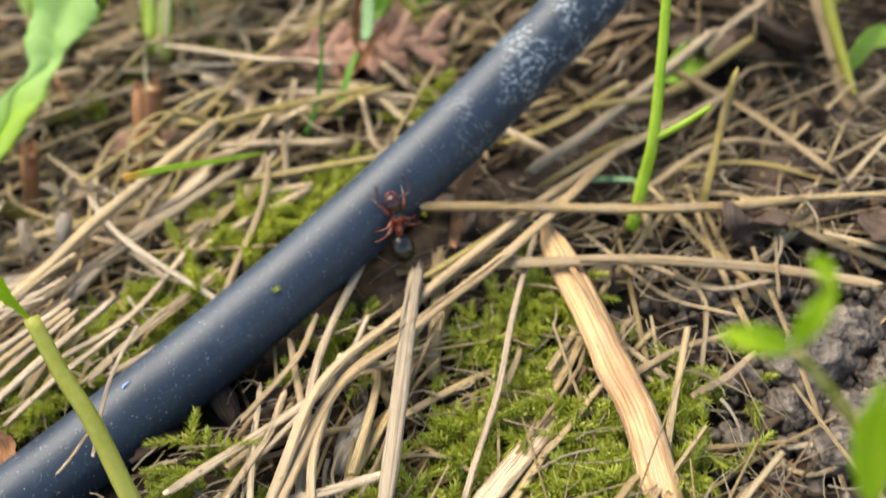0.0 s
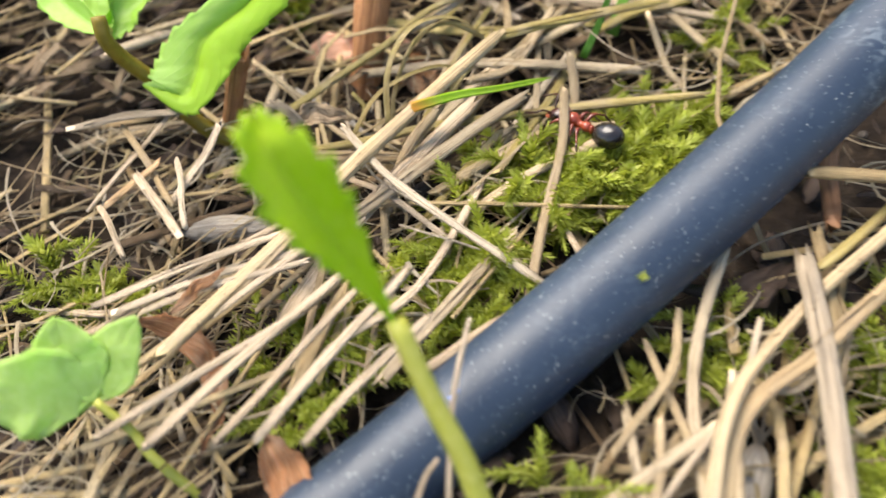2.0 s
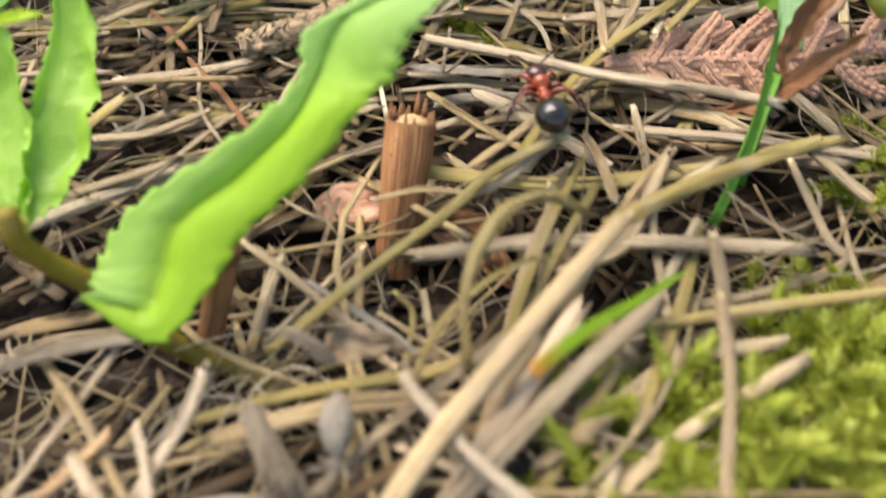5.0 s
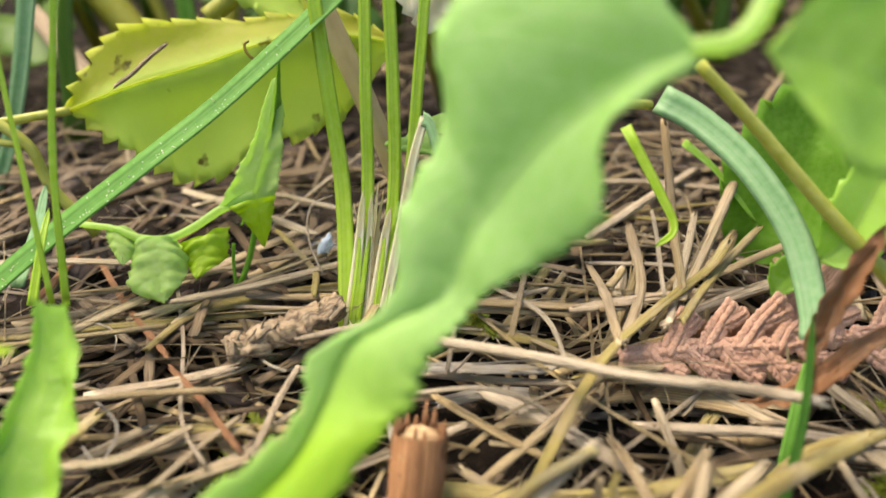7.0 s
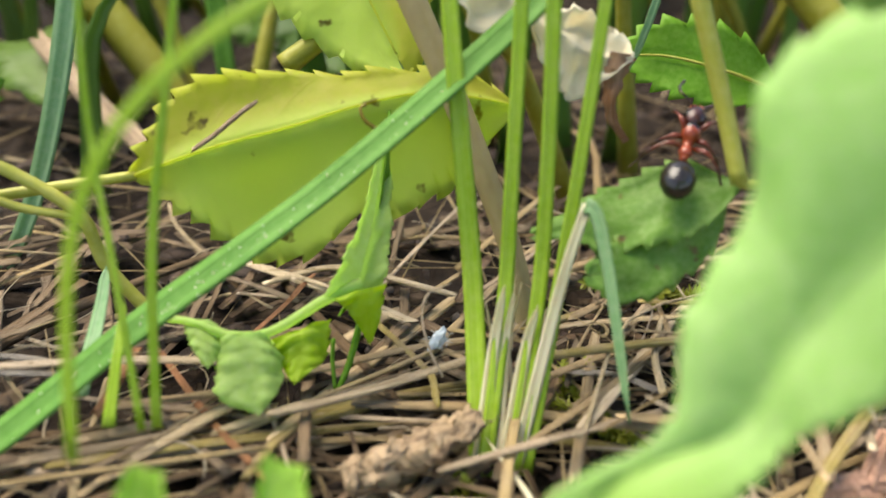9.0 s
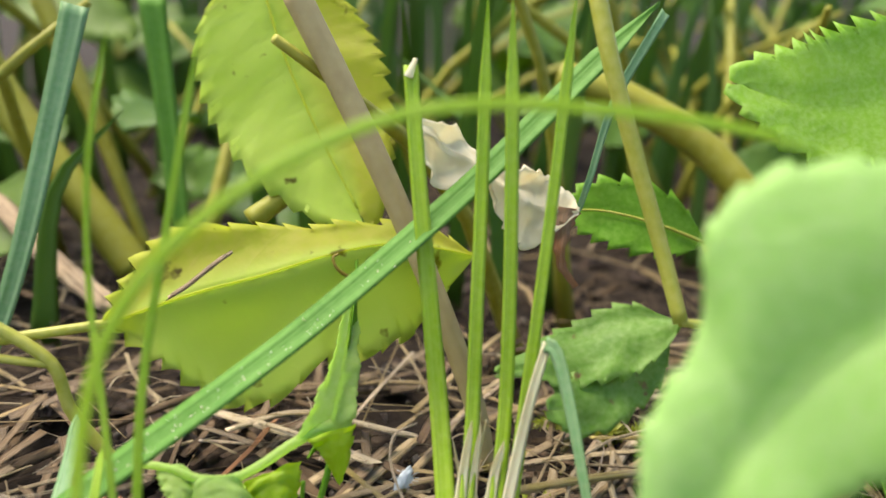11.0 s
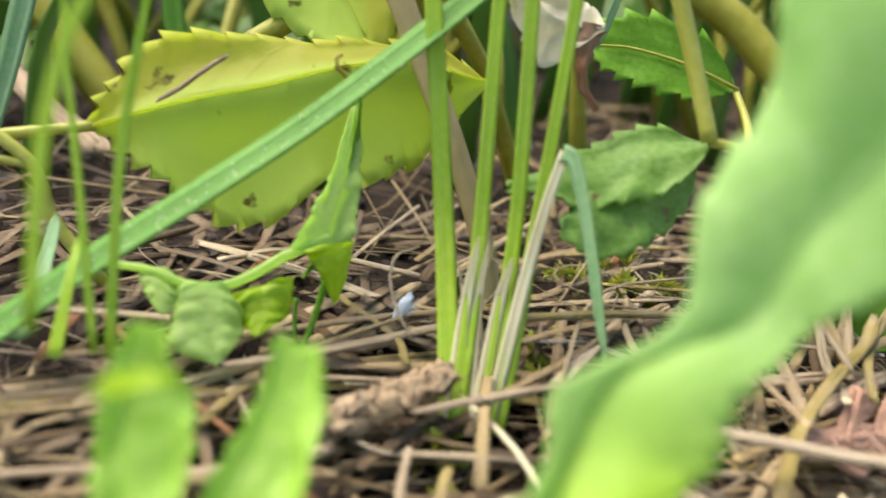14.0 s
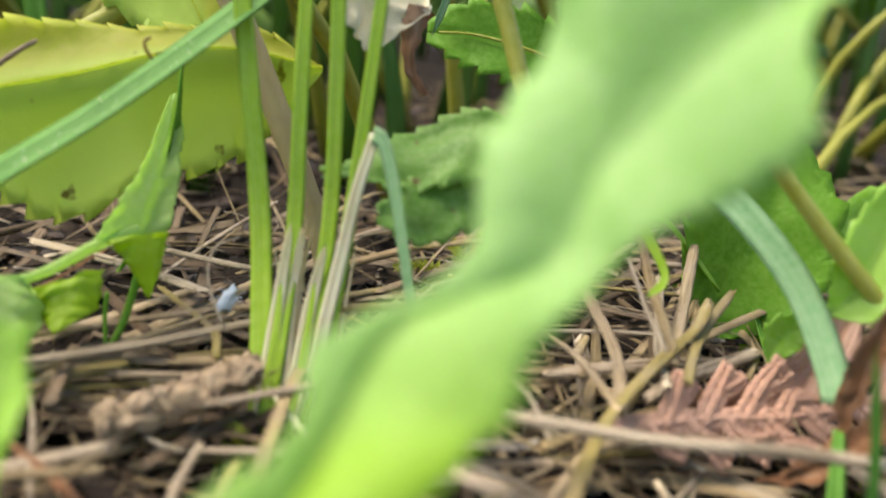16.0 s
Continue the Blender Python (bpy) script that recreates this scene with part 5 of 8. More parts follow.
straw([(-37.6, 67.5, 2.7), (-30.2, 64.1, 2.9), (-22.9, 60.7, 2.6)], 0.90, mat=olive_mat)
straw([(-28.7, 56.1, 2.4), (-24.7, 52.2, 1.9), (-20.8, 48.4, 1.1)], 1.20, mat=pale_mat)
straw([(-20.5, 61.0, 5.2), (-12.4, 62.5, 4.3), (-4.2, 64.0, 3.0)], 1.20, mat=pale_mat)
straw([(-21.6, 76.1, 5.6), (-10.1, 74.4, 4.8), (1.4, 72.8, 3.6)], 0.60, mat=olive_mat)
straw([(-64.7, 68.4, 3.6), (-53.8, 69.4, 2.9), (-42.8, 70.4, 1.8)], 0.80, mat=olive_mat)
straw([(-35.1, 63.3, 4.9), (-24.4, 69.9, 4.9), (-13.7, 76.4, 4.5)], 0.60)
straw([(-10.5, 51.7, 0.4), (-6.7, 50.2, 0.6), (-2.8, 48.7, 0.3)], 0.45, mat=pale_mat)
straw([(-43.9, 80.9, 4.1), (-38.2, 87.7, 5.3), (-32.4, 94.5, 6.1)], 0.45, mat=pale_mat)
straw([(-8.7, 63.3, 5.2), (2.0, 68.3, 4.8), (12.8, 73.4, 4.1)], 0.80)
straw([(-5.1, 59.8, 3.9), (5.5, 64.2, 3.3), (16.2, 68.6, 2.2)], 0.80, mat=olive_mat)
straw([(-61.1, 60.3, 3.2), (-54.2, 59.2, 4.0), (-47.2, 58.0, 4.4)], 0.60)
straw([(-18.4, 52.3, 0.9), (-8.5, 49.3, 0.9), (1.4, 46.3, 0.4)], 0.90, mat=pale_mat)
straw([(-67.1, 61.7, 3.6), (-62.1, 61.6, 3.7), (-57.2, 61.5, 3.5)], 0.60, mat=pale_mat)
straw([(-25.9, 47.2, 0.2), (-17.5, 52.6, 0.4), (-9.0, 58.0, 0.3)], 0.45, mat=pale_mat)
straw([(-52.2, 48.6, 0.9), (-47.4, 52.8, 1.8), (-42.5, 57.1, 2.2)], 0.45, mat=pale_mat)
straw([(-31.8, 63.6, 4.9), (-23.7, 71.0, 4.8), (-15.7, 78.4, 4.3)], 0.90)
straw([(-61.4, 47.3, 1.0), (-56.0, 49.6, 1.2), (-50.6, 51.9, 1.1)], 1.20, mat=pale_mat)
straw([(-32.3, 69.6, 6.8), (-23.7, 70.2, 6.2), (-15.0, 70.8, 5.2)], 0.80, mat=olive_mat)


# ---- scraps round the foot of the young plant ----
straw([(-60.5, 33.3, 3.0), (-56.2, 34.3, 3.0), (-51.6, 35.4, 2.4)], 0.95, mat=weathered_mat, label="broad weathered straw stalk beside the brown stem")
straw([(-58.8, 26.7, -0.2), (-55.9, 30.8, 1.0), (-53.0, 35.2, 2.2)], 0.62, mat=pale_mat, label="thin bleached straw stalk in the hollow")
straw([(-51.4, 25.4, 0.8), (-49.1, 28.5, 2.5), (-47.4, 31.2, 4.0)], 0.78, mat=pale_mat, label="bleached straw stalk with a broken tip")
straw([(-56.9, 33.9, 2.2), (-54.0, 29.4, 1.5), (-51.3, 25.0, 1.0)], 0.62, label="thin tan straw stalk in the hollow")
straw([(-57.0, 25.8, 0.8), (-53.1, 28.9, 2.1)], 0.74, mat=split_mat, label="short brown straw stub in the hollow")
for _line in (
    [(-48.5, 2.2, 2.4), (-42.6, 8.4, 3.0), (-36.7, 14.7, 3.2)],
    [(-44.3, 1.9, 2.4), (-39.8, 7.6, 3.0), (-35.2, 13.3, 3.2)],
    [(-41.4, 2.3, 2.4), (-36.7, 8.4, 3.0), (-31.9, 14.4, 3.2)],
    [(-52.1, 2.8, 2.4), (-45.9, 6.9, 3.0), (-39.7, 11.1, 3.2)],
    [(-38.5, 1.8, 2.4), (-34.5, 6.0, 3.0), (-30.6, 10.3, 3.2)],
):
    straw(_line, 0.5 + 0.05 * (abs(_line[0][0]) % 7), mat=pale_mat, label="bleached thin straw stalk lying across the litter")
for _line in (
    [(-54.9, 14.2, 1.8), (-48.3, 16.8, 2.5), (-41.8, 19.4, 2.6)],
    [(-53.2, 13.4, 1.8), (-46.9, 15.5, 2.5), (-40.6, 17.5, 2.6)],
    [(-51.3, 13.2, 1.8), (-45.4, 14.9, 2.5), (-39.5, 16.6, 2.6)],
    [(-57.0, 24.5, 1.8), (-55.3, 21.6, 2.5), (-53.5, 18.6, 2.6)],
    [(-54.8, 27.9, 1.8), (-52.3, 24.1, 2.5), (-49.8, 20.3, 2.6)],
    [(-51.4, 29.3, 1.8), (-50.2, 25.1, 2.5), (-49.0, 20.9, 2.6)],
    [(-45.9, 12.6, 1.8), (-42.0, 15.8, 2.5), (-38.2, 19.0, 2.6)],
):
    straw(_line, 0.5 + 0.05 * (abs(_line[0][0]) % 7), mat=pale_mat, label="bleached thin straw stalk lying across the litter")
dead_leaf([(-41.9, 32.2, 2.6), (-39.3, 32.5, 3.4), (-36.6, 32.1, 2.8)], 0.95, (0, -0.6, 0.8), bark_mat, "crumpled olive brown dead leaf under the straw", fold=0.6, wave=0.8)
husk([(-40.4, 29.6, 3.0), (-40.6, 28.2, 2.2), (-40.8, 26.7, 1.0)], 1.9)
blade([(-33.2, 29.6, 3.4), (-33.1, 32.5, 6.5), (-31.9, 34.7, 8.5), (-29.9, 36.8, 9.0), (-26.9, 38.3, 8.0), (-24.2, 39.1, 5.0)], 0.62, olive_mat, "withered olive blade arching over the straw", up=(-0.4, -0.6, 0.7), taper=0.8)
blade([(-36.5, 29.9, 2.6), (-33.9, 32.7, 5.0), (-29.7, 35.7, 5.0), (-26.5, 37.4, 3.6)], 0.5, olive_mat, "withered olive blade arching over the straw", up=(-0.4, -0.6, 0.7), taper=0.8)


def frayed_end(a, b, spread, count):
    """The torn end of a stalk, opened into loose fibres."""
    t = thing("frayed_straw", "grey torn straw end frayed into loose fibres", "straw")
    rng = random.Random(count)
    a, b = Vector(a), Vector(b)
    for _ in range(count):
        o = Vector((rng.uniform(-1, 1), rng.uniform(-0.5, 0.5), rng.uniform(-0.6, 0.6))) * spread
        q = Shape()
        q.sweep(catmull([a + o * 0.45, a.lerp(b, 0.4) + o * 0.6 + Vector((0, 0, rng.uniform(0, 0.5))), b + o * rng.uniform(0.6, 1.4)], 8), ROUND6, lambda u: (rng.uniform(0.14, 0.2) * (1.1 - 0.5 * u), 0.09))
        part("fibre", q, weathered_mat, t)


frayed_end((-45.2, 29.4, 2.6), (-43.2, 24.6, 1.6), 1.1, 16)
frayed_end((-40.8, 31.4, 3.4), (-43.2, 33.2, 4.6), 0.7, 9)


# ---- the young plant beside the path of the ant ----
plant = thing("young_plant", "young plant with a large twisted serrated leaf and folded leaflets", "plant")
LEAF_SPINE = [(-22.4, 43.8, 30.4), (-24.6, 44.7, 28.9), (-27.9, 45.6, 26.5), (-30.6, 45.7, 23.5), (-32.0, 45.4, 21.4), (-32.9, 45.1, 19.1), (-34.2, 45.1, 18.0), (-38.1, 45.3, 16.2), (-40.0, 44.2, 13.3), (-41.8, 42.2, 11.4), (-45.5, 41.2, 8.7), (-49.2, 39.9, 6.6), (-50.3, 37.8, 4.4), (-51.3, 36.5, 3.4), (-53.2, 36.8, 3.8), (-55.0, 37.2, 4.3)]
LEAF_LEFT = [(-0.2, 0.3, 0.5), (-0.4, 2.7, 5.2), (-1.7, 4.3, 6.6), (-2.1, 4.3, 7.0), (-0.7, 3.3, 4.5), (-2.2, 2.6, 3.0), (-1.9, 0.7, 0.3), (-2.3, 0.2, -0.7), (-0.9, 0.1, 0.5), (-0.9, 0.5, 1.1), (-2.6, 0.4, 0.8), (-2.6, 0.8, 1.0), (-3.5, 1.3, 1.0), (-3.1, 1.4, 1.1), (-0.9, 0.7, 0.6), (0.1, 0.1, 0.1)]
LEAF_RIGHT = [(0.0, -0.3, -0.5), (-1.9, -1.4, -1.6), (1.2, -3.5, -2.8), (2.5, -3.0, -1.9), (1.0, -2.3, -1.3), (0.7, -1.5, -0.4), (0.8, -1.9, -0.5), (3.2, -2.4, -0.3), (4.1, -2.4, 1.0), (4.3, -1.1, 2.1), (4.0, -1.9, 1.0), (4.4, -1.7, 0.6), (3.0, -1.3, 0.8), (1.1, -2.0, -0.5), (1.0, -1.7, -0.9), (0.1, -0.1, -0.1)]
large_leaf = part("large_leaf", creased_leaf(LEAF_SPINE, LEAF_LEFT, LEAF_RIGHT, 30, 0.8, wave=0.18), large_leaf_mat, plant, "large leaf with a pale underside and a lime upper face")
second_leaf = part("second_leaf", leaf_shape([(-19.4, 43.3, 30.4), (-16.2, 42.5, 30.0), (-12.2, 41.5, 28.0), (-8.5, 40.5, 25.0)], 4.4, (-0.2, -0.9, 0.4), 12, fold=0.1, wave=0.3), leaf_mat, plant)
petiole = part("petiole", stem_shape([(-22.6, 43.9, 30.5), (-20.4, 43.8, 30.8), (-18.6, 45.0, 32.3), (-16.0, 47.5, 36.0), (-12.0, 51.0, 42.0)], 0.45, 0.62), pale_leaf_mat, plant)
part("stem", stem_shape([(-44.3, 34.7, -3.6), (-48.1, 36.9, -3.1), (-51.6, 37.8, -1.0), (-54.8, 38.6, 3.8), (-56.3, 38.1, 6.5), (-56.8, 37.3, 9.1), (-56.9, 37.9, 10.9)], 0.82, 0.63), brown_stem_mat, plant)
leaflet_a = part("leaflet", creased_leaf([(-59.4, 43.2, 5.1), (-58.1, 46.9, 6.8), (-56.9, 50.3, 8.9), (-56.0, 53.0, 11.3), (-55.6, 54.9, 14.4)], [(-0.3, 0.3, 0.3), (-0.8, -0.7, 0.7), (-1.6, -0.6, 0.6), (-1.0, 0.4, 1.0), (-0.8, 0.0, 0.6)], [(0.5, -0.2, -0.1), (1.8, -2.0, -0.4), (2.2, -1.6, 0.1), (1.6, -1.8, -0.2), (1.2, -0.8, 0.8)], 14, 0.7, puff=0.2, wave=0.5, seed=6.0), leaf_mat, plant)
leaflet_b = part("leaflet", creased_leaf([(-59.6, 43.3, 5.1), (-60.3, 46.6, 6.9), (-60.8, 50.0, 9.5), (-61.2, 52.0, 12.7), (-61.0, 52.6, 15.8)], [(-0.6, 0.3, 0.3), (-1.6, -0.2, 0.4), (-1.7, 0.1, 0.6), (-1.5, 0.0, 0.6), (-0.7, 0.2, 0.1)], [(0.6, 0.1, 0.1), (1.7, -1.7, -0.1), (2.3, -0.8, 0.8), (2.0, -1.1, 0.5), (0.8, -0.2, 0.2)], 14, 0.7, puff=0.2, wave=0.5, seed=7.0), leaf_mat, plant)
shoot = part("shoot", stem_shape([(-56.6, 37.6, 9.6), (-58.0, 40.5, 7.5), (-59.5, 43.3, 5.2)], 0.6, 0.45), stem_mat, plant)
part("leaflet", leaf_shape([(-57.4, 38.9, 8.4), (-62.5, 44.0, 10.0), (-62.5, 47.5, 14.5)], 1.7, (0.3, -0.8, 0.4), 9, fold=0.5, bite=0.25), leaf_mat, plant)
part("leaflet", leaf_shape([(-57.2, 46.0, 17.2), (-56.1, 47.0, 16.9), (-54.7, 46.9, 17.0)], 0.37, (0, -0.6, 0.8), 5), lime_leaf_mat, plant)

# ---- small seedlings ----
seedling = thing("seedling", "lime green seedling with one half-folded toothed leaf", "plant")
part("stem", stem_shape([(-25.8, -8.7, -2.3), (-27.1, -6.2, 1.8), (-28.7, -2.9, 6.7), (-30.2, -0.8, 9.7), (-31.9, 2.1, 13.5)], 0.77, 0.58), stem_mat, seedling)
part("leaf", leaf_shape([(-31.9, 1.9, 13.4), (-32.8, 2.4, 15.4), (-34.8, 3.5, 19.5), (-36.7, 4.4, 23.4), (-37.4, 5.6, 24.7)], 1.9, (0.5, -0.8, 0.25), 9, fold=0.6, bite=0.45, wave=0.35, profile=seed_leaf), lime_leaf_mat, seedling)
lobed = thing("lobed_seedling", "small seedling with a lobed pale green leaf", "plant")
part("stem", stem_shape([(-42.7, -0.4, -9.7), (-48.6, 2.3, -1.0), (-50.2, 3.7, 1.4), (-52.1, 4.8, 3.6)], 0.41, 0.28), stem_mat, lobed)
part("leaf", leaf_shape([(-52.5, 5.2, 2.6), (-54.2, 5.1, 3.9), (-56.3, 4.8, 4.9), (-59.5, 5.0, 5.1)], 3.12, (-0.1, -0.6, 0.8), 5, bite=0.05, fold=-0.1, wave=0.3), pale_leaf_mat, lobed)
part("leaf", leaf_shape([(-52.4, 5.2, 2.7), (-51.2, 6.6, 5.0), (-49.0, 8.0, 7.5)], 2.1, (-0.1, -0.6, 0.8), 5, bite=0.05, fold=-0.1), pale_leaf_mat, lobed)
part("leaf", leaf_shape([(-52.4, 5.1, 2.8), (-53.6, 6.4, 5.2), (-54.0, 8.1, 7.5)], 2.7, (-0.1, -0.6, 0.8), 5, bite=0.05, fold=-0.1), pale_leaf_mat, lobed)
sprig = thing("sprig", "slim upright green stem with a side shoot", "plant")
part("stem", stem_shape([(18.6, 19.3, -1.0), (20.1, 21.0, 4.3), (20.9, 21.7, 8.0), (22.1, 24.7, 14.5), (23.4, 28.7, 22.0), (25.3, 34.7, 33.2)], 0.70, 0.40), lime_blade_mat, sprig)
part("side_shoot", stem_shape([(20.8, 21.6, 8.0), (23.4, 21.5, 9.3), (26.2, 21.6, 10.9)], 0.40, 0.24), lime_blade_mat, sprig)
herb = thing("low_herb", "small blurred herb with soft green leaflets", "plant")
part("stem", stem_shape([(17.7, -25.1, 21.6), (16.6, -24.0, 24.4), (15.2, -23.3, 26.6), (13.5, -22.7, 28.9)], 0.24, 0.17), stem_mat, herb)
part("leaf", leaf_shape([(13.5, -22.7, 28.9), (11.7, -23.0, 30.1), (10.3, -22.7, 30.4)], 0.59, (0, -0.6, 0.8), 5, bite=0.25), lime_leaf_mat, herb)
part("leaf", leaf_shape([(13.5, -22.7, 28.9), (14.1, -22.5, 30.5), (15.1, -21.9, 31.3)], 0.55, (0, -0.7, 0.7), 5, bite=0.25), lime_leaf_mat, herb)
part("leaf", leaf_shape([(15.0, -21.9, 31.3), (14.7, -21.3, 31.9), (14.3, -21.0, 32.3)], 0.41, (0, -0.7, 0.7), 4), lime_leaf_mat, herb)
part("leaf", leaf_shape([(16.3, -26.8, 22.7), (16.1, -25.4, 25.7), (16.4, -24.6, 28.3)], 0.88, (0, -0.7, 0.7), 5, bite=0.25), lime_leaf_mat, herb)

# ---- stems, husks and dead leaves in the straw ----
stump([(-34.5, 50.1, 5.0), (-35.4, 47.9, 1.0), (-36.5, 45.3, -5.0)], 3.40)
stump([(-47.0, 40.4, 4.0), (-47.9, 39.4, 1.0), (-49.5, 38.9, -4.0)], 1.88)
husk([(-52.3, 26.9, -4.2), (-48.4, 26.7, -4.0), (-44.0, 26.5, -3.8)], 2.78)
husk([(-41.8, 30.2, -6.0), (-41.1, 32.6, -4.5)], 2.19)
husk([(-11.7, -3.2, -4.0), (-9.0, 2.1, -3.0)], 2.92)
dead_leaf([(-53.2, 14.7, -1.0), (-50.1, 13.6, -1.0), (-46.9, 10.7, -1.0), (-45.8, 7.0, -2.0), (-46.8, 3.5, -2.0)], 0.90, (0.2, -0.3, 0.9), orange_mat, "rusty curled dead frond among the straws", fold=0.5, wave=0.6)
dead_leaf([(-49.1, 12.6, 2.0), (-47.3, 13.9, 3.0), (-45.1, 15.8, 3.0)], 0.48, (0, -0.5, 0.9), orange_mat, "narrow rusty dead leaf lying over straw", fold=0.5, wave=0.6)
dead_leaf([(-53.3, 15.5, -2.0), (-51.2, 14.9, -2.0), (-47.9, 13.1, -2.0), (-45.8, 10.0, -3.0)], 0.81, (0.2, -0.3, 0.9), orange_mat, "rusty curled dead frond among the straws", fold=0.5, wave=0.6)
dead_leaf([(-41.8, 3.9, 0.1), (-39.7, -0.3, -1.4), (-37.6, -6.4, -3.6)], 1.57, (0.3, -0.8, 0.3), orange_mat, "brown dead leaf tip standing up", fold=0.5, wave=0.6)
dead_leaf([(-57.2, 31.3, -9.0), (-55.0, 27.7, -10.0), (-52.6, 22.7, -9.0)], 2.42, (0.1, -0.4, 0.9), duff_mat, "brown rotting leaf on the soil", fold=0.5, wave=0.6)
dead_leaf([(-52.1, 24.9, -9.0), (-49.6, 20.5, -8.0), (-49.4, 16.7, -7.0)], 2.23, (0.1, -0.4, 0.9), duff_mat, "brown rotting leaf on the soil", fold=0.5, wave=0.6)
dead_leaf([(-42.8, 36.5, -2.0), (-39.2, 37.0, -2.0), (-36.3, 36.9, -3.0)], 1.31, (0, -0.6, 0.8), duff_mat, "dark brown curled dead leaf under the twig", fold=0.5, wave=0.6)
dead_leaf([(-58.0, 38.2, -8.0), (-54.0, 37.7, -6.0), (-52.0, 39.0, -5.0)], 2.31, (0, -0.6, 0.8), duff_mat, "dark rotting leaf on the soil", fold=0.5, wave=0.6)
dead_leaf([(-43.7, 49.0, -3.0), (-38.1, 49.7, -2.0), (-31.6, 51.2, -3.0)], 1.71, (0, -0.5, 0.9), frond_mat, "pale brown dead leaf in the litter", fold=0.5, wave=0.6)
dead_leaf([(-34.1, 47.7, -3.0), (-30.9, 46.1, -3.0), (-28.6, 42.2, -4.0)], 2.06, (0, -0.5, 0.9), orange_mat, "rusty dead leaf under the straws", fold=0.5, wave=0.6)
dead_leaf([(33.3, 28.9, -3.0), (38.2, 24.4, -2.0), (46.4, 25.9, -3.0)], 3.68, (0, -0.4, 0.9), duff_mat, "dark brown dead leaf on the soil", fold=0.5, wave=0.6)
dead_leaf([(33.5, 24.0, -4.0), (37.3, 18.7, -3.0), (45.4, 19.6, -4.0)], 2.95, (0, -0.4, 0.9), duff_mat, "dark brown dead leaf on the soil", fold=0.5, wave=0.6)
dead_leaf([(21.4, -9.0, -6.0), (23.8, -8.5, -5.0), (25.2, -7.1, -5.0)], 1.36, (0, -0.4, 0.9), orange_mat, "small reddish dead leaf on the soil", fold=0.5, wave=0.6)
dead_leaf([(-10.3, 13.2, -2.0), (-6.3, 13.8, -1.0), (-2.8, 16.3, -1.0)], 1.32, (0, -0.4, 0.9), duff_mat, "dark scrap of bark beside the hose", fold=0.5, wave=0.6)
dead_leaf([(-5.0, 50.4, 16.4), (-6.5, 50.7, 12.3), (-7.5, 51.0, 8.3), (-8.0, 50.6, 5.4)], 0.87, (-0.5, -0.6, 0.6), orange_mat, "pointed tan dead leaf standing by the frond", fold=0.8, wave=0.3)
dead_leaf([(-3.6, 48.9, 10.0), (-6.6, 49.7, 6.4), (-9.1, 50.8, 3.3), (-11.7, 51.8, 2.4)], 0.90, (0, -0.5, 0.9), orange_mat, "long twisted brown dead leaf", fold=0.7, wave=0.3)
frond([(-18.3, 56.8, 3.5), (-12.0, 56.7, 3.5), (-5.9, 55.7, 3.5), (3.1, 55.6, 4.0)], 1.91)
bark_piece([(-47.2, 64.3, 2.9), (-43.2, 64.9, 3.6), (-38.2, 66.0, 4.9)], 2.8)
blade([(-31.0, 25.2, 9.2), (-27.5, 28.6, 7.4), (-23.5, 32.0, 5.2), (-18.9, 35.8, 3.0)], 0.85, tip_blade_mat, "green blade tip turning orange at its base", up=(0, -0.7, 0.7))
blade([(-15.1, 41.1, 1.0), (-13.2, 43.2, 4.0), (-11.9, 45.1, 8.0), (-11.0, 47.6, 13.0)], 0.81, deep_blade_mat, "dark green blade rising from the litter", up=(-0.6, -0.8, 0.2))
blade([(14.7, 28.1, -1.0), (18.0, 26.4, 0.0), (21.4, 25.3, 0.0)], 1.09, blue_blade_mat, "short blue-green blade lying flat")
straw([(-28.0, 8.1, 5.3), (-29.3, 2.3, 4.8), (-29.9, -3.1, 3.2)], 0.37, label="thin pale fibre lying over the hose", mat=pale_mat)
straw([(-30.4, -0.6, 3.0), (-31.4, -2.1, 2.8), (-32.1, -4.4, 3.2)], 0.36, label="thin pale fibre lying over the hose", mat=pale_mat)
straw([(-38.1, 75.0, 9.9), (-39.7, 74.8, 9.4), (-40.3, 73.9, 8.1), (-40.2, 72.2, 6.7), (-39.5, 70.8, 5.1)], 0.24, label="hair-thin pale stalk looping by the fluff", mat=pale_mat, bend=0.05)

# ---- the grass clump ----
clump = thing("grass_clump", "upright grass clump with pale papery sheaths", "grass")
part("cut_blade", blade_shape([(-38.1, 65.0, 0.9), (-37.1, 72.2, 11.0), (-37.5, 75.0, 20.0), (-37.9, 77.4, 27.8), (-38.0, 80.3, 35.8)], 1.49, (-0.3, -0.9, 0.15), taper=0.72, point=False), lime_blade_mat, clump)
part("blade", blade_shape([(-37.9, 64.9, 0.9), (-35.4, 70.5, 10.8), (-34.7, 72.8, 19.4), (-34.0, 75.2, 28.3), (-33.2, 78.4, 41.1)], 1.11, (-0.3, -0.9, 0.15), taper=0.8), lime_blade_mat, clump)
part("blade", blade_shape([(-36.2, 64.4, 1.0), (-33.4, 69.5, 11.5), (-32.7, 71.7, 19.7), (-32.4, 73.7, 28.6), (-32.0, 76.9, 41.2)], 1.06, (-0.3, -0.9, 0.15), taper=0.9), lime_blade_mat, clump)
part("blade", blade_shape([(-35.3, 64.2, 1.1), (-32.3, 68.9, 12.2), (-30.8, 71.0, 21.1), (-29.4, 73.1, 29.9), (-27.8, 75.7, 41.4)], 0.98, (-0.3, -0.9, 0.15), taper=0.8), lime_blade_mat, clump)
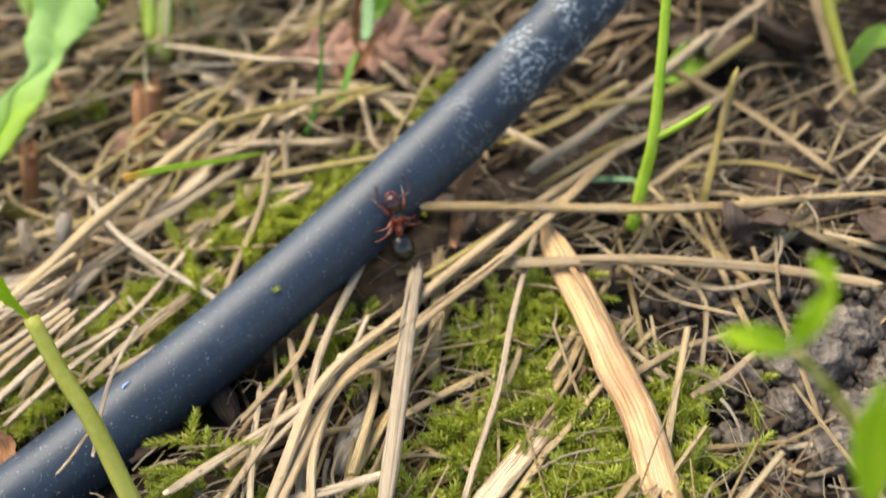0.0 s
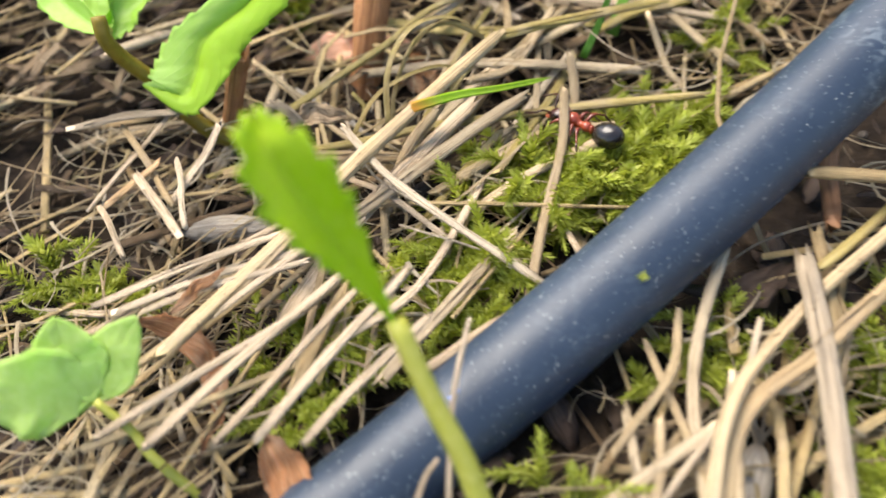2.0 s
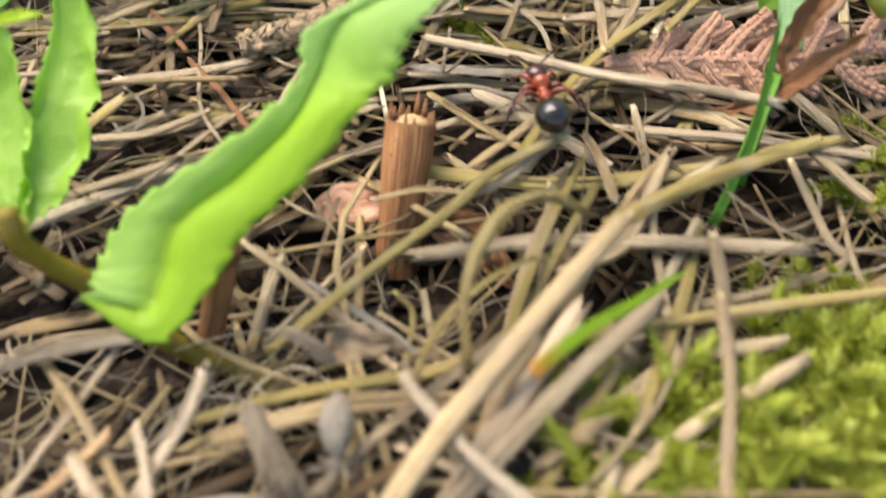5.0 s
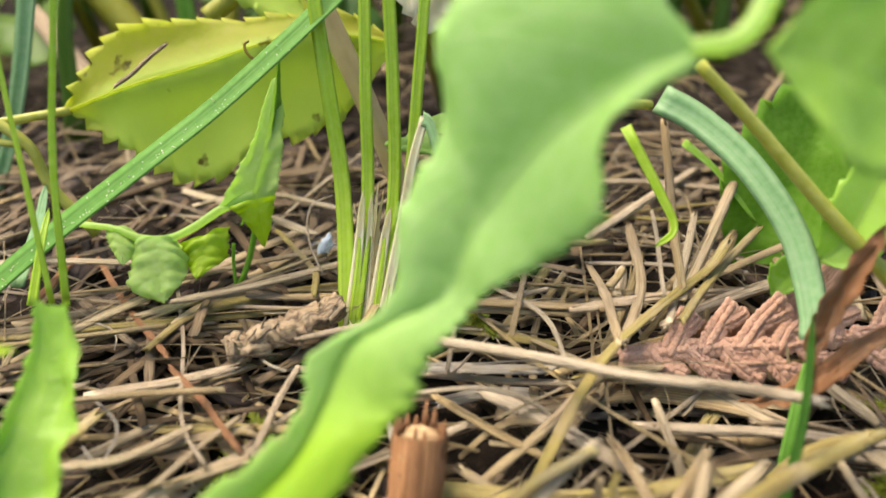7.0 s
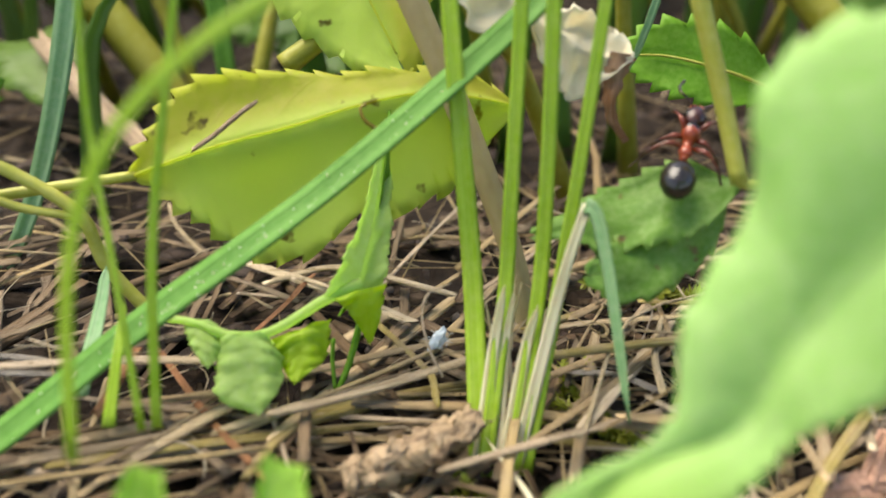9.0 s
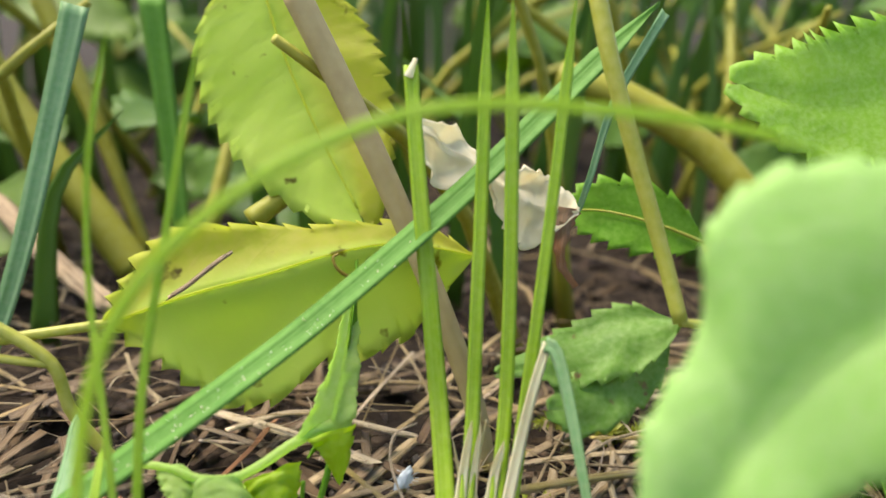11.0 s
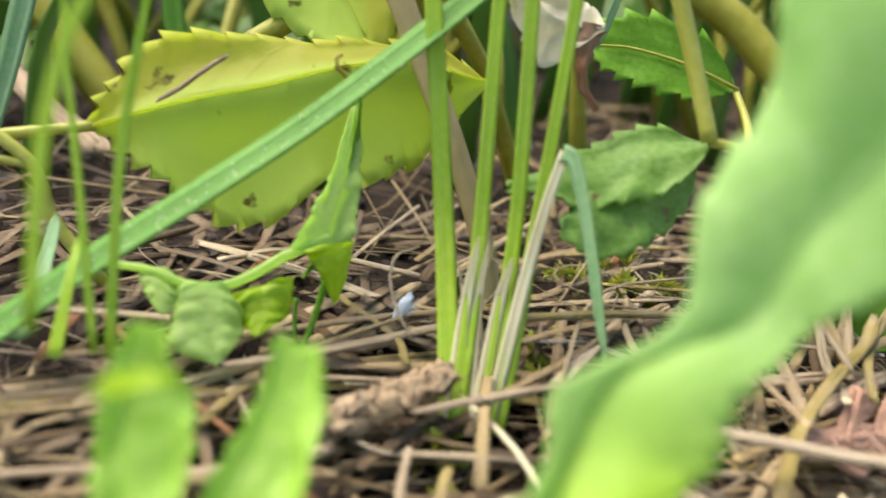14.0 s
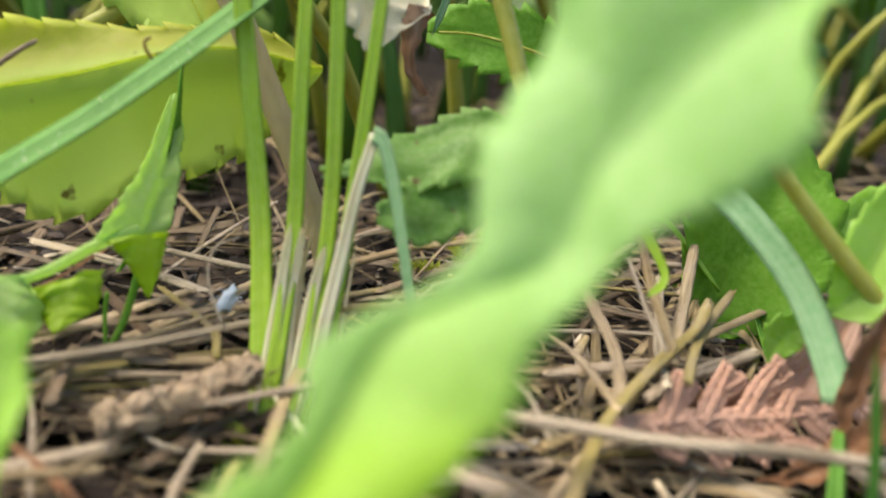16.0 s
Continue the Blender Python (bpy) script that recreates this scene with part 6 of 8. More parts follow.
part("sheath", blade_shape([(-38.2, 65.1, 0.9), (-36.4, 69.2, 7.9), (-35.6, 70.1, 12.6)], 1.19, (-0.3, -0.9, 0.15), taper=0.35, thick=0.05), sheath_mat, clump)
part("sheath", blade_shape([(-37.1, 64.7, 1.0), (-35.6, 69.0, 8.0), (-35.0, 69.8, 12.4)], 0.87, (-0.3, -0.9, 0.15), taper=0.35, thick=0.05), sheath_mat, clump)
part("sheath", blade_shape([(-36.6, 64.6, 1.0), (-34.5, 68.2, 8.3), (-33.7, 68.6, 11.6)], 1.18, (-0.3, -0.9, 0.15), taper=0.35, thick=0.05), sheath_mat, clump)
part("dry_sheath", blade_shape([(-36.0, 64.4, 1.0), (-33.1, 67.8, 10.0), (-31.9, 68.6, 15.0), (-30.7, 69.4, 18.4)], 0.94, (-0.3, -0.9, 0.15), taper=0.7, point=False), sheath_mat, clump)
part("sheath", blade_shape([(-35.5, 68.2, -0.5), (-35.7, 69.5, 4.7), (-36.4, 71.7, 10.7)], 0.59, (-0.3, -0.9, 0.1), taper=0.3, thick=0.05), sheath_mat, clump)
part("sheath", blade_shape([(-35.0, 68.1, -0.5), (-34.9, 69.5, 5.5), (-35.5, 70.8, 9.3)], 0.48, (0.4, -0.9, 0.1), taper=0.3, thick=0.05), sheath_mat, clump)
part("sheath", blade_shape([(-35.6, 68.1, -0.9), (-34.9, 70.4, 7.7), (-34.0, 71.3, 11.8)], 0.59, (0.2, -0.9, 0.1), taper=0.3, thick=0.05), sheath_mat, clump)
part("sheath", blade_shape([(-36.1, 68.1, -1.3), (-35.1, 70.3, 7.3), (-34.3, 71.6, 12.3)], 0.59, (-0.7, -0.9, 0.1), taper=0.3, thick=0.05), sheath_mat, clump)
part("sheath", blade_shape([(-34.6, 67.8, -0.8), (-33.4, 69.1, 5.6), (-32.5, 70.2, 10.2)], 0.48, (0.4, -0.9, 0.1), taper=0.3, thick=0.05), sheath_mat, clump)
part("sheath", blade_shape([(-34.3, 67.6, -1.2), (-32.7, 69.1, 6.0), (-32.0, 70.2, 10.5)], 0.36, (0.2, -0.9, 0.1), taper=0.3, thick=0.05), sheath_mat, clump)
part("sheath", blade_shape([(-33.7, 67.6, -0.8), (-32.2, 69.1, 6.4), (-31.3, 70.2, 11.1)], 0.36, (-0.5, -0.9, 0.1), taper=0.3, thick=0.05), sheath_mat, clump)
part("sheath", blade_shape([(-34.6, 70.9, 7.4), (-35.0, 71.6, 10.6), (-35.4, 71.9, 12.2)], 0.48, (0.5, -0.9, 0.1), taper=0.3, thick=0.05), sheath_mat, clump)
part("torn_tip", stem_shape([(-38.2, 80.0, 35.0), (-38.0, 80.0, 35.6), (-37.7, 80.1, 36.3)], 0.40, 0.14), white_mat, clump)
part("folded_blade", blade_shape([(-30.8, 69.4, 18.3), (-30.3, 68.6, 18.0), (-29.9, 67.1, 15.5), (-29.6, 65.1, 11.8), (-29.2, 62.3, 6.1)], 1.16, (-0.3, -0.9, 0.15), taper=0.6), blue_blade_mat, clump)
part("sheath", blade_shape([(-36.1, 50.7, 0.0), (-36.0, 53.1, 2.0), (-36.5, 58.0, 4.0), (-37.9, 65.2, 4.1)], 0.47, (-0.3, -0.9, 0.15), taper=0.6), sheath_mat, clump)

# ---- blades and stalks round the clump ----
blade([(-74.8, 69.5, 0.5), (-67.6, 70.9, 4.7), (-59.2, 72.9, 10.2), (-52.0, 73.9, 14.7), (-44.7, 75.4, 19.3), (-33.6, 77.1, 27.8), (-24.9, 78.2, 35.6), (-18.9, 79.2, 40.7)], 2.42, broad_blade_mat, "broad green grass blade leaning across the clump", up=(-0.6, -0.5, 0.6), taper=0.85)
speckle([(-74.8, 69.5, 0.5), (-67.6, 70.9, 4.7), (-59.2, 72.9, 10.2), (-52.0, 73.9, 14.7), (-44.7, 75.4, 19.3), (-33.6, 77.1, 27.8), (-24.9, 78.2, 35.6), (-18.9, 79.2, 40.7)], 2.42, (-0.6, -0.5, 0.6), 160, 3)
blade([(-58.7, 64.9, 8.5), (-59.2, 68.3, 17.3), (-59.6, 70.9, 24.2), (-59.2, 72.2, 31.3), (-57.7, 73.3, 38.7)], 0.46, lime_blade_mat, "thin upright lime grass stalk", up=(0, -1, 0.1), taper=0.7)
blade([(-58.0, 65.6, 7.9), (-57.1, 68.4, 17.9), (-55.4, 70.4, 26.6), (-52.7, 72.9, 39.0)], 0.60, lime_blade_mat, "thin upright lime grass stalk", up=(0, -1, 0.1), taper=0.7)
blade([(-60.3, 56.4, 14.2), (-59.2, 58.0, 22.8), (-57.1, 58.1, 28.1), (-53.2, 57.3, 32.4), (-47.7, 56.7, 35.6), (-42.7, 55.6, 36.9), (-36.3, 54.5, 36.8), (-30.0, 53.4, 36.1), (-25.3, 52.5, 34.7)], 0.69, lime_blade_mat, "grass blade arching over the clump", up=(-0.3, -0.5, 0.8), taper=0.8)
stemr = thing("leaf_stalk", "olive green leaf stalk rising from a serrated leaf", "plant")
part("stalk", stem_shape([(-20.6, 68.7, 19.3), (-21.6, 70.8, 24.2), (-23.2, 73.0, 30.3), (-24.8, 75.2, 36.7), (-25.5, 77.2, 41.6)], 0.56, 0.68), stem_mat, stemr)
part("leaf", leaf_shape([(-19.7, 69.4, 19.0), (-23.4, 70.3, 18.0), (-27.8, 71.1, 16.4), (-33.0, 71.4, 15.4)], 2.87, (-0.1, -0.55, 0.8), 9, fold=-0.3, bite=0.25, wave=0.5), spotted_leaf_mat, stemr)
part("leaf", leaf_shape([(-20.4, 69.9, 18.0), (-23.6, 69.4, 15.3), (-27.3, 68.8, 13.6), (-29.9, 69.0, 13.3)], 2.53, (-0.2, -0.8, 0.5), 8, fold=-0.2, bite=0.25, wave=0.5, profile=oval), spotted_leaf_mat, stemr)
part("foot", stem_shape([(-20.6, 68.7, 19.3), (-17.9, 68.8, 18.8), (-13.0, 69.1, 17.9)], 0.33, 0.41), stem_mat, stemr)
yellow = thing("yellow_leaf", "large yellowing serrated leaf with brown spots", "leaf")
FOLD_SPINE = [(-59.5, 84.6, 15.9), (-56.6, 84.6, 16.9), (-52.8, 84.5, 18.0), (-47.9, 84.4, 19.1), (-43.4, 84.2, 20.4), (-38.7, 84.0, 21.2), (-34.9, 83.6, 20.9), (-31.0, 83.4, 20.0)]
FOLD_UP = [(-0.2, 0.0, 0.3), (-1.4, 1.9, 2.2), (-1.9, 3.5, 3.7), (-1.3, 3.6, 3.0), (-0.8, 2.8, 1.9), (-0.8, 2.5, 1.3), (0.1, 1.9, 1.4), (0.0, 0.0, 0.2)]
FOLD_DOWN = [(0.1, 0.0, -0.3), (0.3, -1.6, -3.4), (-0.3, -2.5, -6.9), (-1.2, -2.9, -10.0), (-0.3, -2.7, -8.0), (0.4, -2.0, -8.3), (-0.2, -1.1, -5.9), (0.0, 0.0, -0.2)]
part("blade", creased_leaf(FOLD_SPINE, FOLD_UP, FOLD_DOWN, 17, 1.5, wave=0.3, seed=4.0), yellow_leaf_mat, yellow)
part("midrib", stem_shape([tuple(c + o for c, o in zip(p, (0, -0.2, 0.1))) for p in FOLD_SPINE], 0.16, 0.07), yellow_leaf_mat, yellow)
part("petiole", stem_shape([(-69.8, 86.2, 14.3), (-64.2, 85.3, 15.2), (-59.5, 84.6, 15.9)], 0.47, 0.39), stem_mat, yellow)
straw([(-55.0, 83.4, 18.2), (-52.9, 83.7, 19.6), (-50.5, 84.0, 21.0)], 0.52, label="short dark twig stuck on the yellow leaf", mat=bark_mat, name="twig", category="twig")
yellow2 = thing("yellow_leaf", "upright yellow-green serrated leaf with holes", "leaf")
part("blade", leaf_shape([(-45.8, 106.7, 43.6), (-44.2, 102.3, 35.8), (-41.8, 97.8, 28.7), (-38.7, 92.0, 21.6)], 8.31, (-0.25, -0.95, 0.2), 14, fold=0.15, profile=oval), yellow_leaf_mat, yellow2)
part("midrib", stem_shape([(-45.8, 106.4, 43.6), (-44.3, 102.0, 35.8), (-41.8, 97.5, 28.7), (-38.8, 92.0, 21.9)], 0.16, 0.08), yellow_leaf_mat, yellow2)
stalkb = thing("dry_stalk", "beige woody stalk leaning behind the grass", "stalk")
part("stalk", stem_shape([(-44.8, 89.6, 40.3), (-41.5, 87.2, 33.4), (-38.1, 84.5, 25.8), (-34.7, 81.4, 17.2), (-32.0, 78.7, 9.1), (-30.9, 77.5, 3.4)], 1.18, 0.86), beige_stalk_mat, stalkb)
withered = thing("withered_leaf", "withered white leaf hanging in the grass with a brown tip", "dead leaf")
part("blade", rag(creased_leaf([(-37.2, 80.0, 31.4), (-35.1, 79.5, 29.9), (-31.7, 79.0, 28.1), (-29.4, 78.5, 26.4), (-27.6, 78.0, 25.4), (-24.7, 77.5, 25.3)], [(0.2, 0.3, 0.5), (1.2, 1.0, 0.9), (1.1, 1.0, 0.4), (2.1, 1.3, 1.5), (2.2, 1.2, 0.8), (0.0, 0.1, 0.2)], [(-0.1, 0.0, -0.6), (-0.8, -0.5, -2.7), (-0.8, -1.0, -0.9), (-1.4, -1.0, -2.2), (-1.3, -1.0, -2.6), (-0.1, -0.1, -0.3)], 12, 0.6, puff=0.25, wave=0.6, seed=9.0), 0.35, 0.9), white_mat, withered)
part("tip", rag(creased_leaf([(-25.6, 77.6, 25.5), (-26.2, 77.0, 23.4), (-26.4, 76.4, 21.4), (-25.4, 76.0, 19.6)], [(-0.7, 0.3, 0.0), (-0.7, 0.5, 0.2), (-0.4, 0.3, 0.0), (-0.2, 0.0, -0.1)], [(1.1, 0.4, -0.5), (0.6, 0.5, -0.2), (0.4, 0.3, 0.0), (0.2, 0.0, 0.2)], 6, 0.4, wave=0.5, seed=8.0), 0.2, 1.1), orange_mat, withered, "brown shrivelled tip")
darkleaf = thing("serrated_leaf", "dark green serrated leaf behind the grass", "leaf")
part("blade", leaf_shape([(-9.1, 82.1, 20.3), (-13.8, 83.0, 22.0), (-18.0, 84.7, 22.9), (-21.3, 85.8, 22.9)], 3.40, (-0.2, -0.85, 0.5), 7, bite=0.35, fold=0.1, profile=oval), dark_leaf_mat, darkleaf)
part("midrib", stem_shape([(-9.3, 81.8, 20.4), (-13.9, 82.8, 22.1), (-18.2, 84.5, 23.0), (-21.2, 85.5, 23.0)], 0.17, 0.07), stem_mat, darkleaf)
part("petiole", stem_shape([(-9.4, 82.1, 20.3), (-9.8, 79.3, 18.3), (-10.8, 76.8, 16.7)], 0.29, 0.39), stem_mat, darkleaf)
curled = thing("curled_leaf", "young curled serrated leaves on a bent stem", "plant")
part("blade", creased_leaf([(-44.9, 75.0, 9.8), (-44.2, 76.0, 11.6), (-43.5, 77.2, 13.1), (-42.9, 78.5, 14.7), (-42.2, 80.0, 16.6), (-41.7, 81.5, 18.4)], [(-2.2, -0.8, 0.7), (-1.6, -0.7, 0.6), (-1.2, -0.6, 0.4), (-0.8, -0.5, 0.3), (-0.6, -0.3, 0.2), (-0.3, -0.1, -0.1)], [(2.1, 0.6, 0.0), (1.9, 0.9, -0.2), (1.6, 0.8, -0.6), (1.2, 0.7, -0.4), (0.8, 0.5, -0.7), (0.3, 0.1, -0.2)], 12, 0.45, puff=0.14, wave=0.3, seed=2.0), pale_leaf_mat, curled, "pale folded leaf blade")
part("blade", leaf_shape([(-45.9, 76.4, 7.2), (-43.7, 77.9, 10.2), (-42.1, 79.7, 14.8), (-41.1, 82.1, 20.6)], 0.6, (0.8, -0.6, 0.1), 10, fold=0.3, bite=0.2), dark_leaf_mat, curled)
part("flap", creased_leaf([(-44.1, 74.6, 10.5), (-44.1, 74.0, 8.8), (-44.1, 73.9, 6.3)], [(-2.2, -0.3, -0.4), (-1.2, -0.1, -0.0), (-0.2, 0.0, 0.4)], [(1.3, 0.6, -0.2), (1.0, 0.5, 0.0), (0.3, 0.1, 0.5)], 7, 0.5, puff=0.2, wave=0.4, seed=3.0), lime_leaf_mat, curled)
part("blade", creased_leaf([(-52.7, 74.0, 8.3), (-52.5, 72.4, 7.0), (-52.4, 70.8, 5.6), (-52.2, 69.8, 4.4)], [(-1.7, 0.2, -0.4), (-2.2, 0.4, -0.4), (-2.2, 0.2, -0.4), (-0.2, 0.0, 0.2)], [(2.1, 0.2, -1.2), (2.3, 0.3, -0.9), (1.6, 0.2, -0.2), (0.2, 0.0, 0.2)], 9, 0.4, puff=0.18, wave=0.4, seed=11.0), pale_leaf_mat, curled)
part("blade", creased_leaf([(-48.7, 74.8, 7.5), (-49.1, 73.2, 6.4), (-49.7, 71.6, 5.2)], [(-2.1, 0.0, -0.9), (-1.3, 0.2, -0.6), (-0.2, 0.1, 0.3)], [(1.9, 0.0, 0.5), (1.8, 0.2, -0.4), (0.4, 0.2, 0.2)], 7, 0.4, puff=0.18, wave=0.4, seed=12.0), lime_leaf_mat, curled)
part("blade", creased_leaf([(-55.8, 75.2, 9.0), (-55.4, 73.9, 7.9), (-55.3, 72.5, 6.7)], [(-0.8, 0.0, -0.5), (-0.8, 0.1, -0.3), (-0.2, 0.1, 0.3)], [(1.6, -0.2, -0.8), (1.2, 0.0, -0.8), (0.3, 0.1, 0.2)], 7, 0.5, puff=0.15, wave=0.4, seed=13.0), pale_leaf_mat, curled)
part("stem", stem_shape([(-44.4, 75.1, 10.7), (-47.2, 74.7, 9.8), (-49.3, 74.4, 8.7), (-51.5, 74.0, 8.0), (-53.9, 74.2, 8.2), (-55.9, 75.0, 8.9), (-58.7, 76.0, 9.1)], 0.42, 0.26), pale_leaf_mat, curled)
part("stem", stem_shape([(-46.6, 74.6, 6.6), (-46.8, 74.0, 5.1), (-46.8, 72.8, 3.4)], 0.17, 0.15), dark_leaf_mat, curled)
part("stem", stem_shape([(-44.5, 74.8, 8.1), (-45.6, 73.8, 5.0), (-46.6, 72.8, 3.4)], 0.27, 0.22), dark_leaf_mat, curled)
part("tendril", stem_shape([(-42.1, 78.3, 20.4), (-43.4, 78.5, 21.3), (-43.7, 78.9, 22.1), (-43.3, 78.9, 22.4)], 0.15, 0.10), brown_stem_mat, curled)
leftp = thing("side_plant", "forked stem with dark rounded serrated leaves", "plant")
part("stem", stem_shape([(-70.9, 85.7, 18.1), (-67.6, 85.1, 16.4), (-63.6, 83.9, 13.4), (-62.4, 83.2, 9.5), (-59.2, 81.9, 5.0)], 0.47, 0.51), stem_mat, leftp)
part("stem", stem_shape([(-69.9, 84.4, 15.4), (-67.3, 84.2, 14.1), (-63.6, 83.8, 13.3)], 0.33, 0.33), stem_mat, leftp)
part("leaf", leaf_shape([(-70.5, 85.4, 17.8), (-70.8, 86.5, 20.5), (-69.9, 87.2, 23.2), (-69.1, 87.5, 24.9)], 3.09, (-0.1, -0.9, 0.4), 6, bite=0.25, profile=oval), dark_leaf_mat, leftp)
part("leaf", leaf_shape([(-69.4, 84.4, 15.9), (-72.4, 84.1, 15.3), (-75.2, 84.3, 13.6)], 2.04, (-0.1, -0.9, 0.4), 6, bite=0.25, profile=oval), dark_leaf_mat, leftp)
part("leaf", leaf_shape([(-70.2, 84.9, 16.6), (-70.9, 83.1, 13.9), (-72.6, 82.5, 10.8)], 1.63, (-0.1, -0.9, 0.4), 6, bite=0.25, profile=oval), cool_leaf_mat, leftp)
topleaf = thing("serrated_leaf", "pale green serrated leaf reaching in from above", "leaf")
part("blade", leaf_shape([(13.4, 77.3, 39.1), (5.6, 77.2, 35.8), (-2.3, 77.7, 33.6), (-9.0, 80.6, 34.6)], 6.45, (-0.1, -0.85, 0.5), 14, bite=0.25, fold=0.1, profile=oval), cool_leaf_mat, topleaf)
blade([(-61.3, 105.2, 37.7), (-63.7, 103.9, 28.9), (-68.0, 101.0, 13.9), (-72.6, 99.8, 3.4), (-78.0, 100.6, -2.4)], 2.49, blue_blade_mat, "drooping blue-green grass blade", up=(-0.2, -0.9, 0.3))
blade([(-54.8, 129.6, 37.5), (-53.9, 126.4, 26.1), (-52.9, 122.0, 11.7), (-52.7, 121.5, 4.3)], 3.11, blade_mat, "dark green blade in the undergrowth", up=(0, -1, 0.1))
blade([(-79.2, 150.1, 35.6), (-73.3, 143.9, 23.4), (-63.2, 135.8, 10.0), (-58.5, 131.9, 3.3)], 5.20, olive_stalk_mat, "thick yellow-green stalk in the undergrowth", up=(0, -1, 0.1), section=ROUND8, taper=0.9, point=False)
blade([(-69.0, 153.7, 36.1), (-62.9, 146.3, 21.0), (-56.9, 138.1, 3.6)], 3.13, olive_stalk_mat, "yellow-green stalk in the undergrowth", up=(0, -1, 0.1), section=ROUND8, point=False)
blade([(-6.2, 120.2, 30.2), (0.8, 115.0, 28.2), (8.0, 108.8, 23.7), (12.9, 102.8, 17.4)], 4.32, olive_stalk_mat, "thick olive stalk curving in the undergrowth", up=(0, -0.6, 0.8), section=ROUND8, taper=0.9, point=False)
blade([(-13.9, 86.2, 39.9), (-18.9, 84.2, 33.0), (-21.9, 81.8, 26.8), (-23.4, 81.0, 23.2)], 1.03, blue_blade_mat, "thin blue-green grass blade", up=(0, -1, 0.1))
blade([(-63.4, 72.2, 5.9), (-62.2, 77.3, 8.9), (-61.7, 80.1, 11.0)], 1.34, blue_blade_mat, "short blue-green grass blade", up=(-0.3, -0.9, 0.2))
blade([(-61.0, 67.4, 7.0), (-60.3, 70.5, 10.1), (-59.8, 73.3, 12.1)], 0.79, lime_blade_mat, "short lime grass stalk", up=(0, -1, 0.1))
blade([(-47.8, 94.6, 20.5), (-44.7, 95.4, 22.4), (-42.0, 96.1, 23.8)], 2.04, olive_stalk_mat, "pale green stalk behind the yellow leaf", section=ROUND8, point=False)

# ---- the right side of the clump ----
blade([(-11.5, 45.9, 0.0), (-9.5, 48.8, 3.8), (-8.0, 50.8, 5.8)], 1.26, blade_mat, "dark green blade base beside the frond", up=(-0.5, -0.8, 0.2), point=False)
blade([(-6.9, 52.2, 6.5), (-6.2, 54.0, 7.9), (-5.9, 58.2, 11.4), (-7.6, 62.7, 14.9), (-10.0, 66.7, 17.2), (-12.4, 68.9, 18.4)], 1.89, blue_blade_mat, "thick blue-green blade bending over the straw", up=(-0.5, -0.5, 0.7), taper=1.25, point=False)
rightp = thing("side_plant", "dark rounded leaves and a lime leaf beside the straw", "plant")
part("leaf", leaf_shape([(-4.0, 69.5, 2.0), (-0.5, 70.0, 6.5), (2.6, 71.3, 11.6), (4.8, 73.5, 16.0)], 6.3, (-0.3, -0.8, 0.4), 8, bite=0.2, profile=oval), dark_leaf_mat, rightp)
part("leaf", leaf_shape([(-5.1, 56.2, 10.2), (-3.6, 55.8, 12.0), (-1.9, 56.3, 15.5), (-0.7, 56.8, 18.9)], 2.33, (-0.6, -0.7, 0.3), 8, bite=0.15, fold=0.4, profile=oval), leaf_mat, rightp)
part("leaf", leaf_shape([(-6.4, 58.7, 5.9), (-5.0, 59.3, 7.4), (-3.4, 58.5, 8.6)], 1.44, (-0.3, -0.8, 0.4), 5, bite=0.3), cool_leaf_mat, rightp)
part("stem", stem_shape([(-13.7, 60.6, 23.9), (-9.9, 58.9, 19.8), (-5.4, 56.4, 14.6), (0.2, 53.2, 8.5)], 0.42, 0.57), stem_mat, rightp)
blade([(-7.6, 73.9, 12.2), (-5.0, 72.2, 9.9), (-2.1, 69.5, 6.0)], 1.18, cool_leaf_mat, "short green blade in the straw")

# ---- background plants seen over the hose ----
blade([(58.2, 63.6, 0.6), (57.7, 56.6, -4.3), (56.4, 45.0, -11.2)], 2.30, stem_mat, "olive stalk behind the litter", up=(0, -1, 0.1))
blade([(-28.5, 77.8, 0.4), (-28.7, 73.7, -0.8), (-28.6, 69.6, -1.9)], 0.96, blue_blade_mat, "pale blue-green blade in the litter", up=(0, -1, 0.1))
blade([(0.3, 67.8, 4.6), (-1.8, 63.3, 3.0), (-3.8, 59.1, 1.5)], 1.63, blade_mat, "green blade in the litter", up=(0, -1, 0.1))
blade([(-72.9, 91.3, -2.0), (-72.1, 85.1, -5.1), (-70.6, 79.8, -7.2)], 0.93, lime_blade_mat, "thin green blade behind the plant", up=(0, -1, 0.1))
blade([(-64.0, 90.3, -2.1), (-63.4, 84.1, -5.2), (-62.8, 78.1, -8.1)], 0.93, lime_blade_mat, "thin green blade behind the plant", up=(0, -1, 0.1))
bgl = thing("background_plant", "bright green leaves behind the hose", "plant")
part("leaf", leaf_shape([(2.8, 82.8, 1.8), (7.1, 76.5, -2.4), (11.3, 70.3, -6.4)], 5.18, (0, -0.8, 0.5), 6, profile=oval), cool_leaf_mat, bgl)
part("leaf", leaf_shape([(23.6, 81.1, -0.4), (13.9, 75.9, -3.1), (3.4, 68.3, -5.6)], 4.72, (0, -0.8, 0.5), 6, profile=oval), cool_leaf_mat, bgl)
part("leaf", leaf_shape([(20.3, 73.0, -3.5), (13.1, 70.0, -3.7), (6.2, 68.2, -2.7)], 3.35, (0, -0.8, 0.5), 6, profile=oval), cool_leaf_mat, bgl)
part("leaf", leaf_shape([(-1.8, 64.9, -8.9), (10.0, 69.7, 2.0), (22.5, 74.4, 11.3)], 7.72, (0, -0.8, 0.5), 6, profile=oval), cool_leaf_mat, bgl)
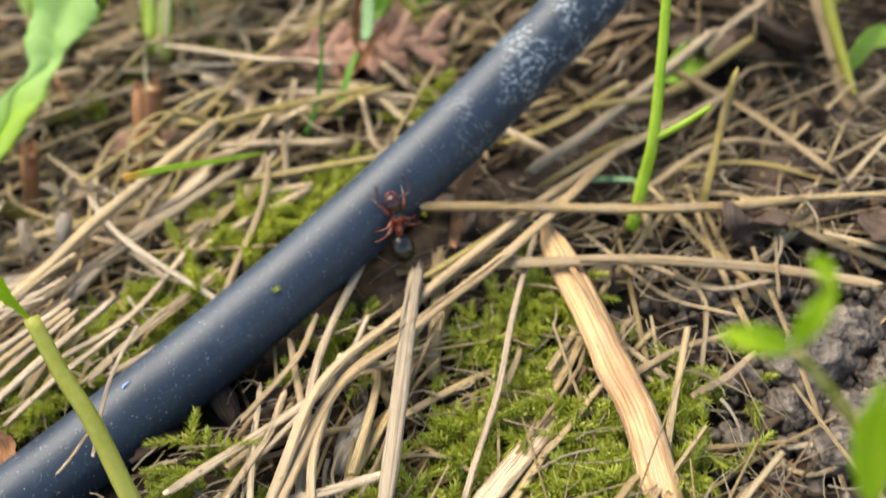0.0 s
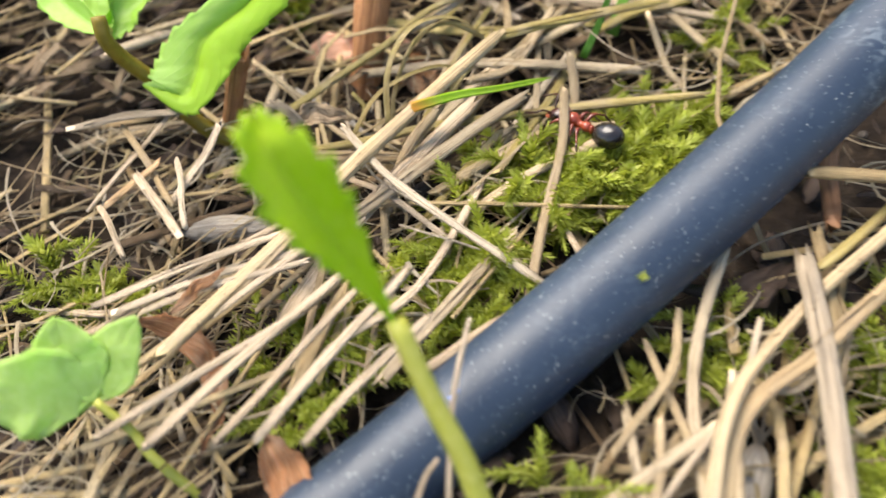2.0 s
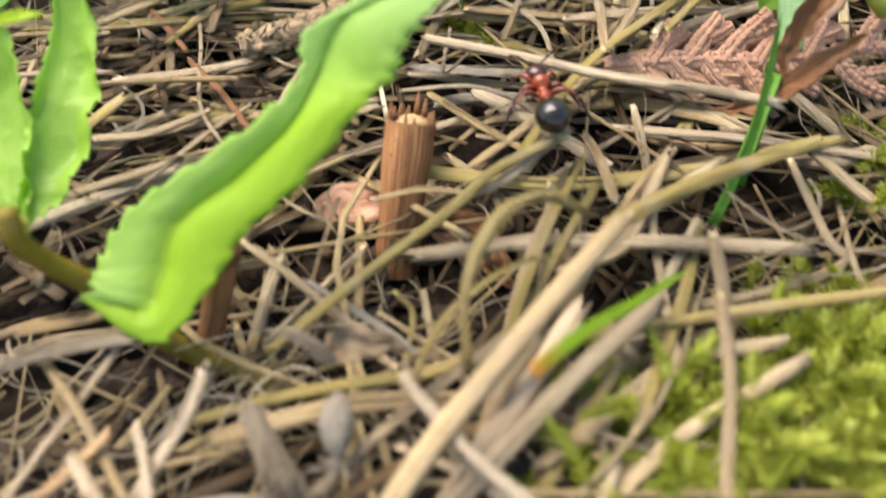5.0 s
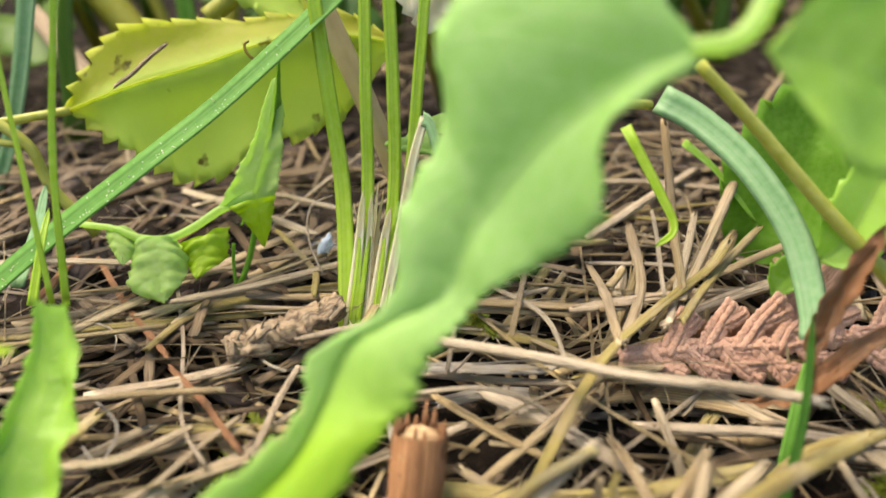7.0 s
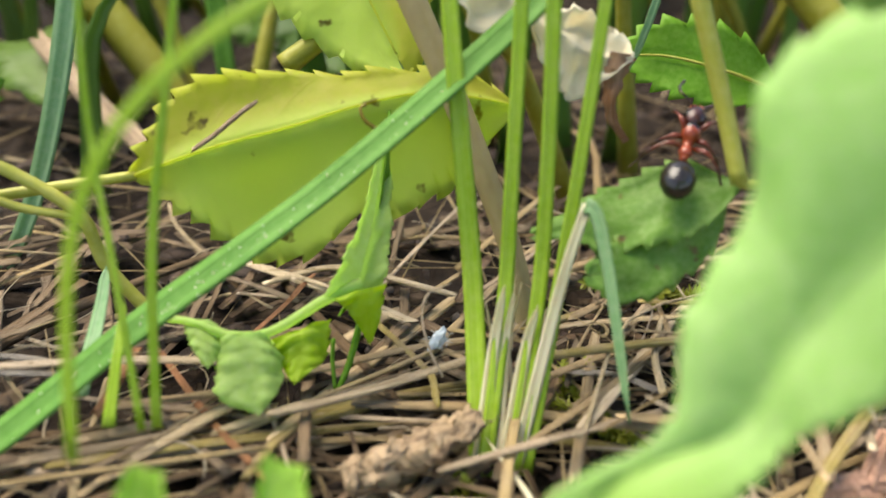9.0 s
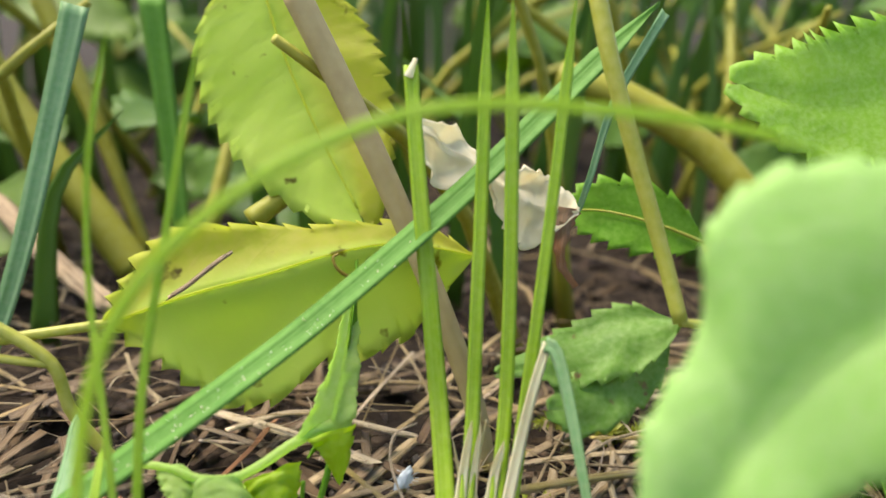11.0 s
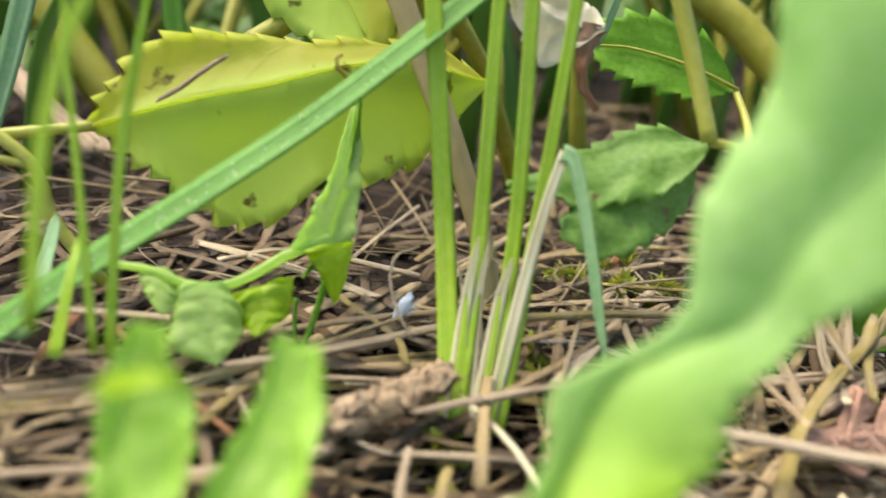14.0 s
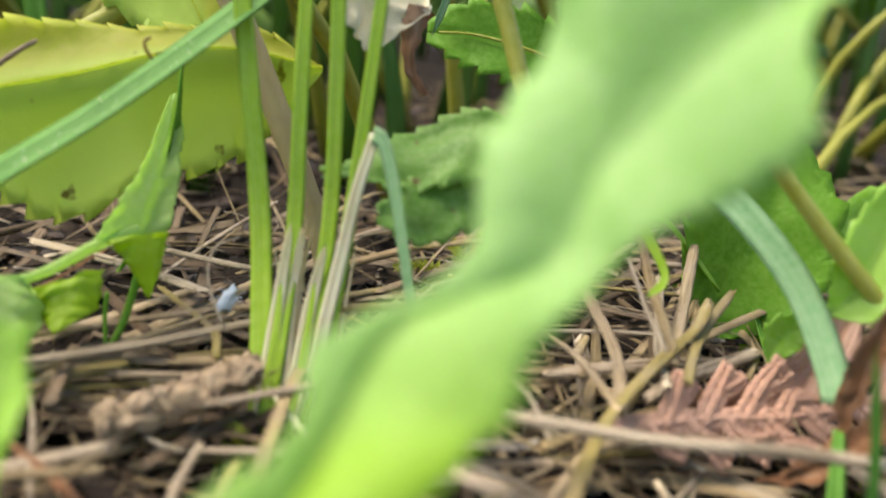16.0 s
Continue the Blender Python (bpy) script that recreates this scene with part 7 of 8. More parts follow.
part("leaf", leaf_shape([(36.4, 67.3, -1.3), (39.9, 70.1, 2.3), (44.5, 72.4, 5.1)], 2.75, (0, -0.8, 0.5), 6, profile=oval), cool_leaf_mat, bgl)
part("leaf", leaf_shape([(44.0, 67.5, 2.1), (51.4, 67.9, 2.6), (62.5, 66.7, 0.9)], 4.78, (0, -0.8, 0.5), 6, profile=oval), cool_leaf_mat, bgl)
blade([(-16.1, 66.3, 17.5), (-14.2, 63.0, 13.2), (-13.6, 61.4, 11.1), (-15.4, 60.6, 10.2)], 0.89, lime_blade_mat, "thin curled grass tip", up=(0, -1, 0.1))
blade([(50.8, 61.5, 13.9), (51.1, 51.1, 3.8), (52.2, 41.8, -5.0)], 1.86, stem_mat, "olive grass stalk leaning over the litter", up=(0, -1, 0.1), section=ROUND8, point=False)
dead_leaf([(-11.0, 60.5, 0.1), (-6.9, 59.2, 1.6), (-2.5, 58.5, 5.7), (2.8, 58.9, 14.3)], 1.96, (-0.3, -0.8, 0.4), frond_mat, "curled pinkish brown dead leaf", fold=0.8, wave=0.5)
dead_leaf([(44.2, 11.8, -0.5), (41.7, 13.1, 0.6), (41.0, 17.4, -1.0)], 2.84, (0.1, -0.1, 0.9), duff_mat, "dark brown rotting leaf on the soil", fold=0.5, wave=0.6)
dead_leaf([(45.6, 48.8, -0.8), (43.6, 46.0, 1.5), (44.7, 49.9, -0.2)], 4.38, (-0.0, -0.3, 0.9), duff_mat, "dark brown rotting leaf on the soil", fold=0.5, wave=0.6)
dead_leaf([(28.5, 63.5, -1.9), (27.1, 59.8, 1.1), (28.4, 66.2, -1.4)], 4.92, (-0.2, -0.5, 0.9), duff_mat, "dark brown rotting leaf on the soil", fold=0.5, wave=0.6)
dead_leaf([(38.3, 58.4, -1.0), (37.3, 54.6, -1.4), (35.4, 48.5, -0.3)], 5.34, (0.2, 0.1, 0.9), duff_mat, "dark brown rotting leaf on the soil", fold=0.5, wave=0.6)
dead_leaf([(41.4, 22.4, -0.1), (40.3, 21.7, -1.4), (37.9, 18.6, -0.7)], 3.97, (-0.0, -0.1, 0.9), duff_mat, "dark brown rotting leaf on the soil", fold=0.5, wave=0.6)
dead_leaf([(31.7, 20.8, -1.9), (29.5, 15.9, 1.1), (29.7, 15.8, -0.3)], 3.27, (0.1, 0.1, 0.9), duff_mat, "dark brown rotting leaf on the soil", fold=0.5, wave=0.6)
dead_leaf([(45.2, 31.4, -0.9), (44.2, 33.7, -1.4), (41.8, 33.7, -0.3)], 3.24, (0.3, -0.3, 0.9), duff_mat, "dark brown rotting leaf on the soil", fold=0.5, wave=0.6)
bgr = thing("background_plant", "dull green leaves in the litter behind the hose", "plant")
part("leaf", leaf_shape([(25.0, 57.5, -6.0), (21.5, 53.9, -6.9), (16.8, 49.5, -8.8)], 3.08, (0, -0.7, 0.7), 6, profile=oval), cool_leaf_mat, bgr)
part("leaf", leaf_shape([(37.5, 51.8, -0.4), (34.0, 49.7, -1.2), (30.2, 47.7, -2.0)], 2.46, (0, -0.7, 0.7), 6, profile=oval), cool_leaf_mat, bgr)
part("leaf", leaf_shape([(60.9, 53.6, -1.6), (56.3, 48.2, -4.6), (53.8, 46.5, -6.5)], 2.94, (0, -0.7, 0.7), 6, profile=oval), cool_leaf_mat, bgr)
part("leaf", leaf_shape([(41.9, 71.7, -0.6), (43.6, 66.0, -2.6), (45.7, 62.3, -3.7)], 4.06, (0, -0.7, 0.7), 6, profile=oval), cool_leaf_mat, bgr)

# ---- moss ----
moss_patch(-14.5, 28.0, 5.5, 110)
moss_patch(-6.9, 32.6, 5.0, 80)
moss_patch(-20.2, 25.1, 4.0, 60)
moss_patch(-12.9, 23.4, 4.0, 50)
moss_patch(-22.1, 28.3, 2.5, 25)
moss_patch(-28.4, 17.8, 5.0, 60)
moss_patch(-36.4, 12.4, 6.0, 60)
moss_patch(-42.5, 13.7, 4.0, 30)
moss_patch(-27.0, 12.8, 4.0, 50)
moss_patch(7.7, 8.9, 6.0, 90)
moss_patch(2.2, 7.1, 5.0, 70)
moss_patch(8.0, -0.4, 7.0, 90)
moss_patch(-0.3, -2.6, 6.0, 80)
moss_patch(11.9, -7.8, 7.0, 90)
moss_patch(17.0, -0.7, 5.0, 50)
moss_patch(-11.2, 9.5, 5.0, 40)
moss_patch(-5.8, -8.1, 6.0, 60)
moss_patch(-22.8, -2.9, 4.0, 25)
moss_patch(6.3, -9.4, 5.0, 60)
moss_patch(-59.3, 21.0, 5.0, 40)
moss_patch(-19.9, 24.9, 4.0, 35)
moss_patch(-27.1, 20.1, 4.0, 25)
moss_patch(-38.3, 7.3, 6.0, 30)
moss_patch(-11.6, 28.4, 6.0, 80)
moss_patch(-19.8, 26.4, 4.0, 40)
moss_patch(-1.4, 46.1, 6.0, 25)
moss_patch(-44.4, 55.4, 1.6, 9)
moss_patch(-40.2, 62.9, 1.5, 5)
moss_patch(-17.3, 80.7, 2.0, 12)
moss_patch(-30.0, 68.9, 2.0, 12)
finish_moss()


# ---- soil, crumbs and scraps ----
def build_crumbs():
    rng = random.Random(9)
    s = Shape()
    for _ in range(900):
        x, y = rng.gauss(32, 9), rng.gauss(1, 9)
        r = rng.uniform(0.2, 0.9)
        s.ball((x, y, ground(x, y) + r * 0.5 + 0.4), r, 4, 6, None, 0.5, rng.random() * 50)
    for _ in range(700):
        x, y = rng.uniform(-100, 70), rng.uniform(-25, 110)
        r = rng.uniform(0.2, 0.6)
        s.ball((x, y, ground(x, y) + r * 0.5 + 0.5), r, 4, 6, None, 0.5, rng.random() * 50)
    tagged(s.make("soil_crumbs", clod_mat), "loose dark soil crumbs between the straw", "soil", kind="stuff")
    for x, y, r in ((30, 2, 3.0), (35, 5, 2.6), (38, 1, 2.2), (27, -2, 2.0), (33, -4, 2.4), (41, 7, 2.1), (24, 1, 1.7), (29, -7, 2.2), (36, -8, 2.0), (22, -5, 1.5)):
        c = Shape()
        c.ball((x, y, ground(x, y) + r * 0.55), (r * 1.2, r, r * 0.8), 20, 28, None, 0.0)
        for i, q in enumerate(c.v):
            m = Vector((x, y, ground(x, y) + r * 0.55))
            k = 1 + 0.34 * noise.noise(q * 0.55) + 0.24 * noise.noise(q * 1.6) + 0.14 * noise.noise(q * 4)
            c.v[i] = m + (q - m) * k
        tagged(c.make("soil_clod", clod_mat), "rough dark brown clod of soil", "soil clod", "soil clods")


build_crumbs()


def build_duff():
    """Scraps of dead leaf under the straw, darkened to paint shade in the gaps."""
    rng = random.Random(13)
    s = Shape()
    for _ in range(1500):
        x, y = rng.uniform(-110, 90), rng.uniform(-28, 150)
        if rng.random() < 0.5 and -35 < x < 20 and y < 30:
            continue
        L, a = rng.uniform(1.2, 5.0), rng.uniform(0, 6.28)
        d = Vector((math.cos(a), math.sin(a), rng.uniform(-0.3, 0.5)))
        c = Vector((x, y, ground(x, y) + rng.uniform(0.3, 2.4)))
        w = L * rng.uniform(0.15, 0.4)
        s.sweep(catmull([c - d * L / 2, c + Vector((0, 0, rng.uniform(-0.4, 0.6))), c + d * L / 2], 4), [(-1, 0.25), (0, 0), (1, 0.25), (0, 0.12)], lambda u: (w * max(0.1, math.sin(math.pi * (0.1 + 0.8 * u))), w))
    tagged(s.make("leaf_duff", duff_mat), "scraps of dead leaves under the straw, darkened as gap shade", "leaf litter", kind="stuff")


build_duff()


def build_chips():
    """Torn flat strips of straw leaf among the stalks, toned down as shaded ground."""
    rng = random.Random(47)
    s = Shape()
    for _ in range(360):
        x, y = rng.uniform(-75, 30), rng.uniform(44, 100)
        L, a = rng.uniform(3, 11), radians(rng.gauss(20, 50))
        d = Vector((math.cos(a), math.sin(a), rng.uniform(-0.15, 0.3)))
        c = Vector((x, y, ground(x, y) + rng.uniform(1.2, 3.8)))
        w = rng.uniform(0.22, 0.7)
        s.sweep(catmull([c - d * L / 2, c + Vector((0, 0, rng.uniform(-0.3, 0.6))), c + d * L / 2], 6), [(-1, 0.2), (-0.3, -0.02), (0.4, 0.06), (1, 0.3), (0.4, 0.14), (-0.3, 0.06)], lambda u: (w * (0.75 + 0.3 * noise.noise(Vector((u * 5, x, y)))), w * 0.8), up=(rng.uniform(-0.5, 0.5), rng.uniform(-0.8, 0.2), 1))
    tagged(s.make("straw_chips", chip_mat), "torn flat brown straw-leaf strips, darkened as shaded ground", "straw litter", kind="stuff")


build_chips()


def build_fibres():
    """Fine pale fibres and torn strips that lie over the straw."""
    rng = random.Random(31)
    s = Shape()
    made = 0
    while made < 1500:
        x, y = rng.uniform(-80, 60), rng.uniform(-25, 95)
        if y < 60 and hose_gap(x, y) < 5.5:
            continue
        if math.exp(-((x - 34) / 13) ** 2 - ((y - 1) / 12) ** 2) > 0.35 or (y > 40 and rng.random() < 0.7) or math.exp(-((x + 48) / 8) ** 2 - ((y - 25) / 7) ** 2) > 0.4:
            continue
        made += 1
        L, w = rng.uniform(3, 13), 0.05 + 0.16 * rng.random() ** 3
        a = rng.uniform(0, 6.28)
        p = Vector((x, y, ground(x, y) + rng.uniform(2.4, 5.2)))
        path = [p]
        turn, dive = rng.gauss(0, 0.35), rng.uniform(-0.1, 0.25)
        for k in range(5):
            a += turn + rng.gauss(0, 0.12)
            dive -= 0.09
            p = p + Vector((math.cos(a), math.sin(a), dive)) * L / 5
            path.append(p.copy())
        s.sweep(catmull(path, 8), ROUND6, lambda u: (w * (1.1 - 0.6 * u), w * 0.35))
    tagged(s.make("straw_fibres", fibre_mat), "fine pale fibres and shreds over the straw", "straw fibres", kind="stuff")


build_fibres()


# ---- undergrowth behind ----
def build_undergrowth():
    rng = random.Random(17)
    grass, lv, stalks = Shape(), Shape(), Shape()
    for _ in range(420):
        x, y = rng.uniform(-230, 260), rng.uniform(112, 330)
        h = rng.uniform(25, 110) * (0.6 + y / 400)
        z = ground(x, y)
        a = rng.uniform(0, 6.28)
        lean = Vector((math.cos(a), math.sin(a), 0)) * h * rng.uniform(0.1, 0.6)
        p = [Vector((x, y, z)), Vector((x, y, z + h * 0.6)) + lean * 0.25, Vector((x, y, z + h * 0.9)) + lean]
        grass.sweep(catmull(p, 8), VBLADE, lambda u: (rng.uniform(1.0, 1.2) * 1.3 * (1.05 - u), 1.2), up=(0, -1, 0.1))
    for _ in range(260):
        x, y = rng.uniform(-230, 260), rng.uniform(125, 330)
        z = ground(x, y) + rng.uniform(3, 90) * (y / 300)
        a = rng.uniform(0, 6.28)
        d = Vector((math.cos(a), math.sin(a), rng.uniform(-0.4, 0.4)))
        L = rng.uniform(10, 26)
        k = leaf_shape([Vector((x, y, z)), Vector((x, y, z + 1.5)) + d * L * 0.5, Vector((x, y, z - 1)) + d * L], L * 0.32, (0.2 * math.cos(a * 3), -0.6, 0.8), 6, 0.25, 0.2, oval, 0.15, 0.2, 4, 0, rng.random() * 90)
        b = len(lv.v)
        lv.v.extend(k.v)
        lv.f.extend(tuple(b + i for i in f) for f in k.f)
        lv.uv.extend(k.uv)
    for _ in range(160):
        x, y = rng.uniform(-200, 220), rng.uniform(100, 300)
        h = rng.uniform(10, 70)
        z = ground(x, y)
        a = rng.uniform(0, 6.28)
        e = Vector((math.cos(a), math.sin(a), 0)) * h * rng.uniform(0.2, 1.2)
        stalks.sweep(catmull([Vector((x, y, z)), Vector((x, y, z + h * 0.5)) + e * 0.4, Vector((x, y, z + h * 0.8)) + e], 5), ROUND6, lambda u: (rng.uniform(0.7, 1.0) * (1.3 - u * 0.7),) * 2)
    tagged(grass.make("undergrowth_grass", under_grass_mat), "tall grass blades of the undergrowth", "grass", kind="stuff")
    tagged(lv.make("undergrowth_leaves", under_leaf_mat), "dense green leaves of the undergrowth", "leaves", kind="stuff")
    tagged(stalks.make("undergrowth_stalks", olive_stalk_mat), "olive stalks of the undergrowth", "stalks", kind="stuff")


under_grass_mat = plant_material("undergrowth_grass", (0.03, 0.11, 0.02), (0.11, 0.21, 0.028), (0.18, 0.25, 0.055), 0.5, 0.3, 60, island=0.5)
under_leaf_mat = plant_material("undergrowth_leaf", (0.025, 0.08, 0.012), (0.09, 0.19, 0.02), (0.17, 0.24, 0.035), 0.5, 0.35, 60, island=0.5)
build_undergrowth()


# ---- small things on the hose ----
def on_hose(along, across, lift=0.0):
    c = hose_axis(along)
    to_eye = Vector((0.1, -0.62, 0.78))
    n = (to_eye - HOSE_DIR * to_eye.dot(HOSE_DIR)).normalized()
    n = Matrix.Rotation(radians(across), 3, HOSE_DIR) @ n
    return c + n * (HOSE_R + lift), n


def build_specks():
    p, n = on_hose(-1.8, 4)
    s = Shape()
    s.ball(p, (0.22, 0.2, 0.16), 8, 12, None, 0.5, 2)
    for k in range(14):
        d = Vector((math.sin(k * 2.4), math.cos(k * 2.4), 0.3 * math.sin(k))) * 0.5
        s.sweep([p + n * 0.1, p + n * 0.2 + d * 0.5, p + n * 0.12 + d], ROUND6, lambda u: (0.06 * (1.1 - u), 0.03))
    tagged(s.make("moss_crumb", moss_mat), "tiny yellow-green moss crumb stuck on the hose", "moss crumb")
    # added blue sliver that paints a small bluish glint on the hose
    p, n = on_hose(-17.2, -30)
    s = Shape()
    s.sweep(catmull([p, p + HOSE_DIR * 0.4 + n * 0.15, p + HOSE_DIR * 0.9 + n * 0.05], 6), FLAT, lambda u: (0.16 * (1.1 - u), 0.06))
    tagged(s.make("blue_shred", glint_mat), "tiny pale blue sliver painted as a glint on the hose", "plastic shred")
    rng = random.Random(4)
    d = Shape()
    for _ in range(900):
        p, n = on_hose(rng.uniform(-30, 60), rng.uniform(-75, 75))
        r = rng.choice((0.02, 0.025, 0.03, 0.04, 0.055))
        d.ball(p, r, 3, 5)
    tagged(d.make("hose_dust", dust_mat), "pale dust grains on the black hose", "dust", kind="stuff")
    f = Shape()
    c = Vector((-39.0, 74.4, 5.6))
    for _ in range(60):
        o = Vector((rng.gauss(0, 0.55), rng.gauss(0, 0.5), rng.uniform(-0.6, 1.0)))
        f.sweep(catmull([c + o * 0.3, c + o * 0.55 + Vector((0.1, 0, 0.1)), c + o * 0.8], 4), ROUND6, lambda u: (0.018, 0.018))
    f.ball(c, (0.5, 0.3, 0.95), 12, 16, Matrix.Rotation(0.5, 3, "Y"), 0.7, 6)
    tagged(f.make("fluff", fluff_mat), "pale bluish scrap of seed fluff in the straw", "seed fluff")


# blue tones of the painted glint
glint_mat, _nt, _b = material("glint_blue", 0.25, 0.5)
_nt.links.new(ramp(_nt, noise_tex(_nt, 900, 2.0), [(0.3, (0.10, 0.24, 0.75)), (0.7, (0.35, 0.52, 0.90))]), _b.inputs["Base Color"])
dust_mat, _nt, _b = material("dust", 0.9, 0.2)
_nt.links.new(ramp(_nt, noise_tex(_nt, 300, 2.0), [(0.3, (0.22, 0.25, 0.27)), (0.7, (0.48, 0.50, 0.48))]), _b.inputs["Base Color"])
fluff_mat, _nt, _b = material("fluff", 0.9, 0.2)
_nt.links.new(ramp(_nt, noise_tex(_nt, 900, 2.0), [(0.3, (0.45, 0.50, 0.55)), (0.7, (0.75, 0.80, 0.84))]), _b.inputs["Base Color"])
build_specks()


# ---- grass close before the lens ----
def build_near_grass():
    t = thing("swaying_grass", "slim lime green grass blades swaying over the hose", "grass")
    for dx, w in ((-0.9, 0.56), (-0.2, 0.5), (0.5, 0.7), (1.2, 0.56), (2.0, 0.66)):
        s = blade_shape([(dx, 0, 0), (dx * 1.05, 0.1, 25), (dx * 1.2, 0.3, 48), (dx * 1.6, 0.8, 78)], w, (0, -1, 0.1), taper=0.6)
        part("blade", s, lime_blade_mat, t)
    return t


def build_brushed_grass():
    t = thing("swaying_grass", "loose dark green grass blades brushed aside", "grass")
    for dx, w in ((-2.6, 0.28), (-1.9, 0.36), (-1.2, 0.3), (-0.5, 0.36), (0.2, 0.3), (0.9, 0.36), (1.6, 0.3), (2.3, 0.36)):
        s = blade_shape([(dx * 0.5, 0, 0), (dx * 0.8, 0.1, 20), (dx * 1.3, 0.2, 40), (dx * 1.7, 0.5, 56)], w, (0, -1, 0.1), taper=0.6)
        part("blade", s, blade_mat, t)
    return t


near_grass = build_near_grass()
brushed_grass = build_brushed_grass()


# ---- the ant ----
def chitin(name, low, high, rough):
    m, nt, b = material(name, rough, 0.6)
    f = noise_tex(nt, 1800, 4.0)
    nt.links.new(ramp(nt, f, [(0.35, low), (0.7, high)]), b.inputs["Base Color"])
    bump(nt, b, noise_tex(nt, 5000, 2.0), 0.2, 0.00005)
    return m


black_chitin = chitin("black_chitin", (0.006, 0.005, 0.004), (0.028, 0.020, 0.014), 0.22)
red_chitin = chitin("red_chitin", (0.20, 0.030, 0.010), (0.36, 0.066, 0.020), 0.30)
leg_chitin = chitin("leg_chitin", (0.10, 0.016, 0.007), (0.20, 0.036, 0.014), 0.3)
dark_chitin = chitin("dark_red_chitin", (0.020, 0.007, 0.005), (0.07, 0.017, 0.010), 0.3)


def build_ant():
    ant = thing("ant", "red and black wood ant with a shiny gaster", "ant")
    g = Shape()
    tilt = Matrix.Rotation(radians(12), 3, "Y")
    g.ball((-2.55, 0, 0.15), (1.45, 1.16, 1.12), 16, 22, tilt)
    for i, q in enumerate(g.v):
        u = (q.x + 4.0) / 2.9
        g.v[i] = Vector((q.x, q.y * (1 + 0.018 * math.sin(u * 26)), 0.15 + (q.z - 0.15) * (1 + 0.018 * math.sin(u * 26))))
    part("gaster", g, black_chitin, ant, "shiny black rounded gaster")
    p = Shape()
    p.ball((-0.95, 0, 0.05), (0.20, 0.32, 0.45), 8, 10)
    part("petiole", p, red_chitin, ant)
    m = Shape()
    m.sweep(catmull([(-0.9, 0, -0.02), (-0.4, 0, 0.12), (0.3, 0, 0.12), (1.0, 0, 0.3), (1.65, 0, 0.1)], 22), ROUND8,
            lambda u: ((0.22 + 0.42 * math.exp(-((u - 0.72) / 0.2) ** 2) + 0.24 * math.exp(-((u - 0.22) / 0.16) ** 2)) * min(1, (1.02 - u) / 0.1 + 0.25),) * 2)
    part("thorax", m, red_chitin, ant, "brick red thorax")
    t = Shape()
    t.ball((1.05, 0, 0.48), (0.62, 0.54, 0.36), 10, 14)
    part("thorax_patch", t, black_chitin, ant, "dark patch on the thorax")
    h = Shape()
    h.ball((2.35, 0, 0.12), (0.88, 0.74, 0.56), 14, 18, Matrix.Rotation(radians(18), 3, "Y"))
    head = part("head", h, dark_chitin, ant, "dark heart-shaped head with red cheeks")
    for k in (-1, 1):
        e = Shape()
        e.ball((2.25, 0.62 * k, 0.36), (0.2, 0.12, 0.2), 7, 9)
        part("eye", e, black_chitin, head)
        j = Shape()
        j.sweep(catmull([(2.95, 0.42 * k, -0.12), (3.3, 0.36 * k, -0.22), (3.5, 0.06 * k, -0.28)], 8), ROUND6, lambda u: (0.15 * (1.1 - u), 0.1))
        part("mandible", j, red_chitin, head)
        a = Shape()
        a.sweep(catmull([(2.9, 0.3 * k, 0.3), (3.2, 1.0 * k, 0.85), (3.35, 1.35 * k, 0.95), (4.0, 1.55 * k, 0.55), (4.9, 1.35 * k, 0.05)], 22), ROUND6, lambda u: (0.075 + 0.03 * u,) * 2)
        part("antenna", a, dark_chitin, head)
    legs = []
    for k in (-1, 1):
        for x, pts in ((1.25, [(0, 0, 0), (0.5, 0.7, 0.4), (1.05, 1.35, -0.15), (1.4, 1.7, -0.95), (1.75, 1.85, -1.3)]),
                       (0.65, [(0, 0, 0), (-0.05, 0.8, 0.45), (-0.15, 1.6, -0.1), (-0.3, 2.1, -1.0), (-0.4, 2.45, -1.3)]),
                       (0.05, [(0, 0, 0), (-0.6, 0.8, 0.6), (-1.4, 1.55, 0.2), (-2.1, 2.1, -1.0), (-2.6, 2.35, -1.3)])):
            q = [Vector((a, b * k, c)) for a, b, c in pts]
            s = Shape()
            s.sweep(catmull(q[:3], 12), ROUND6, lambda u: (0.13 + 0.09 * math.sin(math.pi * min(1, u * 1.5)) - 0.05 * u,) * 2)
            leg = part("leg", s, leg_chitin, ant)
            s = Shape()
            s.sweep(catmull(q[2:], 12), ROUND6, lambda u: (0.115 - 0.075 * u,) * 2)
            part("shin", s, dark_chitin, leg, "thin dark shin and foot")
            legs.append((leg, x, 0.35 * k, -0.1, k))
    return ant, legs


ant, ant_legs = build_ant()


def stand(p, ahead, up):
    """The pose of a creature at p that faces ahead."""
    x = Vector(ahead).normalized()
    y = Vector(up).cross(x).normalized()
    z = x.cross(y)
    m = Matrix((x, y, z)).transposed().to_4x4()
    m.translation = Vector(p) * MM
    return m


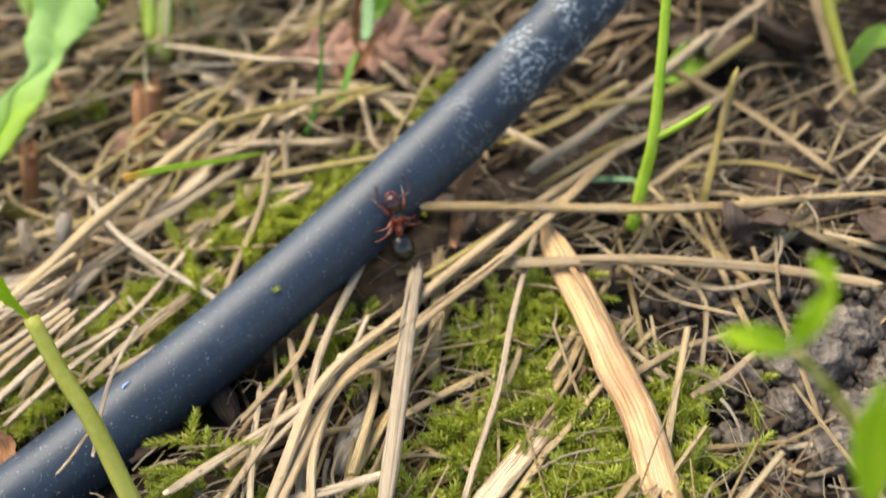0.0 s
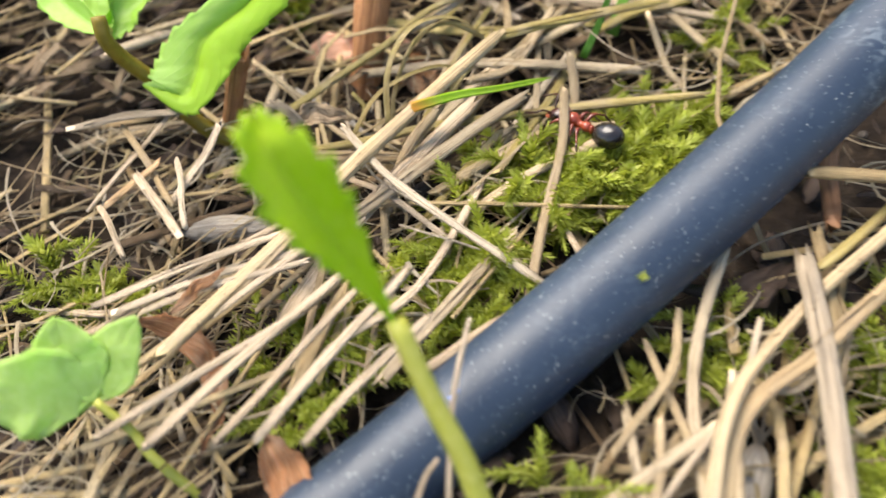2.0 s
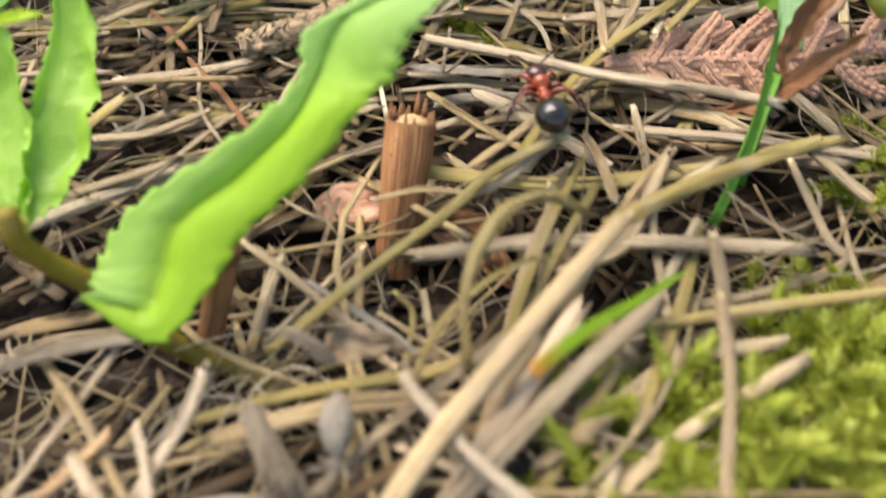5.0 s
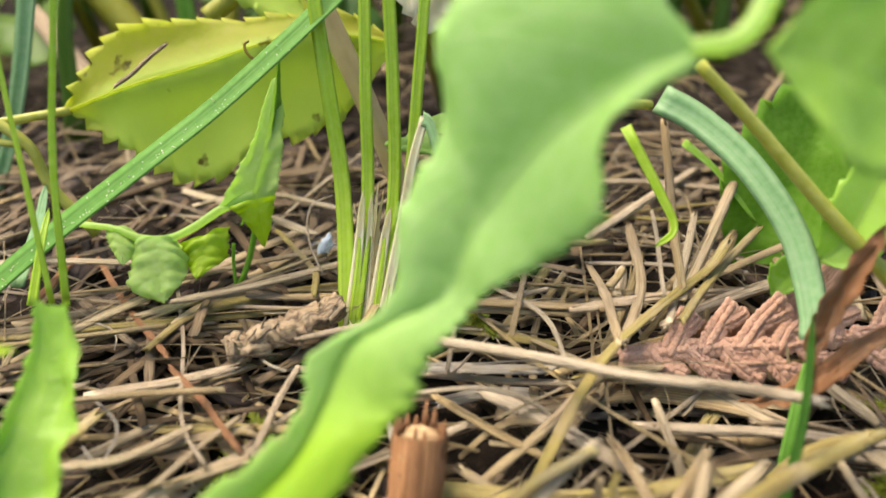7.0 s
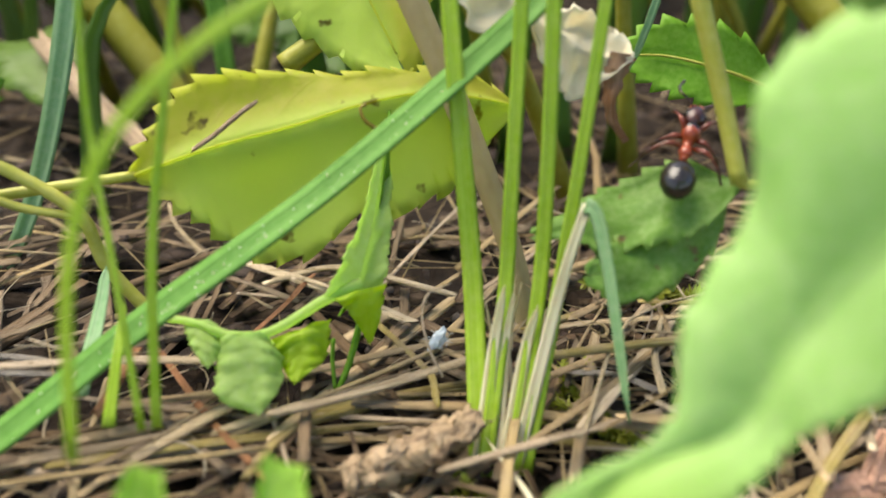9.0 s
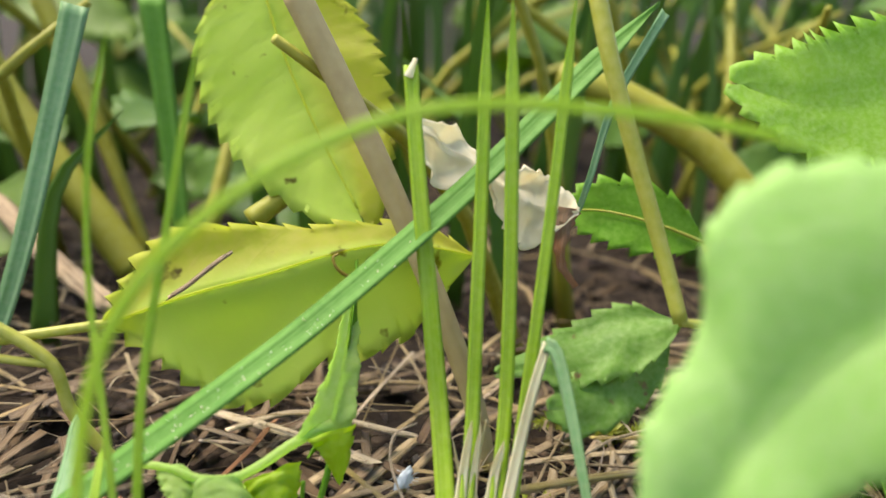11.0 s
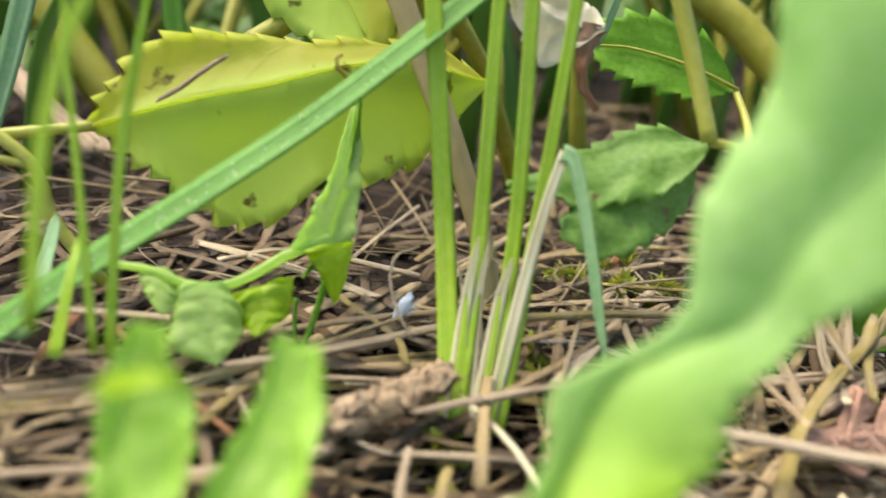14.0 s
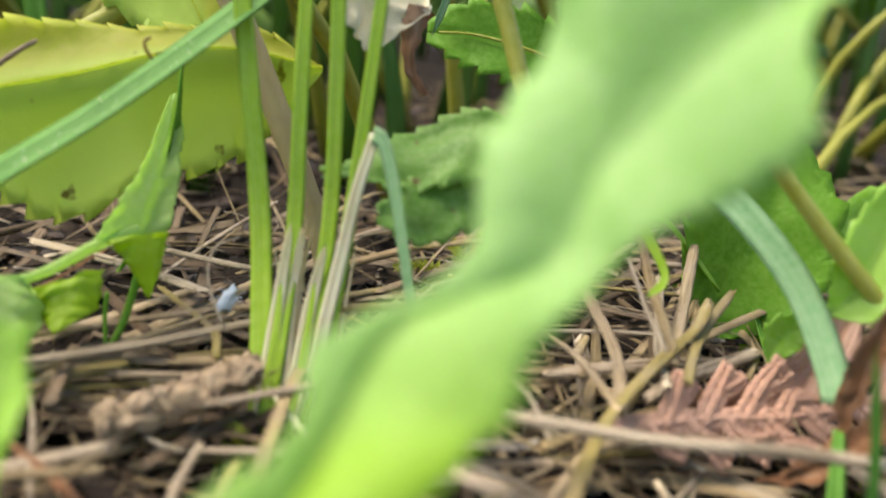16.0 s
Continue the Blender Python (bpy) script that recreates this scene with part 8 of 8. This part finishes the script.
def motions():
    rows = [
        (0, (-4.5, 16.7, 5.7), (-0.03, 0.16, 0.99), (0.42, -0.81, 0.41)),
        (0.2, (-6.8, 19.1, 8.2), (-0.34, 0.94, 0.08), (-0.09, -0.33, 0.94)),
        (0.4, (-9.2, 24.3, 9.1), (-0.78, 0.14, 0.61), (-0.55, 0.44, 0.71)),
        (0.5, (-9.7, 20.0, 10.0), (-0.26, -0.04, -0.96), (0.00, 0.50, 0.85)),
        (0.75, (-10.1, 27.3, 6.1), (0.11, 0.87, -0.49), (0.00, 0.60, 0.80)),
        (1, (-9.5, 33.8, 1.0), (0.29, 0.96, 0.00), (0.00, 0.00, 1.00)),
        (1.2, (-10.8, 35.6, 1.8), (-0.20, 0.98, -0.10), (0.00, 0.00, 1.00)),
        (1.5, (-10.4, 29.7, 1.8), (-0.60, 0.80, 0.00), (0.00, 0.00, 1.00)),
        (1.8, (-13.4, 26.5, 2.0), (-0.44, 0.90, 0.00), (0.00, 0.00, 1.00)),
        (2, (-17.0, 30.0, 2.2), (-0.75, 0.66, -0.00), (0.00, 0.00, 1.00)),
        (2.2, (-19.7, 29.7, 2.4), (-0.73, -0.68, -0.00), (0.00, 0.00, 1.00)),
        (2.5, (-20.8, 28.5, 2.8), (-0.83, -0.56, 0.00), (0.00, 0.00, 1.00)),
        (2.8, (-21.9, 32.1, 2.2), (-0.75, 0.67, 0.00), (0.00, 0.00, 1.00)),
        (3, (-21.7, 33.7, 1.5), (-0.35, 0.94, 0.00), (0.00, 0.00, 1.00)),
        (3.2, (-22.4, 34.0, 1.2), (-0.73, 0.69, 0.00), (0.00, 0.00, 1.00)),
        (3.5, (-23.0, 34.8, 1.0), (-0.36, 0.93, 0.00), (0.00, 0.00, 1.00)),
        (3.8, (-21.8, 37.0, 1.0), (-0.12, 0.99, 0.00), (0.00, 0.00, 1.00)),
        (4, (-20.2, 41.7, 1.5), (0.30, 0.95, -0.00), (0.00, 0.00, 1.00)),
        (4.3, (-21.9, 43.5, 2.5), (-0.04, 1.00, 0.00), (0.00, 0.00, 1.00)),
        (4.5, (-23.2, 43.8, 4.5), (-0.67, 0.74, 0.00), (0.00, 0.00, 1.00)),
        (4.7, (-26.0, 45.0, 6.0), (-0.15, 0.99, 0.00), (0.00, 0.00, 1.00)),
        (5, (-25.6, 48.5, 7.5), (-0.03, 1.00, 0.00), (0.00, 0.00, 1.00)),
        (5.2, (-25.9, 50.1, 7.5), (-0.44, 0.90, 0.00), (0.00, 0.00, 1.00)),
        (5.7, (-26.4, 55.7, 7.9), (-0.08, 0.91, 0.41), (0.00, 0.00, 1.00)),
        (6.2, (-26.9, 61.2, 9.5), (-0.08, 0.91, 0.41), (0.00, 0.00, 1.00)),
        (6.8, (-27.4, 66.8, 12.9), (-0.08, 0.91, 0.41), (0.00, 0.00, 1.00)),
        (7.5, (-26.0, 70.6, 17.6), (-0.48, 0.87, 0.04), (-0.10, -0.45, 0.90)),
        (7.9, (-27.1, 71.5, 18.9), (-0.64, 0.75, 0.17), (-0.10, -0.45, 0.90)),
        (8, (-26.4, 71.3, 18.6), (-0.67, 0.72, 0.15), (-0.10, -0.45, 0.90)),
        (8.2, (-26.2, 70.9, 18.1), (-0.61, 0.76, 0.22), (-0.10, -0.45, 0.90)),
        (8.5, (-27.7, 72.3, 19.8), (-0.37, 0.87, 0.33), (-0.10, -0.45, 0.90)),
        (8.7, (-25.5, 72.7, 21.4), (-0.12, 0.83, 0.55), (-0.10, -0.45, 0.90)),
        (9, (-23.1, 71.6, 20.8), (0.47, 0.62, 0.63), (-0.10, -0.45, 0.90)),
        (9.3, (-22.9, 72.0, 22.1), (-0.08, 0.88, 0.46), (-0.10, -0.45, 0.90)),
        (9.5, (-22.5, 72.1, 23.1), (0.07, 0.89, 0.45), (-0.10, -0.45, 0.90)),
        (9.7, (-22.4, 72.1, 23.5), (-0.03, 0.87, 0.49), (-0.10, -0.45, 0.90)),
        (10.3, (-15.4, 77.7, 17.5), (0.99, 0.08, -0.13), (0.00, 0.00, 1.00)),
        (11.2, (-6.8, 73.4, 16.8), (0.84, 0.53, -0.11), (0.00, 0.00, 1.00)),
        (16, (-6.8, 73.4, 16.8), (0.84, 0.53, -0.11), (0.00, 0.00, 1.00)),
    ]
    walk(ant, [(t, stand(p, a, u)) for t, p, a, u in rows])
    sway = ((0, -14), (0.5, -12), (0.7, -6), (0.9, -1), (1.05, 1), (1.4, 4), (2, 6), (16, 6))
    walk(near_grass, [(t, pose(-5.5 * MM, -33.5 * MM, -5 * MM, 0, a, 0)) for t, a in sway])
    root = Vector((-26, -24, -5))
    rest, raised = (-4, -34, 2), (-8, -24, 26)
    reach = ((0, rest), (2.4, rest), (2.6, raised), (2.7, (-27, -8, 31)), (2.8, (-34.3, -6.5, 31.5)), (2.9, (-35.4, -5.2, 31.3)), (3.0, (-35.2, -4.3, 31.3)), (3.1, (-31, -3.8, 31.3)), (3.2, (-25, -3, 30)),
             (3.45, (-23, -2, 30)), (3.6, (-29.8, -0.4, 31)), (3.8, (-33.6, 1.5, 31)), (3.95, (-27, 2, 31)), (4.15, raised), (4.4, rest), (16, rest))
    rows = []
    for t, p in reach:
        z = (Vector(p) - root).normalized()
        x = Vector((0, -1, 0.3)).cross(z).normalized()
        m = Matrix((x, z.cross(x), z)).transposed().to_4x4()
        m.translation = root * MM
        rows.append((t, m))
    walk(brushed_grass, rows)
    # the large leaf is pushed about as the plant is brushed: shift, and turn about its tip
    stir = (
        (0, (-5.1, -4.7, -2.1), (-28.0, 3.6, 32.3)), (1.0, (-5.1, -4.7, -2.1), (-28.0, 3.6, 32.3)), (1.6, (-2.0, -1.9, -0.8), (-11.0, 1.4, 13.0)), (2.1, (0, 0, 0), (0, 0, 0)), (7.5, (0, 0, 0), (0, 0, 0)), (8.2, (-0.6, -1.5, 3.8), (-10.7, -0.6, -4.2)), (8.5, (-1.0, 1.4, 3.5), (-4.7, 1.2, -3.8)),
        (9, (-1.5, 1.2, 3.0), (-3.6, 2.6, -3.2)), (9.5, (-0.3, 3.8, 3.2), (-2.8, 3.6, -1.8)), (12, (-4.3, 1.6, 3.2), (3.7, 3.1, -3.4)), (12.5, (-4.5, 1.7, 3.7), (2.9, 4.0, -3.0)),
        (13.6, (-3.0, 1.3, 0.7), (5.1, 2.6, -0.3)), (14.6, (-0.2, 0.8, 0.7), (0.7, 2.4, -2.4)), (15.5, (-0.1, -2.4, 4.8), (-8.6, 5.3, -3.1)), (16, (-1.0, -5.4, 6.2), (-11.5, 8.0, 0.0)),
    )
    tip = Vector((-50, 38, 5)) * MM
    rows = []
    for t, shift, turn in stir:
        axis_, angle = Vector(turn), radians(Vector(turn).length)
        r = Matrix.Rotation(angle, 4, axis_) if angle > 1e-6 else Matrix.Identity(4)
        rows.append((t, Matrix.Translation(tip + Vector(shift) * MM) @ r @ Matrix.Translation(-tip)))
    for piece in (large_leaf, second_leaf, petiole):
        walk(piece, rows)
    # the folded leaflets swing aside on their shoot
    pivot = Vector((-56.6, 37.6, 9.0)) * MM
    rows = [(t, Matrix.Translation(pivot) @ Matrix.Rotation(radians(a), 4, "Z") @ Matrix.Translation(-pivot)) for t, a in ((0, 0), (5.2, 0), (7.5, -3), (8.5, -15), (12, -17), (14, -20), (16, -20))]
    for piece in (leaflet_a, leaflet_b, shoot):
        walk(piece, rows)
    for n, (leg, x, y, z, k) in enumerate(ant_legs):
        gait = []
        for i in range(65):
            t = i * 0.25
            moving = t < 11.0
            swing = (16 if (i + n + (k > 0)) % 2 else -16) if moving else 0
            lift = (6 if swing > 0 else -2) if moving else 0
            gait.append((t, pose(x * MM, y * MM, z * MM, lift * k, 0, swing * k)))
        walk(leg, gait)


motions()
